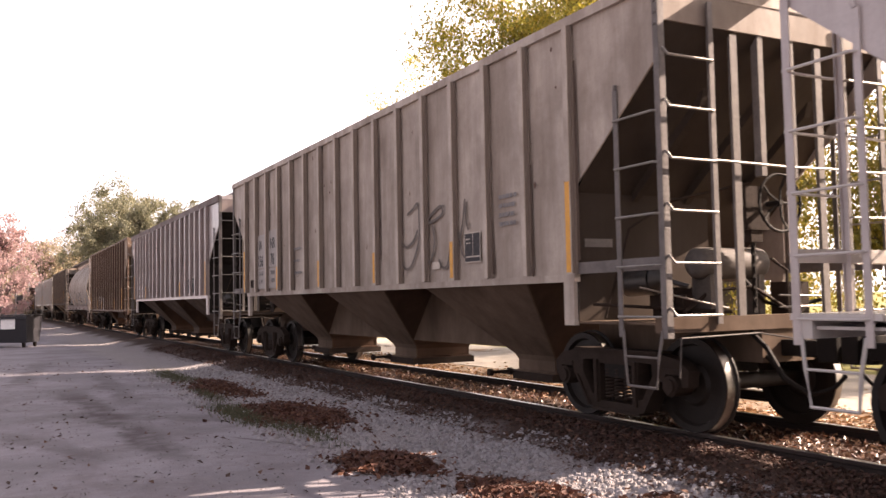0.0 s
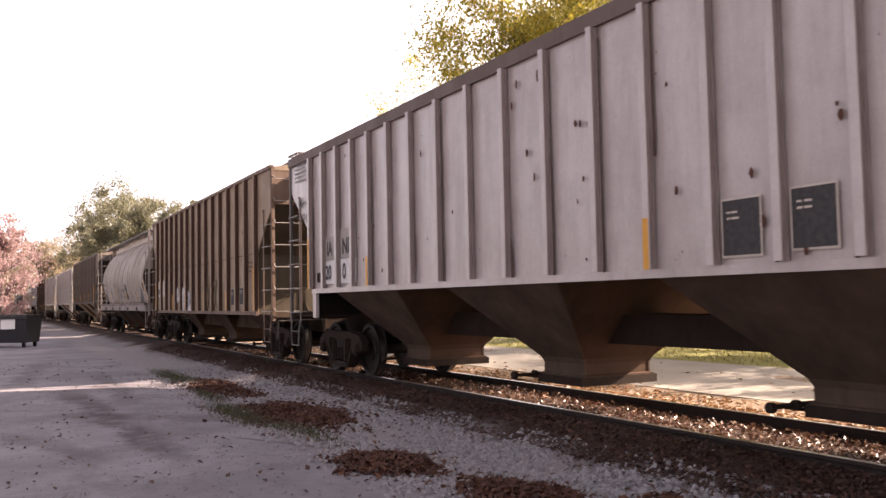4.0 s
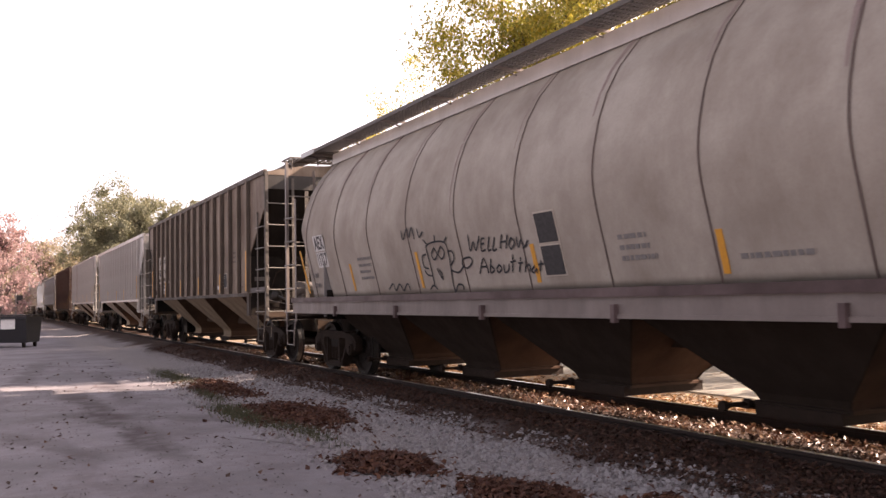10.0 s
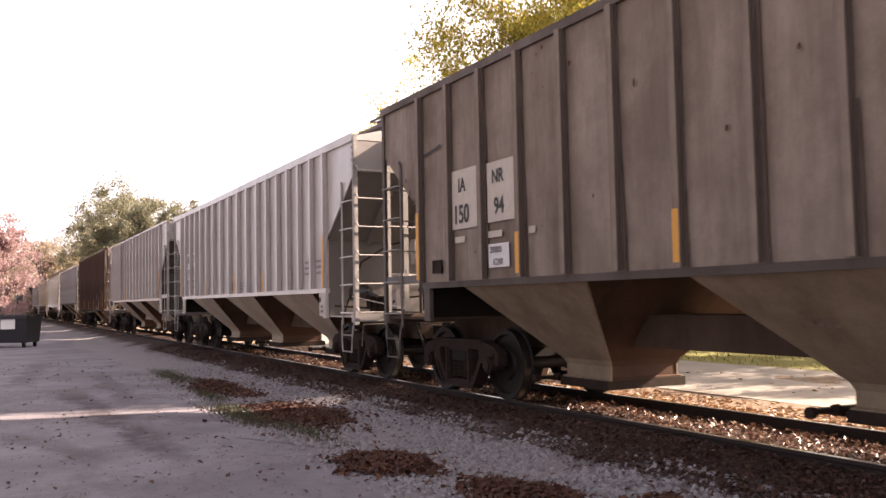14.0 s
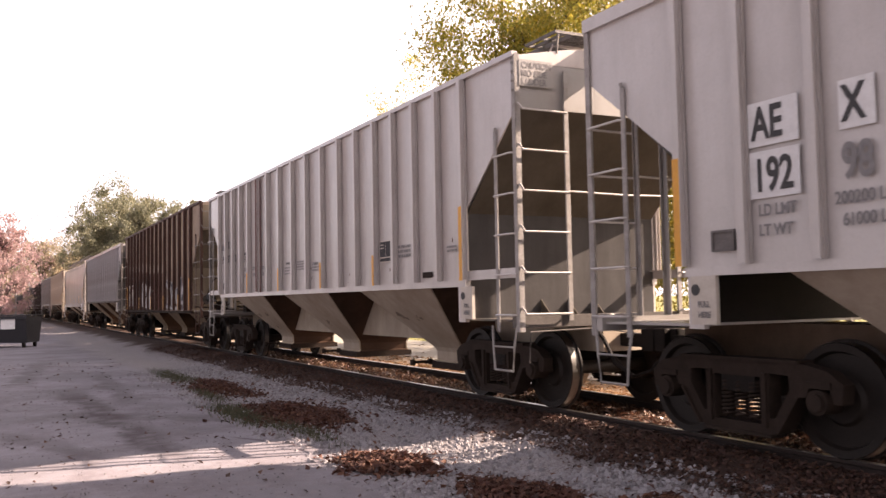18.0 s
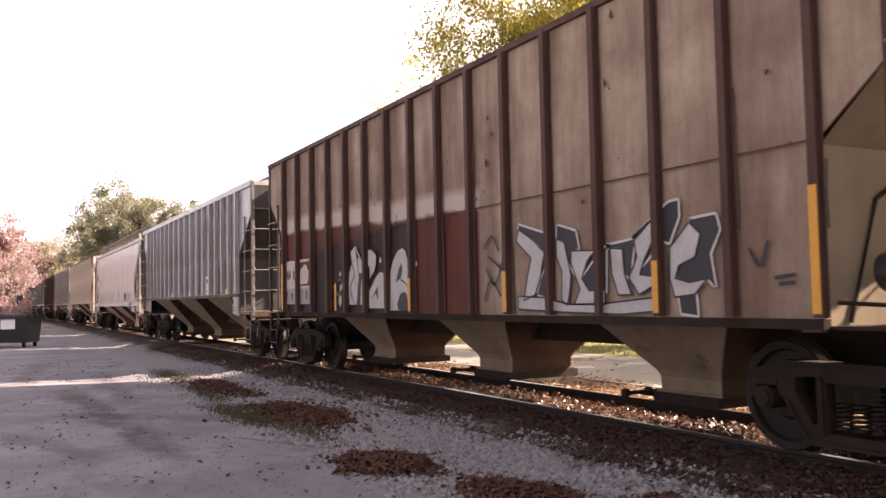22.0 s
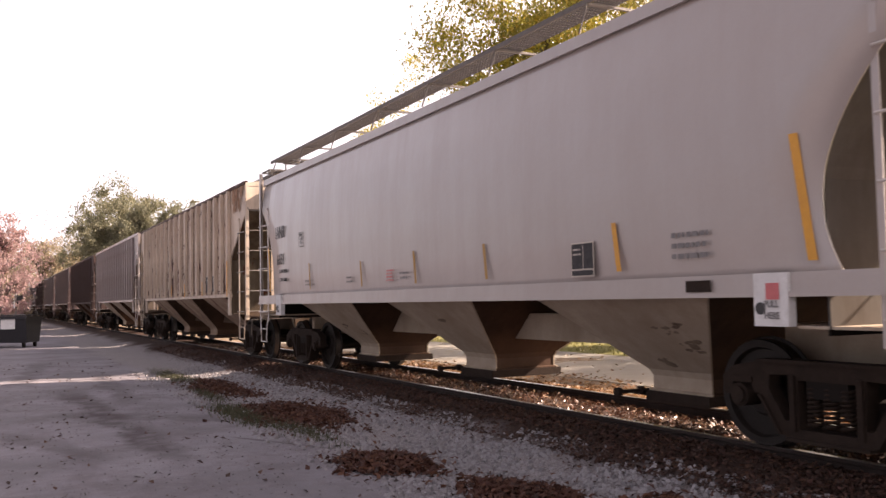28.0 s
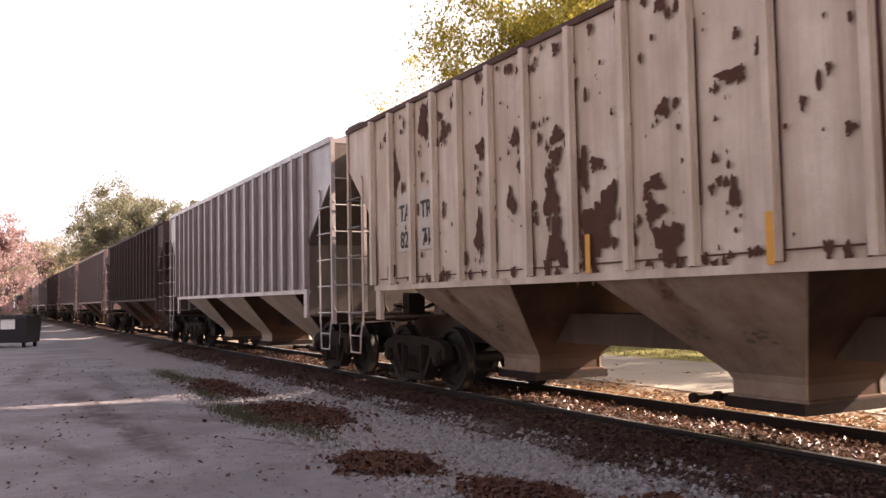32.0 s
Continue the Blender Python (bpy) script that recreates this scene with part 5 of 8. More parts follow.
    c = enter(4, round_hopper("cylindrical_hopper_car", "grey cylindrical covered hopper with thin black graffiti", L, P, prof, lambda z: 1.05 if z > 2.8 else 1.05 + 0.25 * min(1, (2.8 - z) / 0.3) if z > 2.5 else 1.30 - 0.12 * (2.5 - z), [L / 2 - 2.51 - 1.512 * i for i in range(9)]))
    for z, words in ((3.90, "AEX"), (3.68, "1171")):
        part("end_plate", lambda bm: box(bm, 0, 0.006, -0.16, 0.30, 0, 0.19), WHITE, c, "white number plate on the end", None, pose(L / 2 - 1.05, 0, z))
        o = lettering(words, 0.21, c, 0, 0, 0, squeeze=0.85)
        o.matrix_basis = pose(L / 2 - 1.042, -0.13, z + 0.025, 90, 0, 90) @ Matrix.Diagonal((0.85, 1, 1, 1))
    for z0, z1 in ((2.35, 2.65), (2.04, 2.33)):
        leaned(flat("mark_patch", c, L / 2 - 14.16, L / 2 - 13.62, z0, z1, -0.006, WHITE, "white number patch"))
    leaned(lettering("AEX", 0.34, c, L / 2 - 14.12, 2.39, -0.014, squeeze=0.75))
    leaned(lettering("11717", 0.33, c, L / 2 - 14.14, 2.08, -0.014, squeeze=0.62))
    leaned(lettering("LD LMT", 0.125, c, L / 2 - 14.66, 1.86, -0.008, GREYTEXT))
    leaned(lettering("LT WT", 0.125, c, L / 2 - 14.60, 1.66, -0.008, GREYTEXT))
    leaned(bars(c, L / 2 - 12.2, L / 2 - 11.6, 1.75, 4, -0.006))
    leaned(bars(c, L / 2 - 5.3, L / 2 - 4.75, 1.74, 3, -0.006))
    leaned(bars(c, L / 2 - 3.75, L / 2 - 2.95, 1.68, 1, -0.006))
    for a, h in ((15.05, 0.86), (12.6, 0.48), (9.92, 0.54), (6.86, 0.46), (3.94, 0.40), (1.45, 0.86)):
        leaned(flat("reflector", c, L / 2 - a - 0.04, L / 2 - a + 0.04, 1.56, 1.56 + h, -0.006, YELLOW, "yellow reflective strip"))
    for z in (1.64, 2.02):
        leaned(flat("placard", c, L / 2 - 6.70, L / 2 - 6.28, z - 0.015, z + 0.36, -0.006, WHITE_DUSTY))
        leaned(flat("placard_panel", c, L / 2 - 6.68, L / 2 - 6.30, z, z + 0.34, -0.011, PLACARD))
    leaned(flat("placard_panel", c, L / 2 - 1.80, L / 2 - 1.50, 1.98, 2.32, -0.006, PLACARD))
    # runs of old rust below the roof seam
    rnd = random.Random(17)
    for a in (2.56, 4.09, 5.66, 7.16, 8.66, 10.2, 11.68, 13.18):
        x, low, w = L / 2 - a, rnd.uniform(2.5, 3.5), rnd.uniform(0.02, 0.06)

        def run(bm):
            zs = [low + (4.15 - low) * i / 14 for i in range(15)]
            rows = [[bm.verts.new((x + d * w * (0.25 + 0.75 * (z - low) / (4.15 - low)), -curve_side(prof, z) - 0.004, z)) for d in (-1, 1)] for z in zs]
            for p, q in zip(rows, rows[1:]):
                bm.faces.new((p[0], p[1], q[1], q[0]))
        part("rust_run", run, RUN_STAIN, c, "faded plum rust run")
    for a in (2.6, 5.2, 7.8, 10.4, 13.0):
        part("sill_pin", lambda bm: box(bm, L / 2 - a - 0.03, L / 2 - a + 0.03, -1.67, -1.61, 1.12, 1.30), SILL_BROWN, c)
    drawn(c, L, "spray_doodle", SPRAY_BLACK, "thin black spray doodle", -0.012, 0.028, ([(9.55, 1.59), (9.53, 1.80), (9.54, 2.05), (9.52, 2.17), (9.26, 2.21), (8.98, 2.19), (8.91, 2.09), (8.93, 1.85), (8.98, 1.62), (8.96, 1.46)],
        [(9.49, 2.19), (9.59, 2.27)],
        [(9.23, 2.21), (9.21, 2.31)],
        [(8.96, 2.19), (8.87, 2.25)],
        [(9.30, 2.13), (9.42, 2.04), (9.36, 1.96), (9.25, 2.03), (9.30, 2.13)],
        [(9.09, 2.14), (9.22, 2.03), (9.13, 1.96), (9.02, 2.05), (9.09, 2.14)],
        [(9.58, 2.05), (9.73, 2.02), (9.73, 1.87), (9.60, 1.84)],
        [(8.93, 2.05), (8.80, 2.05), (8.79, 1.94), (8.93, 1.85)],
        [(9.34, 1.83), (9.31, 1.75), (9.23, 1.66)],
        [(9.29, 1.82), (9.23, 1.74), (9.24, 1.67)],), TANK_LEAN)
    drawn(c, L, "spray_doodle", SPRAY_BLACK, "thin black spray doodle", -0.012, 0.028, ([(8.93, 1.79), (8.75, 1.75), (8.55, 1.84)],
        [(8.59, 1.84), (8.55, 1.92), (8.35, 1.94), (8.32, 1.87), (8.48, 1.80), (8.59, 1.84)],
        [(9.75, 1.82), (9.68, 1.75), (9.55, 1.73)],
        [(9.70, 1.53), (9.58, 1.59), (9.47, 1.53)],
        [(8.94, 1.49), (8.84, 1.58), (8.71, 1.57), (8.71, 1.51)],
        [(10.23, 2.45), (10.23, 2.31), (10.02, 2.47), (10.01, 2.33), (9.86, 2.47), (9.85, 2.29)],
        [(9.69, 2.44), (9.68, 2.31), (9.53, 2.38)],
        [(11.16, 1.56), (10.97, 1.65), (10.91, 1.54), (10.72, 1.64), (10.62, 1.53), (10.44, 1.64), (10.37, 1.53)],), TANK_LEAN)
    drawn(c, L, "spray_text", SPRAY_BLACK, "thin handwritten words in black spray", -0.012, 0.026, ([(8.27, 2.24), (8.30, 2.02), (8.17, 2.14), (8.15, 2.02), (7.99, 2.20)],
        [(7.87, 2.16), (7.96, 2.15), (8.01, 2.01), (7.90, 2.02)],
        [(7.98, 2.09), (7.90, 2.10)],
        [(7.75, 2.17), (7.85, 2.01), (7.77, 2.01)],
        [(7.62, 2.16), (7.73, 2.00), (7.63, 2.01)],
        [(7.45, 2.18), (7.55, 2.01)],
        [(7.32, 2.17), (7.42, 2.00)],
        [(7.50, 2.09), (7.37, 2.09)],
        [(7.25, 2.13), (7.33, 2.05), (7.30, 1.99), (7.20, 2.06), (7.25, 2.13)],
        [(7.13, 2.13), (7.14, 2.00), (7.04, 2.09), (7.02, 1.99), (6.90, 2.07)],), TANK_LEAN)
    drawn(c, L, "spray_text", SPRAY_BLACK, "thin handwritten words in black spray", -0.012, 0.026, ([(8.19, 1.71), (8.01, 1.91), (7.96, 1.71)],
        [(8.11, 1.80), (7.96, 1.80)],
        [(7.83, 1.89), (7.91, 1.72), (7.80, 1.75), (7.87, 1.81)],
        [(7.66, 1.81), (7.74, 1.76), (7.71, 1.71), (7.62, 1.76), (7.66, 1.81)],
        [(7.55, 1.81), (7.57, 1.71), (7.47, 1.73), (7.43, 1.81)],
        [(7.30, 1.92), (7.39, 1.70)],
        [(7.39, 1.83), (7.26, 1.84)],), TANK_LEAN)
    drawn(c, L, "spray_text", SPRAY_BLACK, "thin handwritten words in black spray", -0.012, 0.026, ([(7.14, 1.88), (7.24, 1.70)],
        [(7.23, 1.81), (7.11, 1.81)],
        [(7.03, 1.87), (7.11, 1.69)],
        [(7.07, 1.76), (6.98, 1.78), (7.01, 1.69)],
        [(6.88, 1.76), (6.97, 1.71), (6.92, 1.68), (6.85, 1.73), (6.86, 1.67)],
        [(6.73, 1.82), (6.80, 1.69)],
        [(6.81, 1.77), (6.69, 1.78)],), TANK_LEAN)
    # 5: sooty grey brown
    L = length(5)
    c = enter(5, ribbed_hopper("hopper_car", "sooty grey-brown covered hopper with white number patch", L, suit(SOOT, chord_mat=SOOT_RIB, gear=True, posts=True, wheel=True, post=POST_DARK, head_cut=3.95, end_plate=True, beam=POST_GREY, rib=SOOT_RIB, bay=BAY_MID, under=BAY_DARK, keel=(0.35, 0.78), smears=50, end=END_DARK, end_top=END_SLATE, trim=SOOT_TRIM, tank=POST_GREY), even_ribs(L, 16)))
    strips(c, L, (1.40, 14.58), 1.66, 0.96)
    strips(c, L, (4.05, 6.70, 9.32, 11.98), 1.67)
    for a0, a1, z0, z1 in ((13.66, 12.98, 2.30, 3.08), (12.76, 12.03, 2.32, 3.06)):
        flat("mark_patch", c, L / 2 - a0, L / 2 - a1, z0, z1, SIDE + 0.002, WHITE_DUSTY, "hand-rolled white patch")
    for txt, a, z, h in (("IA", 13.46, 2.79, 0.175), ("150", 13.60, 2.38, 0.235), ("NR", 12.59, 2.80, 0.165), ("94", 12.55, 2.42, 0.195)):
        lettering(txt, h * 1.42, c, L / 2 - a, z, SIDE - 0.008)
    flat("mark_patch", c, L / 2 - 12.71, L / 2 - 12.23, 1.76, 2.05, SIDE + 0.002, WHITE)
    lettering("200800", 0.11, c, L / 2 - 12.67, 1.94, SIDE - 0.006, GREYTEXT)
    lettering("62200", 0.11, c, L / 2 - 12.60, 1.79, SIDE - 0.006, GREYTEXT)
    for a0, a1, z0 in ((13.58, 13.32, 2.12), (12.71, 12.38, 2.13), (11.79, 11.66, 2.12)):
        flat("mark_patch", c, L / 2 - a0, L / 2 - a1, z0, z0 + 0.08, SIDE + 0.002, WHITE_DUSTY)
    part("dent_scrape", lambda bm: stroke(bm, [(L / 2 - a, z) for a, z in ((14.72, 3.46), (14.5, 3.43), (14.2, 3.46), (13.95, 3.50))], 0.035), BLACK, c, "dark scrape high on the side", None, pose(0, SIDE - 0.004, 0), False, "stuff")
    placards(c, L, ((3.72, 1.80),), size=0.30)
    flat("tag_paper", c, L / 2 - 4.6, L / 2 - 4.42, 1.76, 1.86, SIDE, WHITE)
    bars(c, L / 2 - 2.9, L / 2 - 2.3, 2.4, 3, SIDE, SOOT_RIB)
    rib_grime_shade(c, L, 34, GRIME_SHADE, 0.7)
    flecks(c, L, 7, 70, (0.3, 15.5), (1.68, 4.2), 0.03)
    # 6: clean white
    L = length(6)
    c = enter(6, ribbed_hopper("hopper_car", "clean off-white covered hopper with pale grey ends", L, suit(CLEAN, gear=True, posts=True, post=POST_PALE, post_mat=CLEAN_GREY, wheel_mat=CLEAN_GREY, side_in=0.58, gear_mat=CLEAN_GREY, rib=CLEAN_RIB, bay=BAY_GREY, under=BAY_UMBER, keel=(0.35, 0.78), end=CLEAN_END, end_top=CLEAN_GREY, sill_end=CLEAN_GREY, rail=CLEAN, wheel=True, eave=4.24, peak=0.22, top_cut=3.6, chord=0.12), graded_ribs(L)))
    white_marks(c, L, ("AE", "192", "X", "98"), 13.90)
    flat("mark_patch", c, L / 2 - 13.94, L / 2 - 13.44, 2.56, 2.92, SIDE + 0.002, WHITE)
    flat("mark_patch", c, L / 2 - 13.94, L / 2 - 13.44, 2.14, 2.52, SIDE + 0.002, WHITE)
    flat("mark_patch", c, L / 2 - 13.08, L / 2 - 12.78, 2.56, 2.92, SIDE + 0.002, WHITE)
    lettering("LD LMT", 0.13, c, L / 2 - 13.86, 2.0, SIDE - 0.006, GREYTEXT)
    lettering("LT WT", 0.13, c, L / 2 - 13.86, 1.84, SIDE - 0.006, GREYTEXT)
    lettering("200200 LB", 0.13, c, L / 2 - 13.14, 2.02, SIDE - 0.006, GREYTEXT)
    lettering("61000 LB", 0.13, c, L / 2 - 13.08, 1.86, SIDE - 0.006, GREYTEXT)
    strips(c, L, (1.48, 14.58), 1.63, 0.96)
    strips(c, L, (5.49, 8.0, 11.0), 1.62)
    # 7: white with one rusty rib
    L = length(7)
    c = enter(7, ribbed_hopper("hopper_car", "warm white covered hopper with one rust-stained rib", L, suit(CLEAN_B, beam=CLEAN, post=POST_PALE, end_low=END_SLATE, sill_lead=POST_DARK, side_in=0.47, stile=0.72, rib=CLEAN_RIB, bay=BAY_GREY, under=BAY_GREY, keel=(0.5, 0.72), smears=70, end=END_STRAW, end_top=CLEAN_GREY, sill_end=CLEAN_GREY, rail=CLEAN, eave=4.30, chord=0.05, cut=1.32, shift=0.06, lip=CLEAN_B), moved(graded_ribs(L, 1.32), 0.06)))
    for txt, a, z in (("AE", 14.56, 2.77), ("X", 13.90, 2.79), ("19", 14.55, 2.44), ("27", 13.92, 2.44), ("3", 13.19, 2.43)):
        lettering(txt, 0.25, c, L / 2 - a, z, SIDE - 0.006, squeeze=0.82)
    flat("mark_patch", c, L / 2 - 13.66, L / 2 - 13.50, 2.76, 2.98, SIDE + 0.003, SMOOTH)
    part("plate_box", lambda bm: [box(bm, *q) for q in ((0, 0.28, -0.003, 0, 0, 0.012), (0, 0.28, -0.003, 0, 0.22, 0.232), (0, 0.012, -0.003, 0, 0.012, 0.22), (0.268, 0.28, -0.003, 0, 0.012, 0.22))], BLACK, c, "thin black stencilled square", None, pose(L / 2 - 12.30, SIDE - 0.004, 2.37))
    lettering("C", 0.14, c, L / 2 - 12.21, 2.41, SIDE - 0.006, BLACK)
    lettering("PLATE", 0.05, c, L / 2 - 12.25, 2.54, SIDE - 0.006, BLACK)
    for txt, a, z, h in (("LD LMT", 12.34, 2.15, 0.11), ("LT WT", 12.34, 2.01, 0.11), ("203700", 11.56, 2.15, 0.11), ("59300", 11.52, 2.00, 0.11), ("LBS", 10.74, 2.14, 0.11), ("LBS", 10.74, 2.00, 0.11), ("CAUTION", 7.30, 2.08, 0.085), ("WARNING", 9.00, 2.16, 0.075)):
        lettering(txt, h, c, L / 2 - a, z, SIDE - 0.006, GREYTEXT)
    bars(c, L / 2 - 9.07, L / 2 - 8.62, 1.96, 3, SIDE, gap=0.06, h=0.03)
    bars(c, L / 2 - 8.25, L / 2 - 7.70, 2.02, 4, SIDE, gap=0.05, h=0.026)
    bars(c, L / 2 - 7.32, L / 2 - 6.80, 1.97, 2, SIDE, gap=0.055, h=0.03)
    split_placard(c, L, 3.85, 2.06, 0.40, 0.24)
    bars(c, L / 2 - 3.36, L / 2 - 2.75, 2.02, 3, SIDE, gap=0.07, h=0.045)
    bars(c, L / 2 - 1.78, L / 2 - 1.48, 2.02, 2, SIDE, gap=0.05, h=0.03)
    flat("sill_plate", c, L / 2 - 2.53, L / 2 - 2.22, 1.69, 1.77, SIDE - 0.002, FRAME_STEEL, "small dark plate low on the side")
    strips(c, L, (1.34,), 1.62, 0.96)
    flat("reflector", c, L / 2 - 14.76, L / 2 - 14.68, 1.62, 2.58, SIDE - 0.003, YELLOW, "yellow reflective strip")
    strips(c, L, (4.34, 6.85, 9.42, 11.85), 1.62)
    x = min(RIBS[c.name], key=lambda r: abs(r - (L / 2 - 11.03)))
    flat("rust_stain", c, x - 0.044, x + 0.044, 1.64, 4.22, -1.6645, RUST_STRIPE, "rust-brown stained rib")
    flat("rust_stain", c, x + 0.028, x + 0.034, 1.64, 4.22, -1.640, RUST_STRIPE, "rust-brown stained rib web")
    flat("rust_stain", c, x - 0.10, x - 0.06, 1.62, 4.2, SIDE + 0.001, RUST_STRIPE, "rust run beside the stained rib")
    flat("rust_stain", c, x + 0.068, x + 0.13, 1.62, 4.2, SIDE + 0.001, RUST_STRIPE, "rust run beside the stained rib")
    pull_plates(c, L, 1.24)
    part("warning_plate", lambda bm: box(bm, -0.004, 0.0, -1.52, -1.04, 3.90, 4.22), CLEAN_GREY, c, "grey plate with faded stencilled warning", None, pose(L / 2 + 0.02, 0, 0))
    for z, words in ((4.12, "CAUTION"), (4.02, "NO SIDE"), (3.92, "LADDER")):
        o = lettering(words, 0.105, c, 0, 0, 0, GREYTEXT)
        o.matrix_basis = pose(L / 2 + 0.023, -1.49, z, 90, 0, 90) @ Matrix.Diagonal((0.9, 1, 1, 1))
    flecks(c, L, 10, 40, (0.3, 15.8), (1.66, 2.2), 0.022)
    # 8: tan and maroon, deep sided
    L = length(8)
    # near-black sill: the shade below the side is put into its colour
    c = enter(8, ribbed_hopper("hopper_car", "tan and maroon deep-sided covered hopper with graffiti", L, suit(TWO_TONE, gear=True, rib=BROWN_RIB, bay=BAY_MID, smears=80, end=END_BUFF, trim=BROWN_RIB, rail=CHROME, wheel=True, tank=CLEAN, lip=BROWN_RIB, shift=-0.03, sill_mat=BAY_BLACK, truck_tail=0.95, **deep), moved(even_ribs(L, 16, 1.22), -0.03)))
    brown_marks(c, L, GREYPATCH, -0.03, ((1.27, 0.96), (3.06, 0.48), (5.78, 0.48), (8.45, 0.48), (11.45, 0.48), (14.56, 0.96)))
    wild_letters(c, L, ([(5.44, 2.23), (4.90, 2.09), (4.88, 1.88), (5.12, 2.04), (5.41, 2.17)],
                 [(4.65, 2.16), (4.32, 2.07), (4.27, 1.89), (4.38, 1.86), (4.34, 1.61), (4.46, 1.77), (4.52, 1.97), (4.66, 2.02)],
                 [(4.22, 1.57), (4.00, 1.75), (3.97, 1.85), (3.81, 1.87), (3.83, 1.43), (4.13, 1.43)],
                 [(3.81, 1.88), (3.36, 1.92), (3.41, 1.76), (3.44, 1.55), (3.53, 1.60), (3.55, 1.85)],),
                 ([(5.42, 2.18), (5.12, 2.03), (4.90, 1.88), (5.00, 1.59), (5.11, 1.41), (5.34, 1.35), (5.26, 1.60), (5.17, 1.83), (5.47, 2.04)],
                 [(4.66, 2.02), (4.52, 1.97), (4.41, 1.61), (4.45, 1.40), (4.49, 1.29), (4.59, 1.35), (4.57, 1.66), (4.67, 1.82)],
                 [(4.39, 1.87), (3.97, 1.85), (4.11, 1.76), (4.22, 1.57), (4.10, 1.44), (3.84, 1.45), (3.83, 1.30), (4.36, 1.30), (4.25, 1.46), (4.40, 1.73)],))
    wild_letters(c, L, ([(3.40, 1.93), (2.89, 2.22), (2.76, 2.23), (2.76, 2.08), (2.89, 1.86), (3.09, 1.91), (3.11, 2.08)],
                 [(3.32, 1.60), (3.10, 1.76), (3.11, 1.56), (3.25, 1.53)],
                 [(2.63, 2.04), (2.31, 2.06), (2.27, 1.93), (2.39, 1.73), (2.34, 1.45), (2.42, 1.52), (2.58, 1.43), (2.56, 1.20), (2.76, 1.22), (2.80, 1.53), (2.77, 1.64), (2.56, 1.71), (2.49, 1.91)],
                 [(5.06, 1.42), (4.92, 1.39), (4.90, 1.69), (4.98, 1.59)],),
                 ([(3.74, 1.86), (3.55, 1.84), (3.53, 1.60), (3.43, 1.39), (3.63, 1.39), (3.72, 1.61)],
                 [(3.37, 1.91), (3.12, 2.08), (3.09, 1.91), (3.24, 1.71), (3.30, 1.58), (3.11, 1.56), (3.11, 1.47), (3.32, 1.39), (3.46, 1.55), (3.34, 1.75)],))
    wild_letters(c, L, (),
                 ([(2.88, 1.81), (2.62, 2.02), (2.49, 1.91), (2.56, 1.71), (2.77, 1.64), (2.82, 1.53), (2.64, 1.49), (2.42, 1.52), (2.58, 1.38), (2.83, 1.36), (2.89, 1.53)],
                 [(5.46, 1.40), (4.93, 1.38), (4.45, 1.30), (3.83, 1.31), (3.12, 1.36), (3.12, 1.23), (3.61, 1.20), (4.59, 1.22), (5.47, 1.25)],))
    drawn(c, L, "graffiti", SPRAY_CREAM, "weathered white graffiti letters", SIDE - 0.004, 0.000, ([(10.78, 2.22), (10.56, 2.31), (10.32, 2.08), (10.22, 2.00), (10.26, 1.32), (10.86, 1.32), (10.88, 1.63), (10.86, 1.85), (10.72, 2.03)],
        [(10.01, 2.21), (9.80, 2.19), (9.67, 2.10), (9.70, 1.96), (9.74, 1.86), (9.95, 1.74), (9.94, 1.93), (10.01, 1.95)],
        [(9.98, 1.54), (9.67, 1.78), (9.52, 1.83), (9.40, 1.81), (9.36, 1.60), (9.36, 1.26), (9.98, 1.26)],
        [(9.12, 1.82), (9.01, 1.99), (8.85, 2.12), (8.66, 2.16), (8.56, 2.10), (8.49, 1.94), (8.51, 1.70), (8.51, 1.49), (8.54, 1.24), (9.14, 1.22)],
        [(9.55, 2.03), (9.51, 2.07), (9.47, 2.04), (9.47, 1.99), (9.52, 1.97), (9.55, 2.00)],
        [(8.23, 1.91), (8.20, 1.94), (8.16, 1.92), (8.17, 1.87), (8.21, 1.87)],
        [(11.34, 1.86), (11.30, 1.91), (11.25, 1.88), (11.26, 1.82), (11.31, 1.82)],
        [(11.30, 1.66), (11.21, 1.69), (11.18, 1.64), (11.27, 1.55), (11.32, 1.58)],
        [(11.36, 1.47), (11.25, 1.48), (11.21, 1.39), (11.31, 1.28), (11.37, 1.36)],))
    drawn(c, L, "graffiti_shade", SPRAY_BLACK, "dark graffiti shading", SIDE - 0.007, 0.000, ([(10.54, 2.22), (10.34, 2.08), (10.48, 2.11)],
        [(10.40, 1.85), (10.25, 1.84), (10.33, 1.61), (10.36, 1.32), (10.53, 1.32), (10.46, 1.62)],
        [(9.89, 1.41), (9.62, 1.61), (9.61, 1.38), (9.70, 1.50)],
        [(8.91, 1.65), (8.81, 1.85), (8.70, 1.95), (8.68, 1.83), (8.73, 1.72)],
        [(8.88, 1.33), (8.77, 1.47), (8.62, 1.51), (8.54, 1.47), (8.52, 1.38), (8.54, 1.22), (8.85, 1.24)],))
    drawn(c, L, "graffiti_line", SPRAY_BLACK, "thin dark graffiti lines", SIDE - 0.010, 0.022, ([(10.72, 2.03), (10.61, 1.82), (10.81, 1.60), (10.61, 1.32)],
        [(10.56, 2.27), (10.48, 2.07), (10.43, 1.82)],
        [(10.01, 2.22), (9.83, 2.20), (9.67, 2.11)],
        [(8.74, 1.69), (8.59, 1.64), (8.48, 1.57)],
        [(9.98, 1.54), (9.74, 1.73), (9.59, 1.81)],))
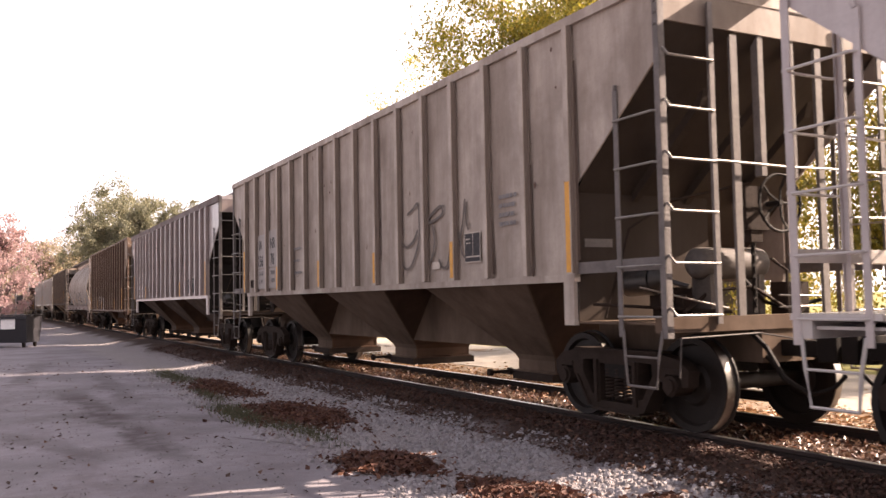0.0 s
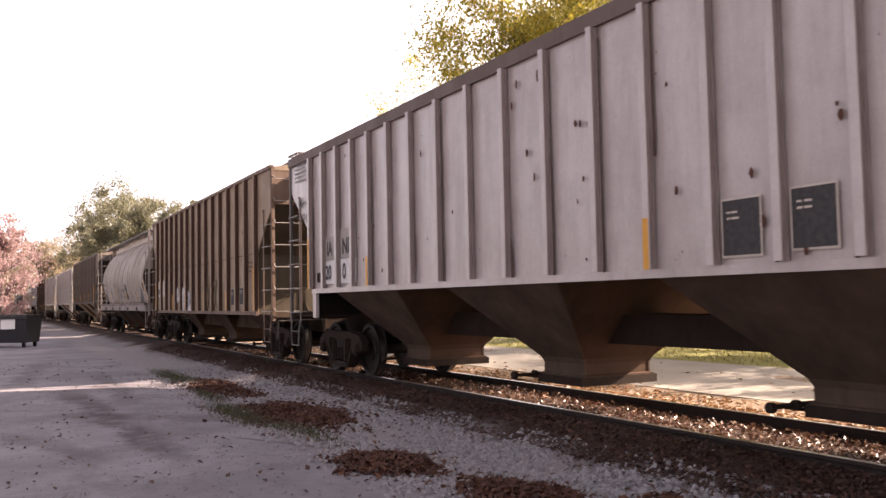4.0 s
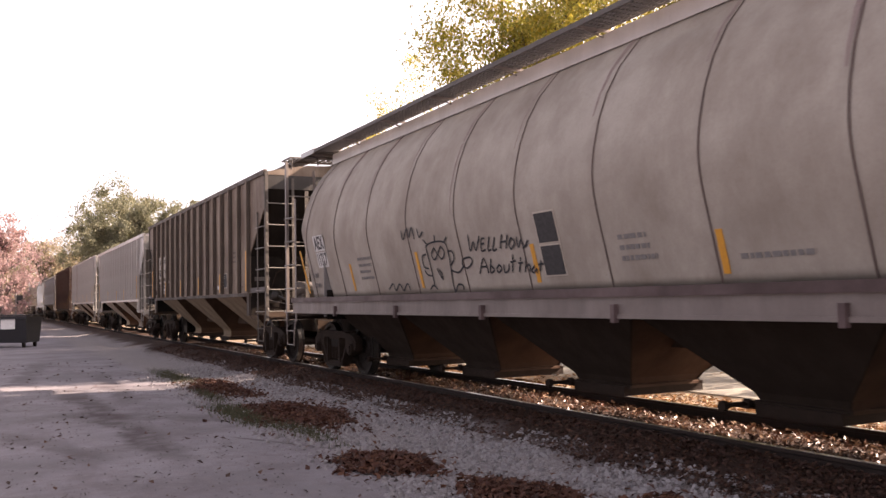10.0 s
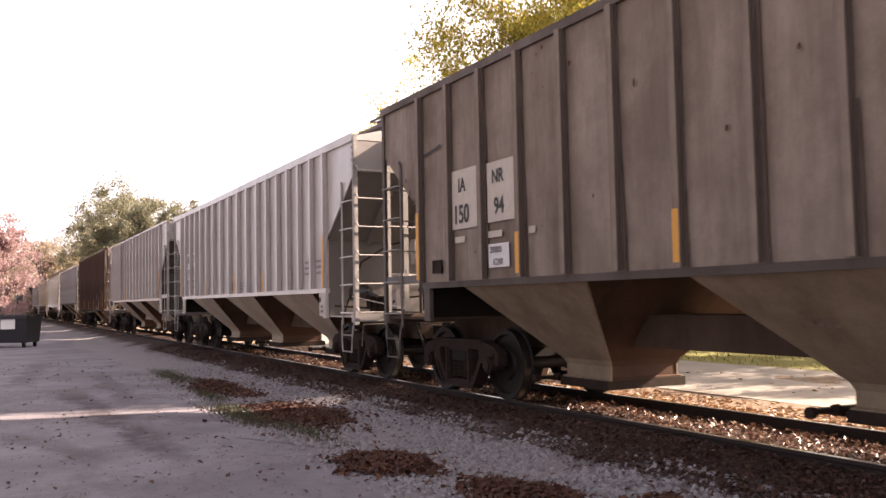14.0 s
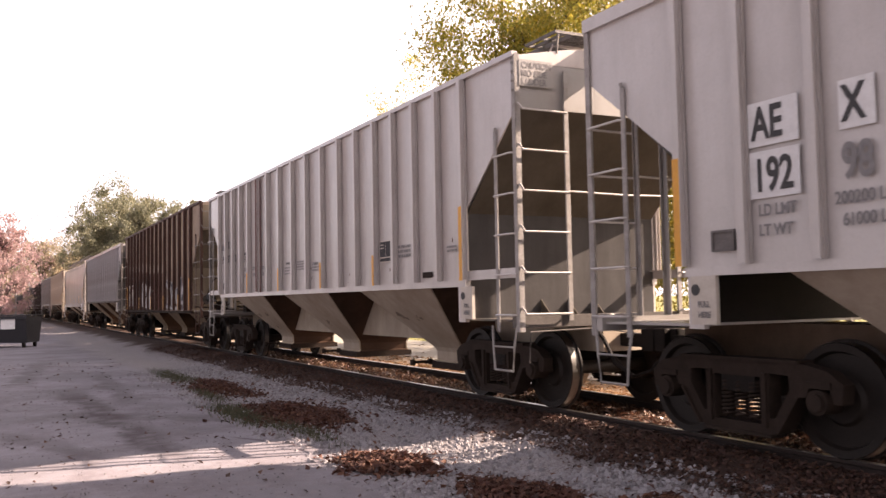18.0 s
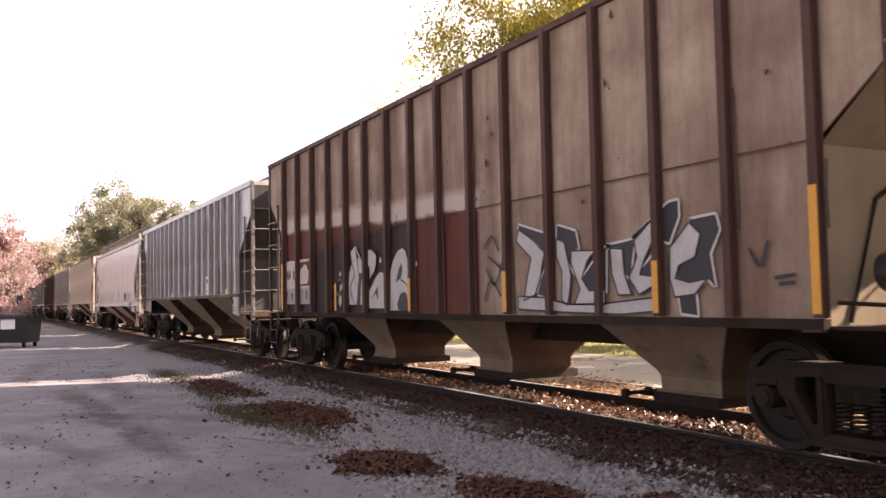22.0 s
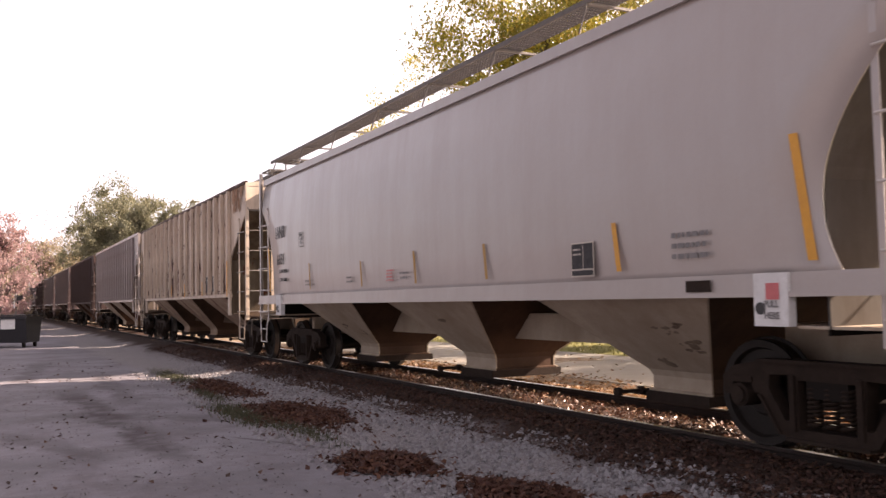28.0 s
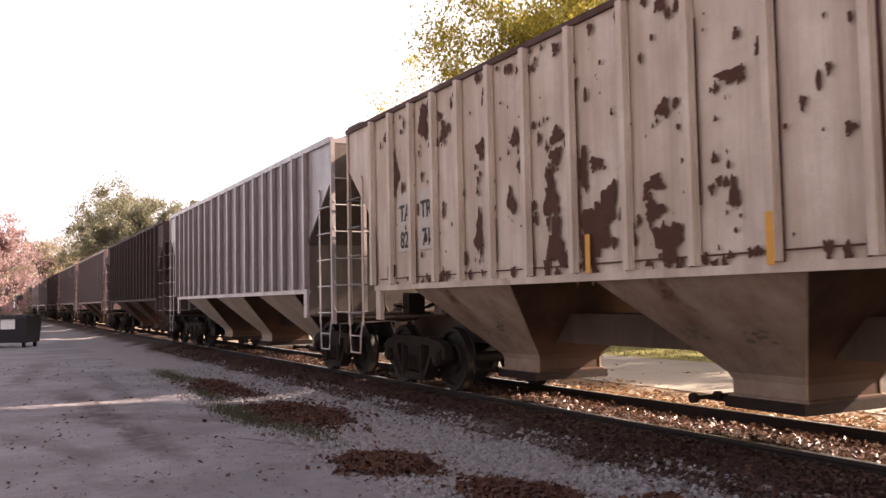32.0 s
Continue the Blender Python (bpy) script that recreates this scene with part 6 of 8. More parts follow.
    drawn(c, L, "spray_doodle", RUST_STAIN, "thin brown spray doodle", SIDE - 0.004, 0.018, ([(11.69, 1.63), (11.54, 1.64), (11.51, 1.54), (11.38, 1.52), (11.24, 1.61), (11.19, 1.69), (11.29, 1.77), (11.41, 1.74)],
        [(11.51, 1.66), (11.47, 1.51), (11.33, 1.49), (11.25, 1.52)],
        [(11.68, 1.33), (11.57, 1.43), (11.46, 1.39)],))
    part("spray_tag", lambda bm: [stroke(bm, [(L / 2 - a, z) for a, z in pts], 0.03) for pts in (
        [(6.25, 1.35), (6.1, 1.6), (5.85, 1.4)], [(6.2, 1.75), (6.0, 1.55), (5.8, 1.85)], [(6.25, 2.0), (6.05, 2.15), (5.9, 1.95)], [(6.15, 1.9), (5.8, 1.72)],
        [(1.95, 1.75), (1.85, 1.6), (1.75, 1.8)], [(1.7, 1.5), (1.5, 1.52)], [(1.66, 1.45), (1.5, 1.46)])], SPRAY_BLACK, c, "thin black spray tag", None, pose(0, SIDE - 0.004, 0), False, "stuff")
    rib_grime_shade(c, L, 35, GRIME_SHADE, 0.6, 1.2)
    flecks(c, L, 9, 60, (1.4, 14.3), (2.3, 4.3), 0.03)
    # 9: blue grey with brown blotches
    L = length(9)
    # the sill's dark paint stands for the shadow under the side
    c = enter(9, ribbed_hopper("hopper_car", "blue-grey covered hopper with brown rust blotches", L, suit(STEEL_BLUE, bay=BAY_MID, under=BAY_DARK, keel=(0.35, 0.78), post=POST_GREY, full_panel=True, end=END_SLATE, rail=CHROME, eave=4.28, chord=0.12, kink=True, cut=1.34, shift=0.04, sill_mat=SOOT_TRIM, smears=90), moved(graded_ribs(L, 1.34), 0.04)))
    white_marks(c, L, ("AE", "192", "X"), 14.55, 0.22, 0.75)
    lettering("45", 0.36, c, L / 2 - 13.86, 2.49, SIDE - 0.006, GREYTEXT, squeeze=0.75)
    for a0, a1, z0, z1 in ((14.57, 14.22, 2.77, 3.03), (14.57, 14.22, 2.47, 2.74), (13.85, 13.58, 2.77, 3.03)):
        flat("mark_patch", c, L / 2 - a0, L / 2 - a1, z0, z1, SIDE + 0.002, WHITE)
    for a in (14.3, 12.12, 9.85, 7.05, 4.68, 2.35):
        flat("reflector", c, L / 2 - a - 0.26, L / 2 - a + 0.24, 1.63, 1.75, SIDE - 0.002, YELLOW_PALE, "bleached yellow reflective strip")
    placards(c, L, ((14.35, 1.80),), size=0.26)
    flat("paper_notice", c, L / 2 - 4.90, L / 2 - 4.42, 1.76, 2.16, SIDE, WHITE, "white paper notice with a dark blot")
    part("notice_blot", lambda bm: disc(bm, L / 2 - 4.68, 2.02, SIDE - 0.010, SIDE - 0.004, 0.07, 9), BLACK, c)
    part("rust_blotch", lambda bm: blotches(bm, L, 9), BLOTCH, c, "brown rust blotches", None, pose(0, SIDE + 0.001, 0), False, "stuff")
    rib_grime_shade(c, L, 37, GRIME_SHADE, 0.5)
    bars(c, L / 2 - 14.5, L / 2 - 14.05, 2.12, 2, SIDE, gap=0.09, h=0.045)
    bars(c, L / 2 - 13.8, L / 2 - 13.3, 2.16, 2, SIDE, gap=0.13, h=0.045)
    flecks(c, L, 22, 60, (1.5, 14.8), (1.8, 4.1), 0.035)
    # 10: smooth bowed white
    L = length(10)
    prof = [(1.50, 1.56), (1.9, 1.60), (2.4, 1.61), (3.0, 1.60), (3.5, 1.57), (3.9, 1.52), (4.06, 1.49)]
    P = suit(SMOOTH, bay=BAY_GREY, under=BAY_GREY, keel=(0.35, 0.80), end=SMOOTH_END, seam=SMOOTH, sill=(1.37, 1.54), sill_in=0.0, head=(4.06, 3.45), head_mat=SMOOTH_END, eave=4.08, post_over=0.25, board_half=1.30, board_rise=0.33, roof_half=1.48, peak=0.16, rail=CLEAN, step=CLEAN, mesh_fine=True, bracket_mat=GRATE, brace_mat=SMOOTH_END, smears=100, truck_lead=1.60)
    arc = lambda z: 0.15 if z > 3.45 else 0.15 + 0.97 * math.sin(math.pi * min(1.0, (3.45 - z) / 2.85)) ** 0.85
    c = enter(10, round_hopper("hopper_car", "smooth warm white covered hopper with bowed sides", L, P, prof, arc, []))
    y = -1.625
    lettering("IANR", 0.36, c, L / 2 - 14.96, 2.74, y, BLACK, squeeze=0.78, weight=0.008)
    lettering("6651", 0.32, c, L / 2 - 14.86, 2.18, y, BLACK, squeeze=0.82, weight=0.004)
    part("plate_box", lambda bm: [box(bm, *q) for q in ((0, 0.27, -0.003, 0, 0, 0.01), (0, 0.27, -0.003, 0, 0.28, 0.29), (0, 0.01, -0.003, 0, 0.01, 0.28), (0.26, 0.27, -0.003, 0, 0.01, 0.28))], BLACK, c, "thin black stencilled square", None, pose(L / 2 - 13.37, y, 2.47))
    lettering("PLATE", 0.065, c, L / 2 - 13.35, 2.68, y, BLACK)
    lettering("C", 0.16, c, L / 2 - 13.29, 2.53, y, BLACK)
    lettering("LD LMT 222500", 0.10, c, L / 2 - 14.72, 2.0, y, BLACK)
    lettering("LT WT 63500", 0.10, c, L / 2 - 14.68, 1.82, y, BLACK)
    for a, h, w in ((15.35, 0.95, 0.04), (12.7, 0.5, 0.022), (10.1, 0.42, 0.026), (8.05, 0.47, 0.03), (6.03, 0.44, 0.028), (3.47, 0.48, 0.034), (1.20, 0.98, 0.042)):
        flat("reflector", c, L / 2 - a - w, L / 2 - a + w, 1.62, 1.62 + h, y, YELLOW if w > 0.033 else YELLOW_DULL, "yellow reflective strip" if w > 0.033 else "dulled amber reflective strip", 0, -0.14)
    split_placard(c, L, 4.06, 1.67, 0.36, 0.26, y)
    bars(c, L / 2 - 2.72, L / 2 - 2.25, 1.70, 3, y, GREYTEXT, 0.045, 0.095)
    for a in (8.6, 10.8, 13.0):
        bars(c, L / 2 - a, L / 2 - a + 0.3, 1.70, 2, y, gap=0.07, h=0.03)
    bars(c, L / 2 - 9.1, L / 2 - 8.82, 1.68, 4, y, PINK, 0.022, 0.05)
    pull_plates(c, L, out=0.045, hole=1.26, half=0.17)
    flat("tag_paper", c, L / 2 - 1.64, L / 2 - 1.51, 1.33, 1.46, -1.649, PINK, "faded pink paper tag")
    flat("sill_plate", c, L / 2 - 2.55, L / 2 - 2.25, 1.40, 1.50, -1.63, FRAME_STEEL, "small dark plate on the sill")
    # 11: flaking cream over rust
    L = length(11)
    c = enter(11, ribbed_hopper("hopper_car", "flaking cream covered hopper with heavy rust patches", L, suit(RUSTY, chord_mat=BROWN_RIB, chord=0.055, rib=RUSTY, bay=BAY_RUSTY, under=BAY_UMBER, keel=(0.35, 0.78), end=RUSTY_END, smears=110, truck_lead=1.60, end_top=RUSTY, trim=RUSTY, rail=CHROME, wheel=True, eave=4.32, shift=-0.20), moved(graded_ribs(L), -0.20)))
    strips(c, L, (1.62,), 1.55, 0.92)
    strips(c, L, (4.62, 7.1), 1.60, 0.42)
    flecks(c, L, 21, 170, (1.5, 14.6), (1.8, 4.2), 0.055)
    strips(c, L, (9.4,), 1.62, 0.4)
    for a0, a1 in ((14.15, 13.62), (13.42, 12.85)):
        flat("mark_patch", c, L / 2 - a0, L / 2 - a1, 2.10, 2.98, SIDE + 0.002, WHITE_DUSTY, "scuffed white number patch")
    for txt, a, z in (("TA", 14.08, 2.56), ("82", 14.06, 2.16), ("TR", 13.36, 2.56), ("71", 13.32, 2.16)):
        lettering(txt, 0.34, c, L / 2 - a, z, SIDE - 0.008)
    placards(c, L, ((4.15, 1.72), (3.38, 1.72)), size=0.36)
    bars(c, L / 2 - 2.78, L / 2 - 2.36, 1.86, 4, SIDE, TAN_PATCH, 0.045, 0.10)
    part("rust_patch", lambda bm: blotches(bm, L, 11), RUST_DARK, c, "bare dark rust where paint has flaked", None, pose(0, SIDE + 0.001, 0), False, "stuff")
    rib_grime_shade(c, L, 36, RUST_DARK, 0.7)
    flat("weld_line", c, -L / 2 + 1.4, L / 2 - 1.4, 1.705, 1.722, SIDE + 0.0015, RUST_DARK, "dark weld line low on the side")
    def corner_rust(bm):
        rnd = random.Random(3)
        for i in range(34):
            a, z, r = rnd.uniform(0.15, 1.25), 4.22 - 0.55 * rnd.random() ** 1.6, rnd.uniform(0.03, 0.10)
            fill(bm, [(L / 2 - a + r * rnd.uniform(0.6, 1.2) * math.cos(k * 0.524), z + 1.8 * r * rnd.uniform(0.6, 1.2) * math.sin(k * 0.524)) for k in range(12)], -0.00005 * i)
    part("rust_patch", corner_rust, RUST_STAIN, c, "orange-brown rust at the top corner", None, pose(0, SIDE + 0.001, 0), False, "stuff")
    # 12 and on
    L = length(12)
    c12 = enter(12, ribbed_hopper("hopper_car", "streaked grey covered hopper", L, suit(GREY12, rib=GREY12_RIB, bay=BAY_GREY, end=SOOT_RIB, rail=CLEAN), graded_ribs(L)))
    x = -213.3
    c13 = ribbed_hopper("hopper_car", "dark brown covered hopper", 15.9, suit(DARK13, bay=BAY_DARK, end=DARK13, near=False), even_ribs(15.9, 16))
    TRAIN.append((c13, x - 7.95))
    c14 = ribbed_hopper("hopper_car", "plum brown covered hopper", 16.0, suit(PLUM14, bay=BAY_DARK, end=PLUM14, near=False), graded_ribs(16.0))
    TRAIN.append((c14, x - 17.3 - 8.0))
    for i, src in enumerate((c14, c13, c14, c12, c14, c13, c14)):
        TRAIN.append((copy_thing(src, pose(0, 0, 0)), x - 17.35 * (i + 2) - 8.0))


BROWNTEXT = plain("brown lettering", (0.09, 0.045, 0.03), 0.8, 0, 0.4, 20, bumps=0)
WHITE_DUSTY = plain("dusty white patch paint", (0.56, 0.50, 0.43), 0.7, 0, 0.4, 6, dark=(0.34, 0.28, 0.22), bumps=0)
TAN_PATCH = plain("tan patch paint", (0.33, 0.25, 0.175), 0.7, 0, 0.4, 6, bumps=0)
GRIME_SHADE = plain("dark rib grime and shade", (0.085, 0.058, 0.046), 0.9, 0, 0.6, 5, dark=(0.16, 0.12, 0.10), bumps=0, gloss=0.1)
RUN_STAIN = plain("faded plum rust run", (0.25, 0.185, 0.175), 0.8, 0, 0.7, 5, dark=(0.36, 0.30, 0.275), bumps=0, gloss=0.2)
RUST_STAIN = plain("orange brown rust stain", (0.26, 0.115, 0.06), 0.9, 0, 0.7, 8, dark=(0.42, 0.30, 0.21))
RUST_STRIPE = plain("red brown rust stain", (0.13, 0.035, 0.025), 0.8, 0, 0.5, 5)
BLOTCH = plain("maroon rust blotch", (0.165, 0.078, 0.070), 0.85, 0, 0.6, 9, dark=(0.28, 0.20, 0.175))
RUST_DARK = plain("dark bare rust", (0.095, 0.033, 0.018), 0.85, 0, 0.5, 6)


def white_marks(c, L, words, a, up=0.0, apart=0.85):
    for txt, da, z in zip(words, (0, 0, apart, apart - 0.02), (2.62 - up * 0.2, 2.20 + up * 0.4, 2.62 - up * 0.2, 2.20 + up * 0.55)):
        lettering(txt, 0.37 if up == 0 else 0.29, c, L / 2 - a + da, z + up, SIDE - 0.008, BLACK if txt != "98" else GREYTEXT, squeeze=0.72)
    placards(c, L, ((3.65, 1.72),), size=0.32)
    bars(c, L / 2 - 2.6, L / 2 - 2.2, 1.9, 3, SIDE)
    bars(c, L / 2 - 1.95, L / 2 - 1.6, 1.9, 3, SIDE)
    for d in (6.0, 7.6, 8.4):
        bars(c, L / 2 - d, L / 2 - d + 0.3, 1.72, 3, SIDE, gap=0.07, h=0.03)
    pull_plates(c, L)


def pull_plates(c, L, at=1.60, out=0.0, hole=1.42, half=0.15):
    """White plates with a pull hole at both ends of the near side."""
    for s in (-1, 1):
        x = s * (L / 2 - (at if s > 0 else 1.60))
        part("pull_plate", lambda bm: box(bm, x - half, x + half, -1.60 - out, -1.56, 1.12, 1.54), WHITE_DUSTY if not out else WHITE, c, "white plate with a pull hole")
        part("pull_hole", lambda bm: disc(bm, x - half * 0.6, hole, -1.606 - out, -1.59 - out, 0.05, 14), BLACK, c, "dark round hole")
        lettering("PULL", 0.075, c, x - 0.06, 1.27, -1.608 - out, GREYTEXT)
        lettering("HERE", 0.075, c, x - 0.06, 1.18, -1.608 - out, GREYTEXT)


def brown_marks(c, L, lower, shift, yellow):
    for a0, a1 in (((14.36, 13.60), (13.40, 12.70)) if lower is TAN_PATCH else ((14.52, 13.80), (13.60, 12.91))):
        flat("mark_patch", c, L / 2 - a0, L / 2 - a1, 1.66, 2.22, SIDE + 0.002, WHITE_DUSTY)
        flat("mark_patch", c, L / 2 - a0, L / 2 - a1, 1.34 if lower is GREYPATCH else 1.22, 1.66, SIDE + 0.002, lower)
    d = 0.0 if lower is TAN_PATCH else 0.21
    lettering("IAN", 0.25, c, L / 2 - 14.26 - d, 1.77 + d * 0.38, SIDE - 0.006, squeeze=0.82)
    lettering("R", 0.25, c, L / 2 - 13.78 - d, 1.76 + d * 0.38, SIDE - 0.006, squeeze=0.82)
    lettering("7", 0.24, c, L / 2 - 14.22 - d, 1.42, SIDE - 0.006, BROWNTEXT)
    lettering("0", 0.24, c, L / 2 - 13.88 - d, 1.42, SIDE - 0.006, BROWNTEXT)
    if lower is GREYPATCH:
        flat("rust_frame", c, L / 2 - 13.54, L / 2 - 12.96, 1.70, 2.17, SIDE - 0.003, RUST_DARK, "rusted square where a notice hung")
        part("torn_notice", lambda bm: fill(bm, [(L / 2 - a - 0.2, z) for a, z in ((13.31, 1.73), (13.30, 1.98), (13.26, 2.04), (13.14, 2.06), (13.08, 2.12), (12.92, 2.10), (12.86, 2.02), (12.80, 2.00), (12.80, 1.86), (12.86, 1.74))]), WHITE_DUSTY, c, "torn cream paper notice", None, pose(0, SIDE - 0.008, 0))
        lettering("7", 0.24, c, L / 2 - 13.46, 1.44, SIDE - 0.006, GREYTEXT)
        lettering("0", 0.24, c, L / 2 - 13.18, 1.44, SIDE - 0.006, BLACK)
    if lower is TAN_PATCH:
        bars(c, L / 2 - 2.1, L / 2 - 1.5, 2.12, 3, SIDE, BROWNTEXT, 0.03, 0.10)
    for a, h in yellow:
        strips(c, L, (a,), 1.22, h)
    # welded seam half way up each panel
    for i, x in enumerate(moved(even_ribs(L, 16, 1.22), shift)[:-1]):
        z = 2.52
        flat("sheet_seam", c, x + 0.07, x + 0.80, z, z + 0.018, SIDE - 0.001, BROWN_RIB)


# the lower skin of the cylinder car leans in towards its sill
TANK_LEAN = pose(0, -1.37, 1.5, 13.87) @ pose(0, 0, -1.5)


def leaned(o):
    o.matrix_basis = TANK_LEAN @ o.matrix_basis
    return o


def drawn(c, L, name, mat, label, y, width, shapes, base=None):
    """Spray paint on the near side: lines of a width, or filled shapes where the width is 0."""
    on = lambda pts: [(L / 2 - a, z) for a, z in pts]
    at = (base or pose(0, 0, 0)) @ pose(0, y, 0)
    if width:
        part(name, lambda bm: [stroke(bm, on(pts), width, -0.0003 * i) for i, pts in enumerate(shapes)], mat, c, label, None, at, False, "stuff")
    else:
        for i, pts in enumerate(shapes):
            part(name, lambda bm: fill(bm, on(pts), -0.0003 * i), mat, c, label, None, at)


def wild_letters(c, L, dark, silver):
    """Angular interlocked letters: black blocks and silver strokes with a thin pale outline."""
    on = lambda pts: [(L / 2 - a, z) for a, z in pts]
    if dark:
        part("graffiti_outline", lambda bm: [stroke(bm, on(pts + pts[:1]), 0.05, sharp=True) for pts in dark], SPRAY_WHITE, c, "pale graffiti outline", None, pose(0, SIDE - 0.002, 0), False, "stuff")
    drawn(c, L, "graffiti_block", SPRAY_BLACK, "black graffiti block", SIDE - 0.005, 0.0, dark)
    drawn(c, L, "graffiti", SPRAY_SILVER, "silver graffiti letter", SIDE - 0.008, 0.0, silver)
    part("graffiti_line", lambda bm: [stroke(bm, on(pts + pts[:1]), 0.018, sharp=True) for pts in silver], SPRAY_BLACK, c, "thin dark graffiti lines", None, pose(0, SIDE - 0.011, 0))


def flecks(c, L, seed, n, span, heights, size):
    """Small rust flecks, longer than wide, as one scatter on the near side."""
    rnd = random.Random(seed)

    def make(bm):
        for i in range(n):
            a, z, r = rnd.uniform(*span), rnd.uniform(*heights), size * rnd.uniform(0.2, 1.0) ** 1.5
            tall = rnd.uniform(0.8, 2.6)
            if a < 1.45 and z < 2.6 + (1.45 - a) * 0.85:
                continue
            fill(bm, [(L / 2 - a + r * rnd.uniform(0.6, 1.2) * math.cos(k * 0.785), z + tall * r * rnd.uniform(0.6, 1.2) * math.sin(k * 0.785)) for k in range(8)], -0.00005 * i)
    part("rust_fleck", make, RUST_DARK, c, "scattered small rust flecks", None, pose(0, SIDE + 0.001, 0), False, "stuff")


def rib_grime_shade(c, L, seed, mat, share, foot=1.62, top=4.2):
    """Lines of rust and grime along the ribs, which also paint in the ribs' shade."""
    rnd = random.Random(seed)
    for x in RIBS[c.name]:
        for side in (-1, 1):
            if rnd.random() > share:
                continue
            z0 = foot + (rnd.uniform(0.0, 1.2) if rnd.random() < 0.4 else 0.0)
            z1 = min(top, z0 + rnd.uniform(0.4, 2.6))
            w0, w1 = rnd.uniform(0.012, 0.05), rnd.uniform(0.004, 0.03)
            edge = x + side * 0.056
            part("grime_shade_line", lambda bm: loft(bm, [[(min(edge, edge + side * w), -0.003, z), (max(edge, edge + side * w), -0.003, z), (max(edge, edge + side * w), 0.0, z), (min(edge, edge + side * w), 0.0, z)] for w, z in ((w0, z0), ((w0 + w1) * rnd.uniform(0.3, 0.7), (z0 + z1) / 2), (w1, z1))]), mat, c, "", None, pose(0, SIDE + 0.001, 0))


def blotches(bm, L, which):
    """Ragged patches in the panels."""
    rnd = random.Random(which)

    def blob(x, z, r, tall):
        n, pts = 24, []
        p1, p2 = rnd.uniform(0, 6.28), rnd.uniform(0, 6.28)
        for i in range(n):
            t = 2 * math.pi * i / n
            k = r * (0.85 + 0.22 * math.sin(3 * t + p1) + 0.14 * math.sin(7 * t + p2)) * rnd.uniform(0.85, 1.12)
            pts.append((x + k * math.cos(t), z + k * tall * math.sin(t)))
        fill(bm, pts, -0.00002 * len(bm.verts) / n)
    if which == 11:
        for a, z, r, tall in ((9.96, 3.15, 0.15, 0.7), (9.99, 2.93, 0.14, 0.8), (10.1, 2.48, 0.16, 1.8), (10.03, 1.96, 0.18, 1.6), (9.5, 2.72, 0.10, 2.5), (9.28, 2.75, 0.12, 0.6), (9.08, 2.33, 0.15, 1.5), (9.36, 2.0, 0.29, 1.15),
                              (9.2, 2.2, 0.16, 1.2), (8.4, 2.43, 0.15, 0.6), (8.42, 2.17, 0.17, 0.65), (8.25, 1.87, 0.22, 1.0), (7.42, 3.22, 0.18, 0.4), (7.43, 2.22, 0.07, 2.3), (13.25, 3.9, 0.16, 1.8), (12.63, 3.68, 0.09, 1.8),
                              (11.63, 3.27, 0.12, 1.2), (10.8, 3.27, 0.13, 0.9), (11.7, 2.2, 0.085, 4.2), (6.3, 2.57, 0.06, 0.8), (14.25, 3.3, 0.12, 3.0), (8.25, 3.1, 0.10, 1.0), (10.95, 2.55, 0.07, 2.5), (5.2, 2.45, 0.16, 0.7)):
            blob(L / 2 - a, z, r, tall)
            for i in range(3):
                blob(L / 2 - a + rnd.uniform(-1.4, 1.4) * r, z - rnd.uniform(0.3, 1.5) * r * tall, r * rnd.uniform(0.12, 0.3), rnd.uniform(1.0, 2.4))
        for i in range(150):
            a = rnd.uniform(2.0, 14.8)
            thick = 1.0 if a > 7 else 0.5
            if rnd.random() < thick:
                blob(L / 2 - a, rnd.uniform(1.7, 4.2), 0.012 + 0.045 * rnd.random() ** 2, rnd.uniform(0.9, 2.2))
        for i in range(70):
            blob(L / 2 - rnd.uniform(1.8, 14.8), rnd.uniform(1.63, 1.72), rnd.uniform(0.015, 0.07), rnd.uniform(0.5, 1.8))
        for i in range(36):
            blob(L / 2 - rnd.uniform(4, 14.8), rnd.uniform(3.9, 4.22), rnd.uniform(0.03, 0.09), rnd.uniform(1.0, 2.2))
    else:
        # clusters: along, up, half widths, how many flakes, largest flake
        for a, z, ra, rz, n, big in ((3.80, 3.92, 0.38, 0.12, 26, 0.10), (3.72, 3.80, 0.16, 0.20, 16, 0.11), (3.95, 3.25, 0.20, 0.14, 18, 0.10), (4.62, 3.55, 0.28, 0.26, 22, 0.045), (3.85, 2.62, 0.20, 0.17, 18, 0.09),
                                     (3.65, 2.06, 0.30, 0.20, 30, 0.12), (3.05, 1.93, 0.20, 0.08, 12, 0.06), (2.50, 1.92, 0.25, 0.12, 20, 0.08), (3.20, 3.73, 0.20, 0.12, 14, 0.05), (2.55, 3.30, 0.16, 0.2, 12, 0.035), (2.55, 3.97, 0.2, 0.06, 10, 0.04)):
            for i in range(n):
                blob(L / 2 - a + 1.15 * ra * rnd.uniform(-1, 1), z + 1.25 * rz * rnd.gauss(0, 0.55), 0.014 + 1.45 * big * rnd.random() ** 1.6, rnd.uniform(0.8, 2.4))
        for i in range(40):
            blob(L / 2 - rnd.uniform(2.3, 4.9), rnd.uniform(1.8, 4.0), 0.010 + 0.014 * rnd.random(), rnd.uniform(1.5, 7.0))


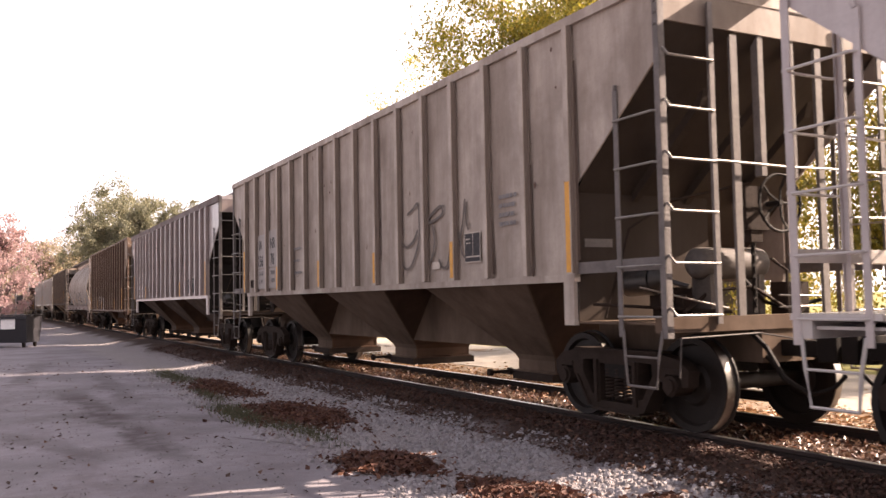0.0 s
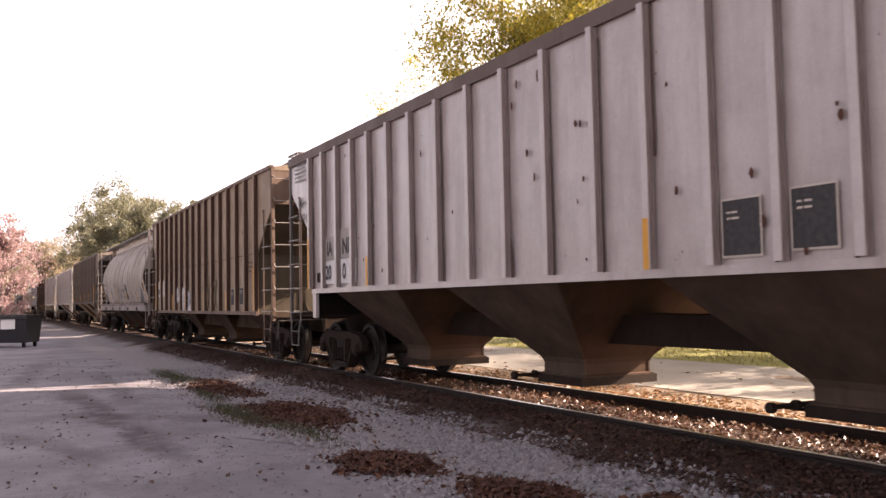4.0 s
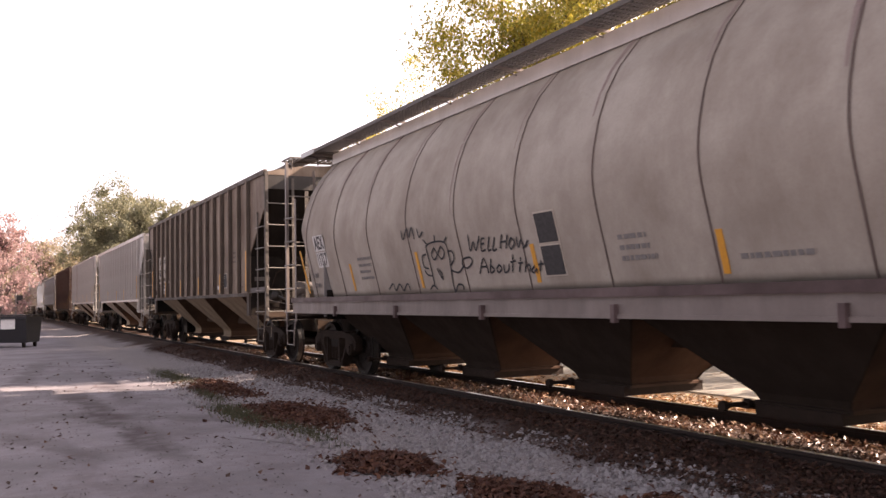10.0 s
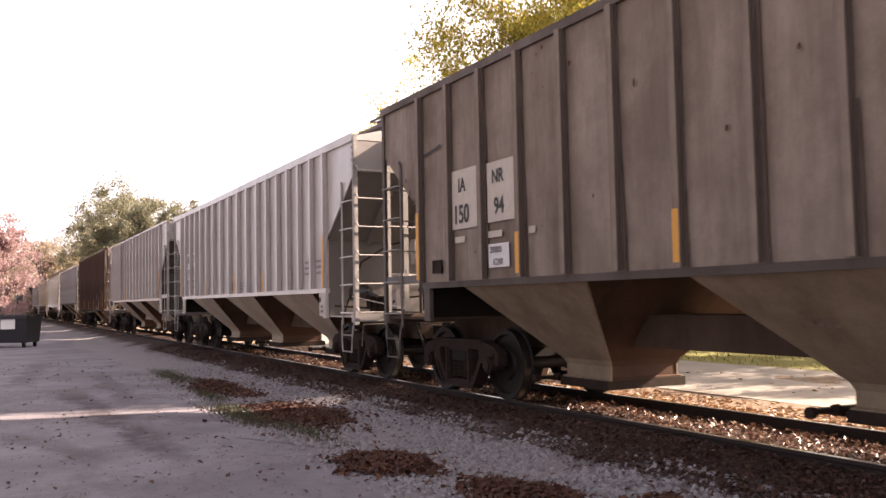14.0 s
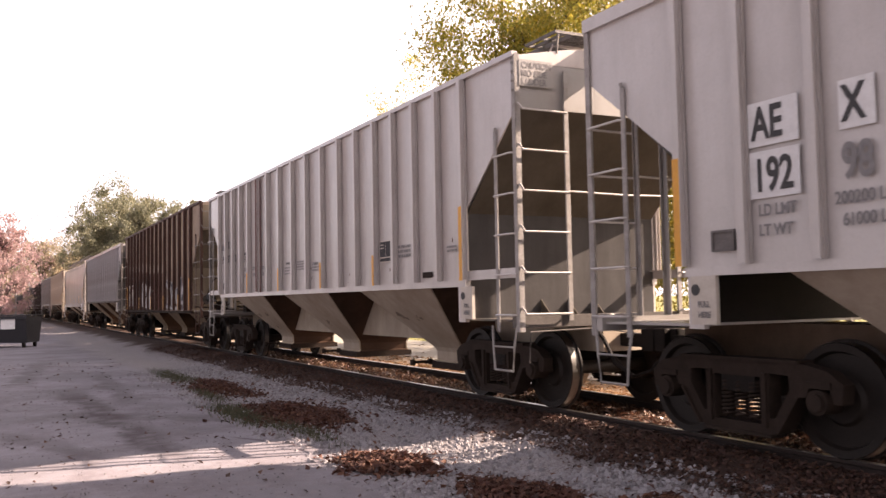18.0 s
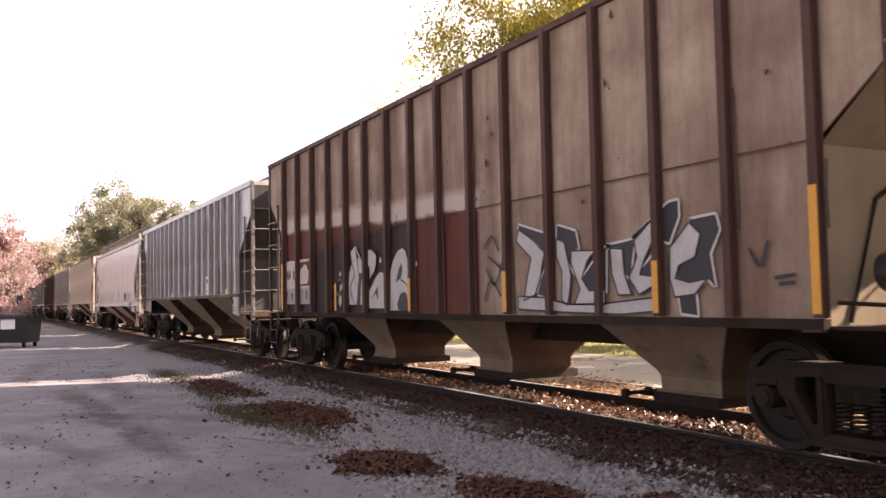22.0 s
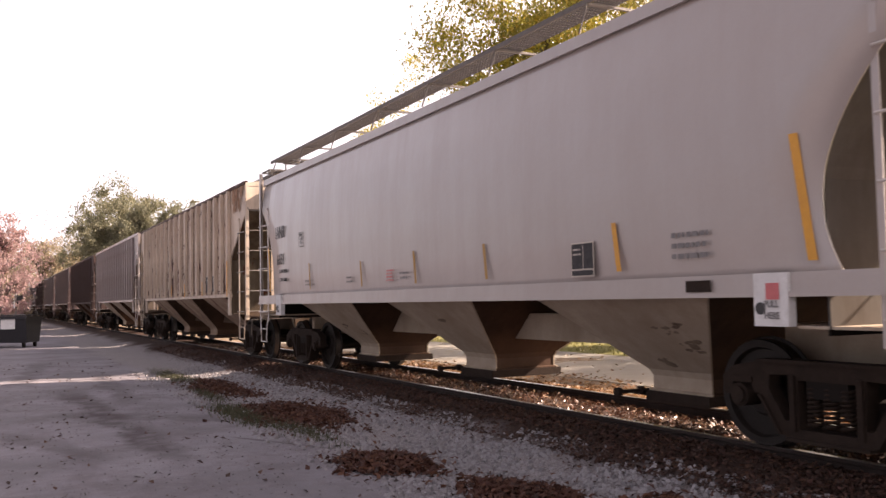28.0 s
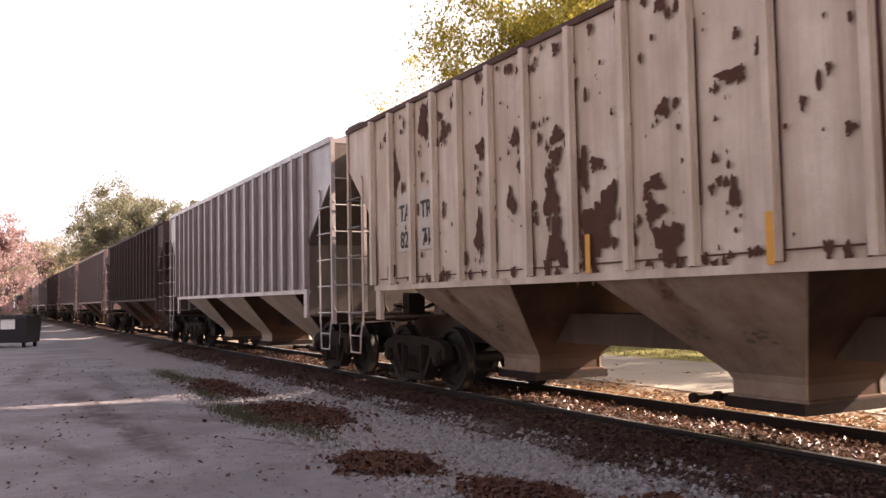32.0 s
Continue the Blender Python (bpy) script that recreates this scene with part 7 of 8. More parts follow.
# ---- ground and track ----
def ground_z(x, y):
    """Height of the earth: a low ballast crown under the track and flat lots beside it."""
    d = abs(y)
    if d < 0.72:
        return -0.135
    crown = -0.08 if d < 1.15 else -0.08 - 0.22 * min(1.0, (d - 1.15) / 1.4)
    return crown


# smears on the lot: from x, y to x, y, half width, strength
SMEARS = ((-15.2, -6.3, -12.6, -3.5, 0.5, 0.55), (-19.5, -5.7, -9.0, -5.15, 0.34, 0.8), (-24.0, -4.6, -15.5, -4.9, 0.3, 0.5), (-13.5, -6.9, -10.0, -5.9, 0.25, 0.45), (-11.2, -4.4, -9.3, -3.4, 0.05, 0.8), (-30.0, -5.5, -20.0, -6.6, 0.4, 0.5))


def ground_material():
    m, t, p = material("lot gravel and ballast")
    vec = coords(t)
    xyz = t.nodes.new("ShaderNodeSeparateXYZ")
    t.links.new(vec, xyz.inputs[0])
    wob = noise_tex(t, vec, 0.55, 5, 0.6)
    y = math_node(t, "ADD", xyz.outputs["Y"], math_node(t, "MULTIPLY", math_node(t, "SUBTRACT", wob, 0.5), 1.8))
    k = lambda lo, hi: ramp(t, math_node(t, "MULTIPLY", math_node(t, "ADD", y, 20.0), 0.025), (lo + 20) * 0.025, (hi + 20) * 0.025)
    fine = noise_tex(t, vec, 55.0, 4, 0.7)
    mid = noise_tex(t, vec, 7.0, 5, 0.6)
    big = noise_tex(t, vec, 0.5, 4, 0.6)
    lot = mix(t, ramp(t, big, 0.4, 0.65), (0.278, 0.262, 0.288), (0.184, 0.173, 0.190))
    lot = mix(t, math_node(t, "MULTIPLY", ramp(t, noise_tex(t, vec, 1.5, 6, 0.7), 0.47, 0.66), 0.7), lot, (0.145, 0.122, 0.135))
    lot = mix(t, math_node(t, "MULTIPLY", ramp(t, mid, 0.5, 0.75), 0.4), lot, (0.275, 0.24, 0.24))
    lot = mix(t, math_node(t, "MULTIPLY", ramp(t, fine, 0.46, 0.66), 0.75), lot, (0.20, 0.175, 0.183))
    lot = mix(t, math_node(t, "MULTIPLY", ramp(t, noise_tex(t, vec, 90.0, 3, 0.7), 0.55, 0.75), 0.5), lot, (0.38, 0.35, 0.35))
    stone = mix(t, ramp(t, fine, 0.40, 0.62), (0.38, 0.35, 0.355), (0.15, 0.132, 0.133))
    stone = mix(t, math_node(t, "MULTIPLY", ramp(t, mid, 0.45, 0.7), 0.4), stone, (0.2, 0.17, 0.155))
    mould = mix(t, ramp(t, fine, 0.4, 0.65), (0.075, 0.044, 0.034), (0.036, 0.023, 0.019))
    farside = mix(t, ramp(t, mid, 0.42, 0.6), (0.235, 0.195, 0.15), (0.17, 0.10, 0.055))
    grass = mix(t, ramp(t, mid, 0.4, 0.62), (0.26, 0.235, 0.085), (0.18, 0.18, 0.06))
    col = mix(t, k(-3.9, -3.3), lot, stone)
    col = mix(t, k(-2.1, -1.6), col, mould)
    col = mix(t, k(1.0, 1.5), col, farside)
    col = mix(t, k(8.4, 8.9), col, grass)
    # dark smears that tyres have left on the lot
    for x0, y0, x1, y1, wide, deep in SMEARS:
        dx, dy = x1 - x0, y1 - y0
        n = math.hypot(dx, dy)
        across = math_node(t, "ADD", math_node(t, "MULTIPLY", xyz.outputs["X"], -dy / n), math_node(t, "MULTIPLY", xyz.outputs["Y"], dx / n))
        across = math_node(t, "SUBTRACT", across, (-dy * x0 + dx * y0) / n)
        across = math_node(t, "ADD", across, math_node(t, "MULTIPLY", math_node(t, "SUBTRACT", noise_tex(t, vec, 1.3, 4, 0.6), 0.5), wide * 2.2))
        along = math_node(t, "ADD", math_node(t, "MULTIPLY", xyz.outputs["X"], dx / n), math_node(t, "MULTIPLY", xyz.outputs["Y"], dy / n))
        along = math_node(t, "MULTIPLY", math_node(t, "SUBTRACT", along, (dx * x0 + dy * y0) / n), 1 / n)
        band = math_node(t, "SUBTRACT", 1.0, math_node(t, "MULTIPLY", math_node(t, "ABSOLUTE", across), 1 / wide))
        ends = math_node(t, "SUBTRACT", 1.0, math_node(t, "ABSOLUTE", math_node(t, "MULTIPLY", math_node(t, "SUBTRACT", along, 0.5), 2.0)))
        f = math_node(t, "MULTIPLY", ramp(t, band, 0.0, 0.6), ramp(t, ends, 0.0, 0.35))
        f = math_node(t, "MULTIPLY", math_node(t, "MULTIPLY", f, ramp(t, noise_tex(t, vec, 2.6, 5, 0.65), 0.25, 0.55)), deep)
        col = mix(t, f, col, (0.08, 0.064, 0.067))
    t.links.new(col, p.inputs["Base Color"])
    p.inputs["Roughness"].default_value = 0.92
    p.inputs["Specular IOR Level"].default_value = 0.2
    bump(t, p, math_node(t, "ADD", math_node(t, "MULTIPLY", fine, 0.5), mid), 0.5, 0.02)
    return m


def build_ground():
    xs = sorted(set([-2500, -1200, -600, -300, -180, -120, -80] + [-60 + i * 2.0 for i in range(15)] + [-30 + i * 0.25 for i in range(133)] + [5, 10, 20, 40, 90, 200, 600, 1500]))
    ys = sorted(set([-0.84, -0.68, 0.68, 0.84, -1500, -600, -250, -100, -50, -25, -15] + [-10 + i * 0.2 for i in range(86)] + [9, 12, 16, 22, 30, 45, 70, 120, 250, 600, 1500]))
    verts, faces = [], []
    for x in xs:
        for y in ys:
            z = ground_z(x, y)
            if -31 < x < 5 and -10 < y < 8:
                z += 0.035 * (noise.noise((x * 0.5, y * 0.5, 0.0))) + 0.012 * noise.noise((x * 2.3, y * 2.3, 5.0))
            verts.append((x, y, z))
    n = len(ys)
    for i in range(len(xs) - 1):
        for j in range(n - 1):
            faces.append((i * n + j, (i + 1) * n + j, (i + 1) * n + j + 1, i * n + j + 1))
    me = bpy.data.meshes.new("ground")
    me.from_pydata(verts, [], faces)
    me.materials.append(ground_material())
    for f in me.polygons:
        f.use_smooth = True
    tagged(new("ground", me), "pale gravel lot, grey ballast and leaf-strewn far verge", "ground", kind="structure")


RAIL_SIDE = plain("rusty rail steel", (0.028, 0.015, 0.011), 0.85, 0.0, 0.5, 8)
RAIL_TOP = plain("polished rail head", (0.5, 0.48, 0.46), 0.3, 1.0, 0.3, 6, bumps=0)
TIE = plain("weathered tie timber", (0.085, 0.065, 0.052), 0.9, 0, 0.5, 7)


def build_track():
    prof = [(-0.07, -0.17), (-0.07, -0.158), (-0.012, -0.14), (-0.009, -0.05), (-0.036, -0.035), (-0.036, -0.003), (0.036, -0.003), (0.036, -0.035), (0.009, -0.05), (0.012, -0.14), (0.07, -0.158), (0.07, -0.17)]
    for y in (-0.755, 0.755):
        r = thing("rail", lambda bm: loft(bm, [[(x, y + a, b) for a, b in prof] for x in (-900, 300)]), RAIL_SIDE, "rusty steel rail with a polished head", "rail", "railway track")
        part("rail_head", lambda bm: box(bm, -900, 300, y - 0.030, y + 0.030, -0.003, 0.0), RAIL_TOP, r, "bright polished running surface")
    rnd = random.Random(4)
    tie = None
    for i in range(150):
        m = pose(4 - i * 0.53, rnd.uniform(-0.05, 0.05), -0.245, 0, 0, rnd.uniform(-1.5, 1.5))
        if tie is None:
            def make(bm):
                box(bm, -0.11, 0.11, -1.3, 1.3, -0.07, 0.07)
                soften(bm, 0.012)
            tie = thing("railway_tie", make, TIE, "weathered timber railway tie half buried in leaves", "tie", "railway ties", m)
        else:
            copy_thing(tie, m)


STONES = per_island("ballast stones", [(0.13, 0.12, 0.125), (0.25, 0.233, 0.243), (0.30, 0.282, 0.292), (0.185, 0.167, 0.167), (0.33, 0.31, 0.32)], 0.85)
CRUMBS = per_island("lot crumbs", [(0.07, 0.062, 0.06), (0.13, 0.12, 0.122), (0.19, 0.175, 0.176), (0.10, 0.07, 0.055)], 0.85)
DRY_LEAF = per_island("dry brown leaves", [(0.06, 0.022, 0.015), (0.105, 0.038, 0.024), (0.07, 0.027, 0.019), (0.15, 0.062, 0.034), (0.038, 0.019, 0.015)], 0.75, 0.15)
DARK_LEAF = per_island("damp dark leaves", [(0.052, 0.024, 0.018), (0.088, 0.036, 0.025), (0.038, 0.020, 0.016), (0.13, 0.062, 0.038), (0.028, 0.016, 0.013)], 0.7, 0.1)
MIXED_LEAF = per_island("mixed fallen leaves", [(0.08, 0.033, 0.02), (0.15, 0.062, 0.034), (0.05, 0.023, 0.016), (0.30, 0.19, 0.12), (0.10, 0.042, 0.025)], 0.34, 0.12)
GOLD_LEAF = per_island("dry golden leaves", [(0.22, 0.10, 0.04), (0.30, 0.16, 0.065), (0.16, 0.07, 0.03), (0.36, 0.24, 0.12)], 0.5, 0.15)
LAWN = per_island("yellowing lawn", [(0.20, 0.20, 0.05), (0.28, 0.25, 0.09), (0.32, 0.27, 0.12), (0.15, 0.16, 0.045)], 0.8, 0.2)
GRASS = per_island("short grass", [(0.045, 0.058, 0.026), (0.075, 0.078, 0.038), (0.11, 0.095, 0.06), (0.04, 0.048, 0.024)], 0.8, 0.2)


def scatter(name, label, category, mat, spots, shape, seed):
    """Many small loose pieces on the ground, as one thing. spots gives (x, y, z lift) one by one."""
    rnd = random.Random(seed)
    verts, faces = [], []
    for x, y, lift in spots:
        vs, fs = shape(rnd)
        base = len(verts)
        z = ground_z(x, y) + lift + 0.035 * noise.noise((x * 0.5, y * 0.5, 0.0)) + 0.012 * noise.noise((x * 2.3, y * 2.3, 5.0))
        verts += [(x + a, y + b, z + c) for a, b, c in vs]
        faces += [tuple(base + i for i in f) for f in fs]
    me = bpy.data.meshes.new(name)
    me.from_pydata(verts, [], faces)
    me.materials.append(mat)
    return tagged(new(name, me), label, category, kind="stuff")


def stone_shape(lo, hi):
    def shape(rnd):
        r = rnd.uniform(lo, hi)
        a = rnd.uniform(0, 6.28)
        ring = [(r * rnd.uniform(0.7, 1.2) * math.cos(a + i * 1.2566), r * rnd.uniform(0.7, 1.2) * math.sin(a + i * 1.2566), -0.1 * r) for i in range(5)]
        top = [(q[0] * 0.55, q[1] * 0.55, r * rnd.uniform(0.5, 0.85)) for q in ring]
        return ring + top, [(i, (i + 1) % 5, 5 + (i + 1) % 5, 5 + i) for i in range(5)] + [(5, 6, 7, 8, 9)]
    return shape


def leaf_shape(lo, hi, stand=0.5):
    def shape(rnd):
        r = rnd.uniform(lo, hi)
        m = Euler((rnd.uniform(-stand, stand), rnd.uniform(-stand, stand), rnd.uniform(0, 6.28))).to_matrix()
        c = rnd.uniform(-0.3, 0.5) * r
        pts = [(-r, 0, 0), (-0.1 * r, -0.55 * r, c), (r, 0, 0.1 * r), (-0.1 * r, 0.55 * r, c)]
        return [tuple(m @ Vector(q)) for q in pts], [(0, 1, 2), (0, 2, 3)]
    return shape


def blade_shape(rnd):
    h, w, a = rnd.uniform(0.03, 0.09), rnd.uniform(0.004, 0.009), rnd.uniform(0, 6.28)
    c, s, b = math.cos(a), math.sin(a), rnd.uniform(0.0, 0.05)
    return [(-w * c, -w * s, 0), (w * c, w * s, 0), (b * s, -b * c, h)], [(0, 1, 2)]


def pile(rnd, cx, cy, rx, ry, n, height):
    """Places in a heap, thicker in the middle."""
    out = []
    while len(out) < n:
        u, v = rnd.gauss(0, 0.45), rnd.gauss(0, 0.45)
        q = math.hypot(u, v)
        edge = 0.78 + 0.5 * noise.noise((cx + u * 2.2, cy + v * 2.2, 1.0))
        if q < edge or (q < 1.6 and rnd.random() < 0.22):
            out.append((cx + u * rx, cy + v * ry, 0.01 + rnd.random() * height * max(0.05, 1 - q)))
    return out


def build_litter():
    rnd = random.Random(8)
    stones = []
    while len(stones) < 15000:
        x, y = -3.5 - 20 * rnd.random() ** 1.5, rnd.uniform(-4.1, -1.5)
        if rnd.random() < min(1.0, (y + 4.2) / 0.9) * (1.0 if y < -1.9 else 0.4) and 0.45 + noise.noise((x * 0.9, y * 0.9, 3.0)) > rnd.random() * 0.8:
            stones.append((x, y, 0.0))
    scatter("ballast_stones", "loose grey crushed stone beside the track", "gravel", STONES, stones, stone_shape(0.012, 0.038), 1)
    crumbs = [(-3.5 - 16 * rnd.random() ** 1.4, rnd.uniform(-7.2, -3.6), -0.001) for i in range(2600)]
    scatter("lot_pebbles", "small loose pebbles on the lot", "gravel", CRUMBS, crumbs, stone_shape(0.004, 0.014), 2)
    heaps = ((-8.35, -3.45, 0.95, 0.62, 1700, 0.07), (-6.35, -3.05, 1.1, 0.55, 2100, 0.07), (-12.7, -3.0, 2.3, 0.95, 3600, 0.05), (-17.6, -3.0, 2.9, 0.75, 2200, 0.04), (-5.2, -2.4, 0.8, 0.4, 500, 0.04))
    for cx, cy, rx, ry, n, h in heaps:
        scatter("leaf_pile", "heap of dry red-brown fallen leaves on gravel", "leaf pile", DRY_LEAF, pile(rnd, cx, cy, rx, ry, n, h), leaf_shape(0.025, 0.06, 0.8), int(cx * -10))
    strip = []
    while len(strip) < 27000:
        x, y = -3.3 - 30 * rnd.random() ** 1.5, -0.84 - 1.1 * rnd.random() ** 1.25 - (0.5 * rnd.random() if rnd.random() < 0.1 else 0.0)
        if rnd.random() < 0.25 + 0.75 * (0.5 + noise.noise((x * 0.8, y * 1.5, 7.0))):
            strip.append((x, y, rnd.uniform(0.0, 0.03)))
    scatter("trackside_leaves", "dark brown fallen leaves along the rail", "leaves", DARK_LEAF, strip, leaf_shape(0.014, 0.036, 0.7), 5)
    between = [(-3.3 - 30 * rnd.random() ** 1.5, rnd.uniform(-0.66, 0.66), rnd.uniform(0.0, 0.05)) for i in range(11000)]
    scatter("leaves_between_rails", "sunlit brown leaves between the rails", "leaves", MIXED_LEAF, between, leaf_shape(0.018, 0.045, 0.9), 6)
    beyond = []
    while len(beyond) < 9000:
        x, y = -4 - 28 * rnd.random() ** 1.3, 0.85 + (3.3 * rnd.random() ** 1.2 if rnd.random() < 0.92 else 7.0 * rnd.random())
        if 0.3 + noise.noise((x * 0.35, y * 0.6, 2.0)) * 1.3 + (0.5 if y < 3.4 else 0) > rnd.random():
            beyond.append((x, y, 0.005 + rnd.random() * 0.02))
    scatter("verge_leaves", "golden fallen leaves on the sunlit verge", "leaves", GOLD_LEAF, beyond, leaf_shape(0.03, 0.07, 0.5), 7)
    loose = [(-3.5 - 26 * rnd.random() ** 1.3, -7.2 + 3.6 * rnd.random(), 0.008) for i in range(360)]
    scatter("loose_leaves", "single dry leaves on the lot", "leaves", DARK_LEAF, loose, leaf_shape(0.02, 0.05, 0.5), 9)
    blades = []
    for cx, cy, rx, ry, n in ((-13.2, -3.7, 1.6, 0.26, 2600), (-11.0, -3.45, 1.2, 0.2, 800), (-21.0, -3.25, 2.2, 0.3, 2200), (-16.3, -3.5, 1.2, 0.15, 700)):
        blades += [(cx + rnd.gauss(0, 0.5) * rx, cy + rnd.gauss(0, 0.5) * ry, 0.0) for i in range(n)]
    scatter("grass_tufts", "short green grass at the gravel's edge", "grass", GRASS, blades, blade_shape, 10)
    lawn = []
    while len(lawn) < 9000:
        x, y = rnd.uniform(-60, -8), rnd.uniform(8.7, 20)
        lawn.append((x, y, 0.0))
    scatter("lawn", "yellow-green lawn beyond the lane", "grass", LAWN, lawn, lambda r: [[(a * 3, b * 3, c * 1.6) for a, b, c in blade_shape(r)[0]], [(0, 1, 2)]], 12)


ASPHALT = plain("pale worn lane", (0.33, 0.30, 0.255), 0.9, 0, 0.5, 1.2, dark=(0.23, 0.205, 0.17), bumps=0.3)


def build_lane():
    thing("lane", lambda bm: box(bm, -140, 60, 3.7, 8.6, -0.36, -0.285), ASPHALT, "pale worn lane strewn with leaves", "road", kind="structure")


# ---- trees ----
BARK = plain("grey brown bark", (0.12, 0.095, 0.075), 0.9, 0, 0.6, 7)
LEAF_YELLOW = per_island("yellow autumn leaves", [(0.46, 0.35, 0.05), (0.33, 0.30, 0.06), (0.23, 0.235, 0.055), (0.55, 0.44, 0.12)], 0.6, 0.55)
LEAF_SHRUB = per_island("ochre shrub leaves", [(0.30, 0.22, 0.03), (0.20, 0.17, 0.03), (0.13, 0.13, 0.025), (0.36, 0.28, 0.06)], 0.6, 0.4)
# pale and greyed: distance haze is put into the far trees' leaf colour
LEAF_GREEN = per_island("green leaves greyed for haze", [(0.15, 0.155, 0.105), (0.20, 0.20, 0.125), (0.27, 0.25, 0.17), (0.18, 0.18, 0.125)], 0.7, 0.45)
LEAF_PINK = per_island("pink autumn leaves", [(0.40, 0.25, 0.245), (0.44, 0.29, 0.29), (0.31, 0.22, 0.19), (0.47, 0.35, 0.34)], 0.7, 0.5)
LEAF_TAN = per_island("tan autumn leaves", [(0.32, 0.25, 0.17), (0.38, 0.31, 0.21), (0.24, 0.22, 0.15)], 0.7, 0.5)


def tree(name, label, x, y, h, spread, leaf, n, size, seed, base=0.25, bare=0.0, group="", z0=-0.3, clumps=60, slim=1.0):
    rnd = random.Random(seed)
    t = root(name, label, "tree", group, pose(x, y, z0))
    tips = []

    def grow(bm, p, d, r, length, level):
        pts = [p]
        for i in range(4):
            d = (d + Vector((rnd.uniform(-1, 1), rnd.uniform(-1, 1), rnd.uniform(-0.2, 0.5))) * (0.10 if level == 0 else 0.22)).normalized()
            p = p + d * length / 4
            pts.append(p)
        tube(bm, pts, r, 8 if level == 0 else 5, r * 0.45)
        if level >= 1:
            tips.append(p)
            tips.append(pts[2])
        if level < 3:
            for i in range(5 if level == 0 else 3):
                k = rnd.randint(1 if level else 2, 4)
                a = rnd.uniform(0, 6.28)
                out = Vector((math.cos(a), math.sin(a), rnd.uniform(0.15, 0.9))).normalized()
                grow(bm, pts[k], (d * 0.5 + out).normalized(), r * (0.5 if level == 0 else 0.55), (spread * 0.75 if level == 0 else length * 0.62) * rnd.uniform(0.7, 1.1), level + 1)

    def wood(bm):
        grow(bm, Vector((0, 0, -0.1)), Vector((0, 0, 1)), (h * 0.022 + 0.05) * slim, h * 0.55, 0)
    part("trunk", wood, BARK, t, "", None, None, True)
    if n:
        verts, faces = [], []
        shape = leaf_shape(size * 0.6, size * 1.2, 1.4)
        centres = []
        for i in range(clumps):
            a, u = rnd.uniform(0, 6.28), rnd.random() ** 0.5
            zz = rnd.uniform(0, 1)
            rr = spread * math.sin(math.pi * (0.12 + 0.80 * zz)) ** 0.7 * u
            centres.append((Vector((rr * math.cos(a), rr * math.sin(a), h * (base + (1 - base) * zz))), rnd.uniform(0.10, 0.24) * spread))
        for p in tips:
            if p.z > h * base * 0.8:
                centres.append((p, 0.14 * spread))
        for i in range(n):
            c, r = centres[rnd.randrange(len(centres))]
            d = Vector((rnd.gauss(0, 0.5), rnd.gauss(0, 0.5), rnd.gauss(0, 0.42))) * r
            q = c + d
            vs, fs = shape(rnd)
            b = len(verts)
            verts += [(q.x + v[0], q.y + v[1], q.z + v[2]) for v in vs]
            faces += [tuple(b + j for j in f) for f in fs]
        me = bpy.data.meshes.new("crown")
        me.from_pydata(verts, [], faces)
        me.materials.append(leaf)
        o = new("crown", me)
        o.parent = t
    return t


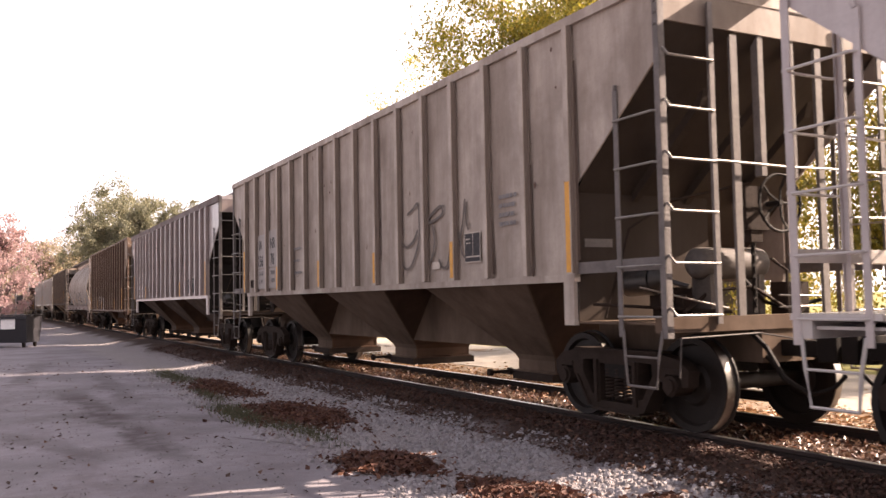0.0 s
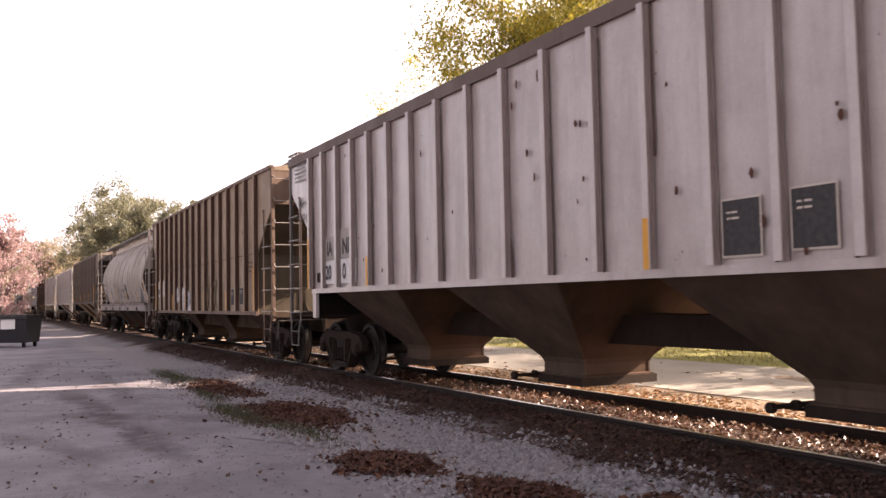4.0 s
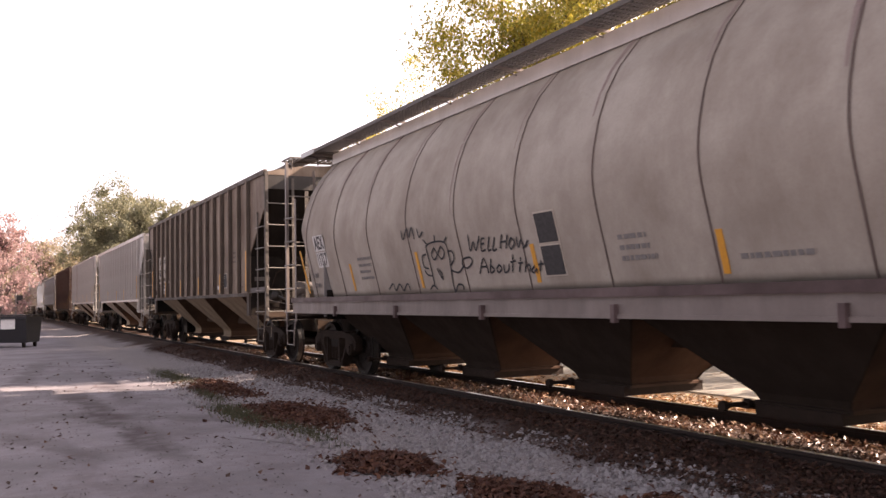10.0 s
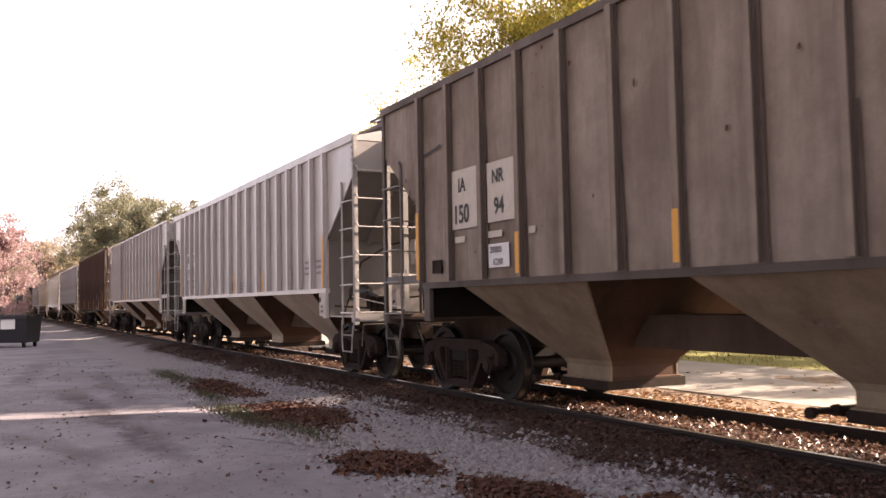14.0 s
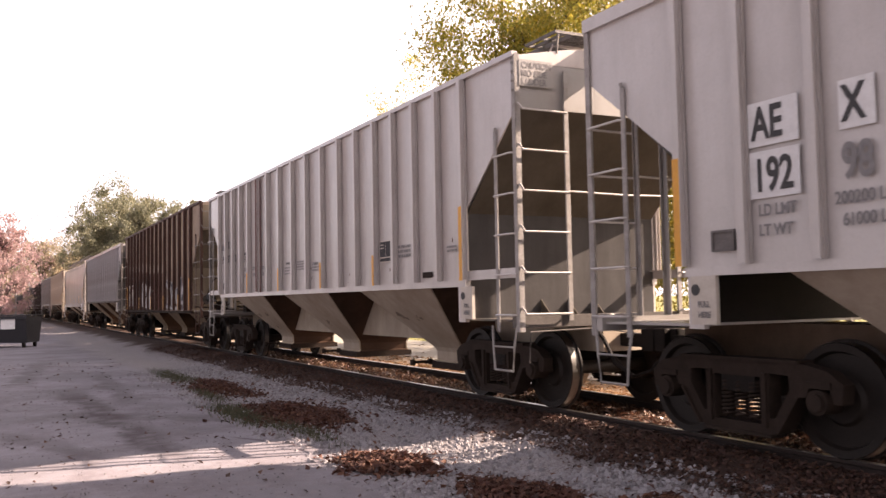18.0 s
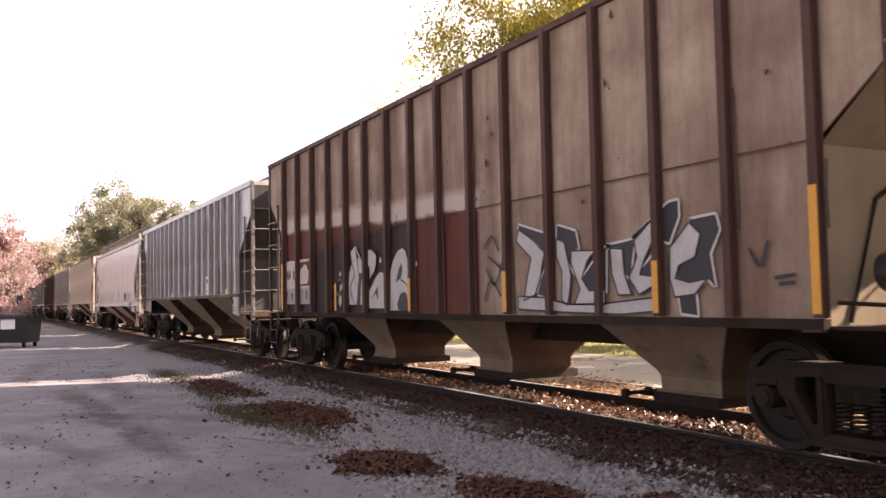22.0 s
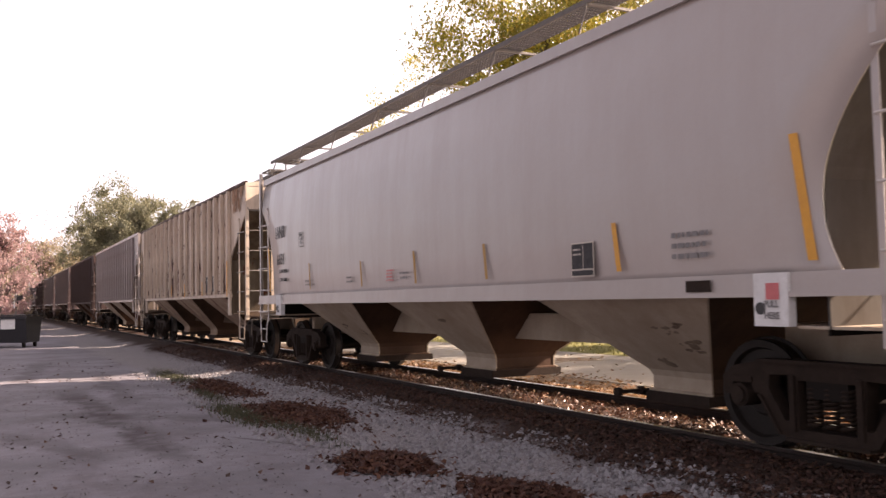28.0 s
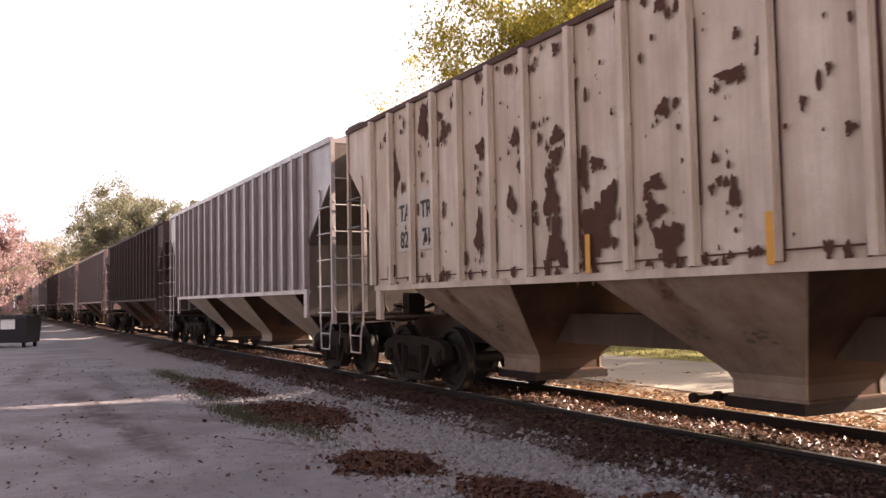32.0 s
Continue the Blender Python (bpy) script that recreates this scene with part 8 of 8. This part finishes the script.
def build_trees():
    tree("maple_tree", "tall yellow autumn tree with thinning leaves", -28.1, 13.0, 17.5, 5.7, LEAF_YELLOW, 90000, 0.088, 5, 0.35, clumps=230)
    tree("maple_tree", "yellow autumn tree behind the lane", -21.5, 14.5, 16.0, 5.8, LEAF_SHRUB, 38000, 0.08, 6, 0.2, clumps=170)
    tree("maple_tree", "yellow autumn tree behind the lane", -12.0, 17.0, 13.0, 5.5, LEAF_SHRUB, 24000, 0.09, 7, 0.12, clumps=120)
    tree("young_maple", "slim young tree with sparse yellow leaves", -39.0, 11.0, 13.7, 2.7, LEAF_YELLOW, 9000, 0.075, 31, 0.45, clumps=46, slim=0.5)
    tree("shrub", "yellow-green shrub beyond the lane", -21.5, 15.5, 6.6, 4.0, LEAF_SHRUB, 18000, 0.085, 8, 0.02, clumps=110)
    tree("shrub", "yellow-green shrub beyond the lane", -15.5, 15.5, 6.0, 3.6, LEAF_SHRUB, 16000, 0.085, 9, 0.02, clumps=100)
    tree("shrub", "yellow-green shrub beyond the lane", -28.5, 17.0, 6.0, 3.8, LEAF_SHRUB, 14000, 0.09, 10, 0.02, clumps=90)
    tree("shrub", "yellow-green shrub beyond the lane", -8.5, 15.0, 5.5, 3.4, LEAF_SHRUB, 12000, 0.085, 11, 0.02, clumps=90)
    # far row beside the line
    for i, (x, y, h, sp, n, s) in enumerate(((-118, 5.8, 15.5, 5.0, 20000, 0.17), (-126, 8.5, 18.5, 6.0, 26000, 0.18), (-113, 7.8, 15.5, 5.0, 20000, 0.17),
                                             (-100, 9.2, 13.0, 4.2, 18000, 0.16), (-92, 10.8, 12.2, 4.0, 18000, 0.16), (-135, 5.5, 14, 5, 14000, 0.19))):
        tree("oak_tree", "dull green tree in a far row beside the line", x, y, h, sp, LEAF_GREEN, n, s, 20 + i, 0.05, group="far trees", clumps=80)
    tree("bare_tree", "leafless grey tree rising from the far row", -122, 6.6, 25.0, 4.5, LEAF_TAN, 0, 0.2, 40, 0.6, slim=0.22)
    tree("bare_tree", "pale thinning tree beside the pink trees", -112, -1.2, 13.0, 3.0, LEAF_PINK, 900, 0.12, 41, 0.4, slim=0.22)
    for i, (x, y, h, sp, leaf, n) in enumerate(((-74, -6.6, 9.0, 3.2, LEAF_PINK, 11000), (-88, -5.9, 8.6, 3.0, LEAF_PINK, 7000), (-150, 0.5, 12, 5, LEAF_TAN, 7000), (-160, 4, 13, 6, LEAF_TAN, 6000),
                                               (-170, -4, 13, 6, LEAF_TAN, 5000), (-130, -8, 9, 5, LEAF_TAN, 6000), (-105, -6.5, 5, 3.5, LEAF_TAN, 5000), (-180, 9, 15, 7, LEAF_TAN, 5000), (-100, -10, 8, 4, LEAF_TAN, 5000),
                                               (-210, 0, 12, 8, LEAF_TAN, 4000), (-215, -8, 12, 8, LEAF_TAN, 4000))):
        tree("autumn_tree", "pink autumn tree far down the line" if leaf is LEAF_PINK else "tan autumn tree far down the line", x, y, h, sp, leaf, n, 0.12 if leaf is LEAF_PINK else 0.2, 50 + i, 0.06, group="far autumn trees", clumps=70)


# ---- waste container and signal ----
BIN = plain("dark green painted steel", (0.012, 0.011, 0.015), 0.6, 0.0, 0.4, 6)


def build_bin():
    b = root("waste_container", "dark steel waste container with a white sign, on the lot", "dumpster", "", pose(-41.9, -6.2, -0.3, 0, 0, 62.5))

    def body(bm):
        loft(bm, [[(-1.15, -0.55, 0.2), (0.95, -0.55, 0.2), (0.95, 0.6, 0.2), (-1.15, 0.6, 0.2)], [(-1.25, -0.72, 1.3), (1.0, -0.72, 1.3), (1.0, 0.75, 1.3), (-1.25, 0.75, 1.3)]])
        box(bm, -1.3, 1.05, -0.78, -0.70, 1.2, 1.32)
    part("body", body, BIN, b)
    part("lid", lambda bm: (box(bm, -1.3, -0.15, -0.8, 0.8, 1.33, 1.38), box(bm, -0.12, 1.05, -0.8, 0.8, 1.33, 1.38)), BIN, b)
    for x in (-1.1, 0.8):
        for y in (-0.5, 0.5):
            part("caster", lambda bm: (box(bm, x - 0.06, x + 0.06, y - 0.05, y + 0.05, 0.0, 0.22),), STEEL, b)
    part("sign", lambda bm: box(bm, -0.08, 0.52, -0.715, -0.70, 0.78, 1.22), WHITE, b, "blank white sign")


def build_signal():
    s = root("signal_mast", "slim grey signal mast far down the line", "signal", "", pose(-80.0, -5.02, -0.3))
    part("mast", lambda bm: tube(bm, [(0, 0, 0), (0, 0, 2.85)], 0.07, 8), CHROME, s)
    part("signal_head", lambda bm: box(bm, -0.15, 0.2, 0.05, 0.5, 1.95, 2.7), BLACK, s)


build_ground()
build_track()
build_lane()
build_train()
build_bin()
build_signal()
build_trees()
build_litter()


def travelled(t):
    """Metres that the train has gone at t seconds; it gains a little speed."""
    return 5.57 * t + 0.0029 * t * t


def motions():
    steps = [i * 2.0 for i in range(17)]
    for car, x in TRAIN:
        walk(car, [(t, pose(x + travelled(t), 0, 0)) for t in steps])
    turns = [i * 0.1 for i in range(321)]
    for wheel, dx in WHEELS:
        walk(wheel, [(t, pose(dx, 0, AXLE, 0, math.degrees(travelled(t) / AXLE), 0)) for t in turns])


motions()
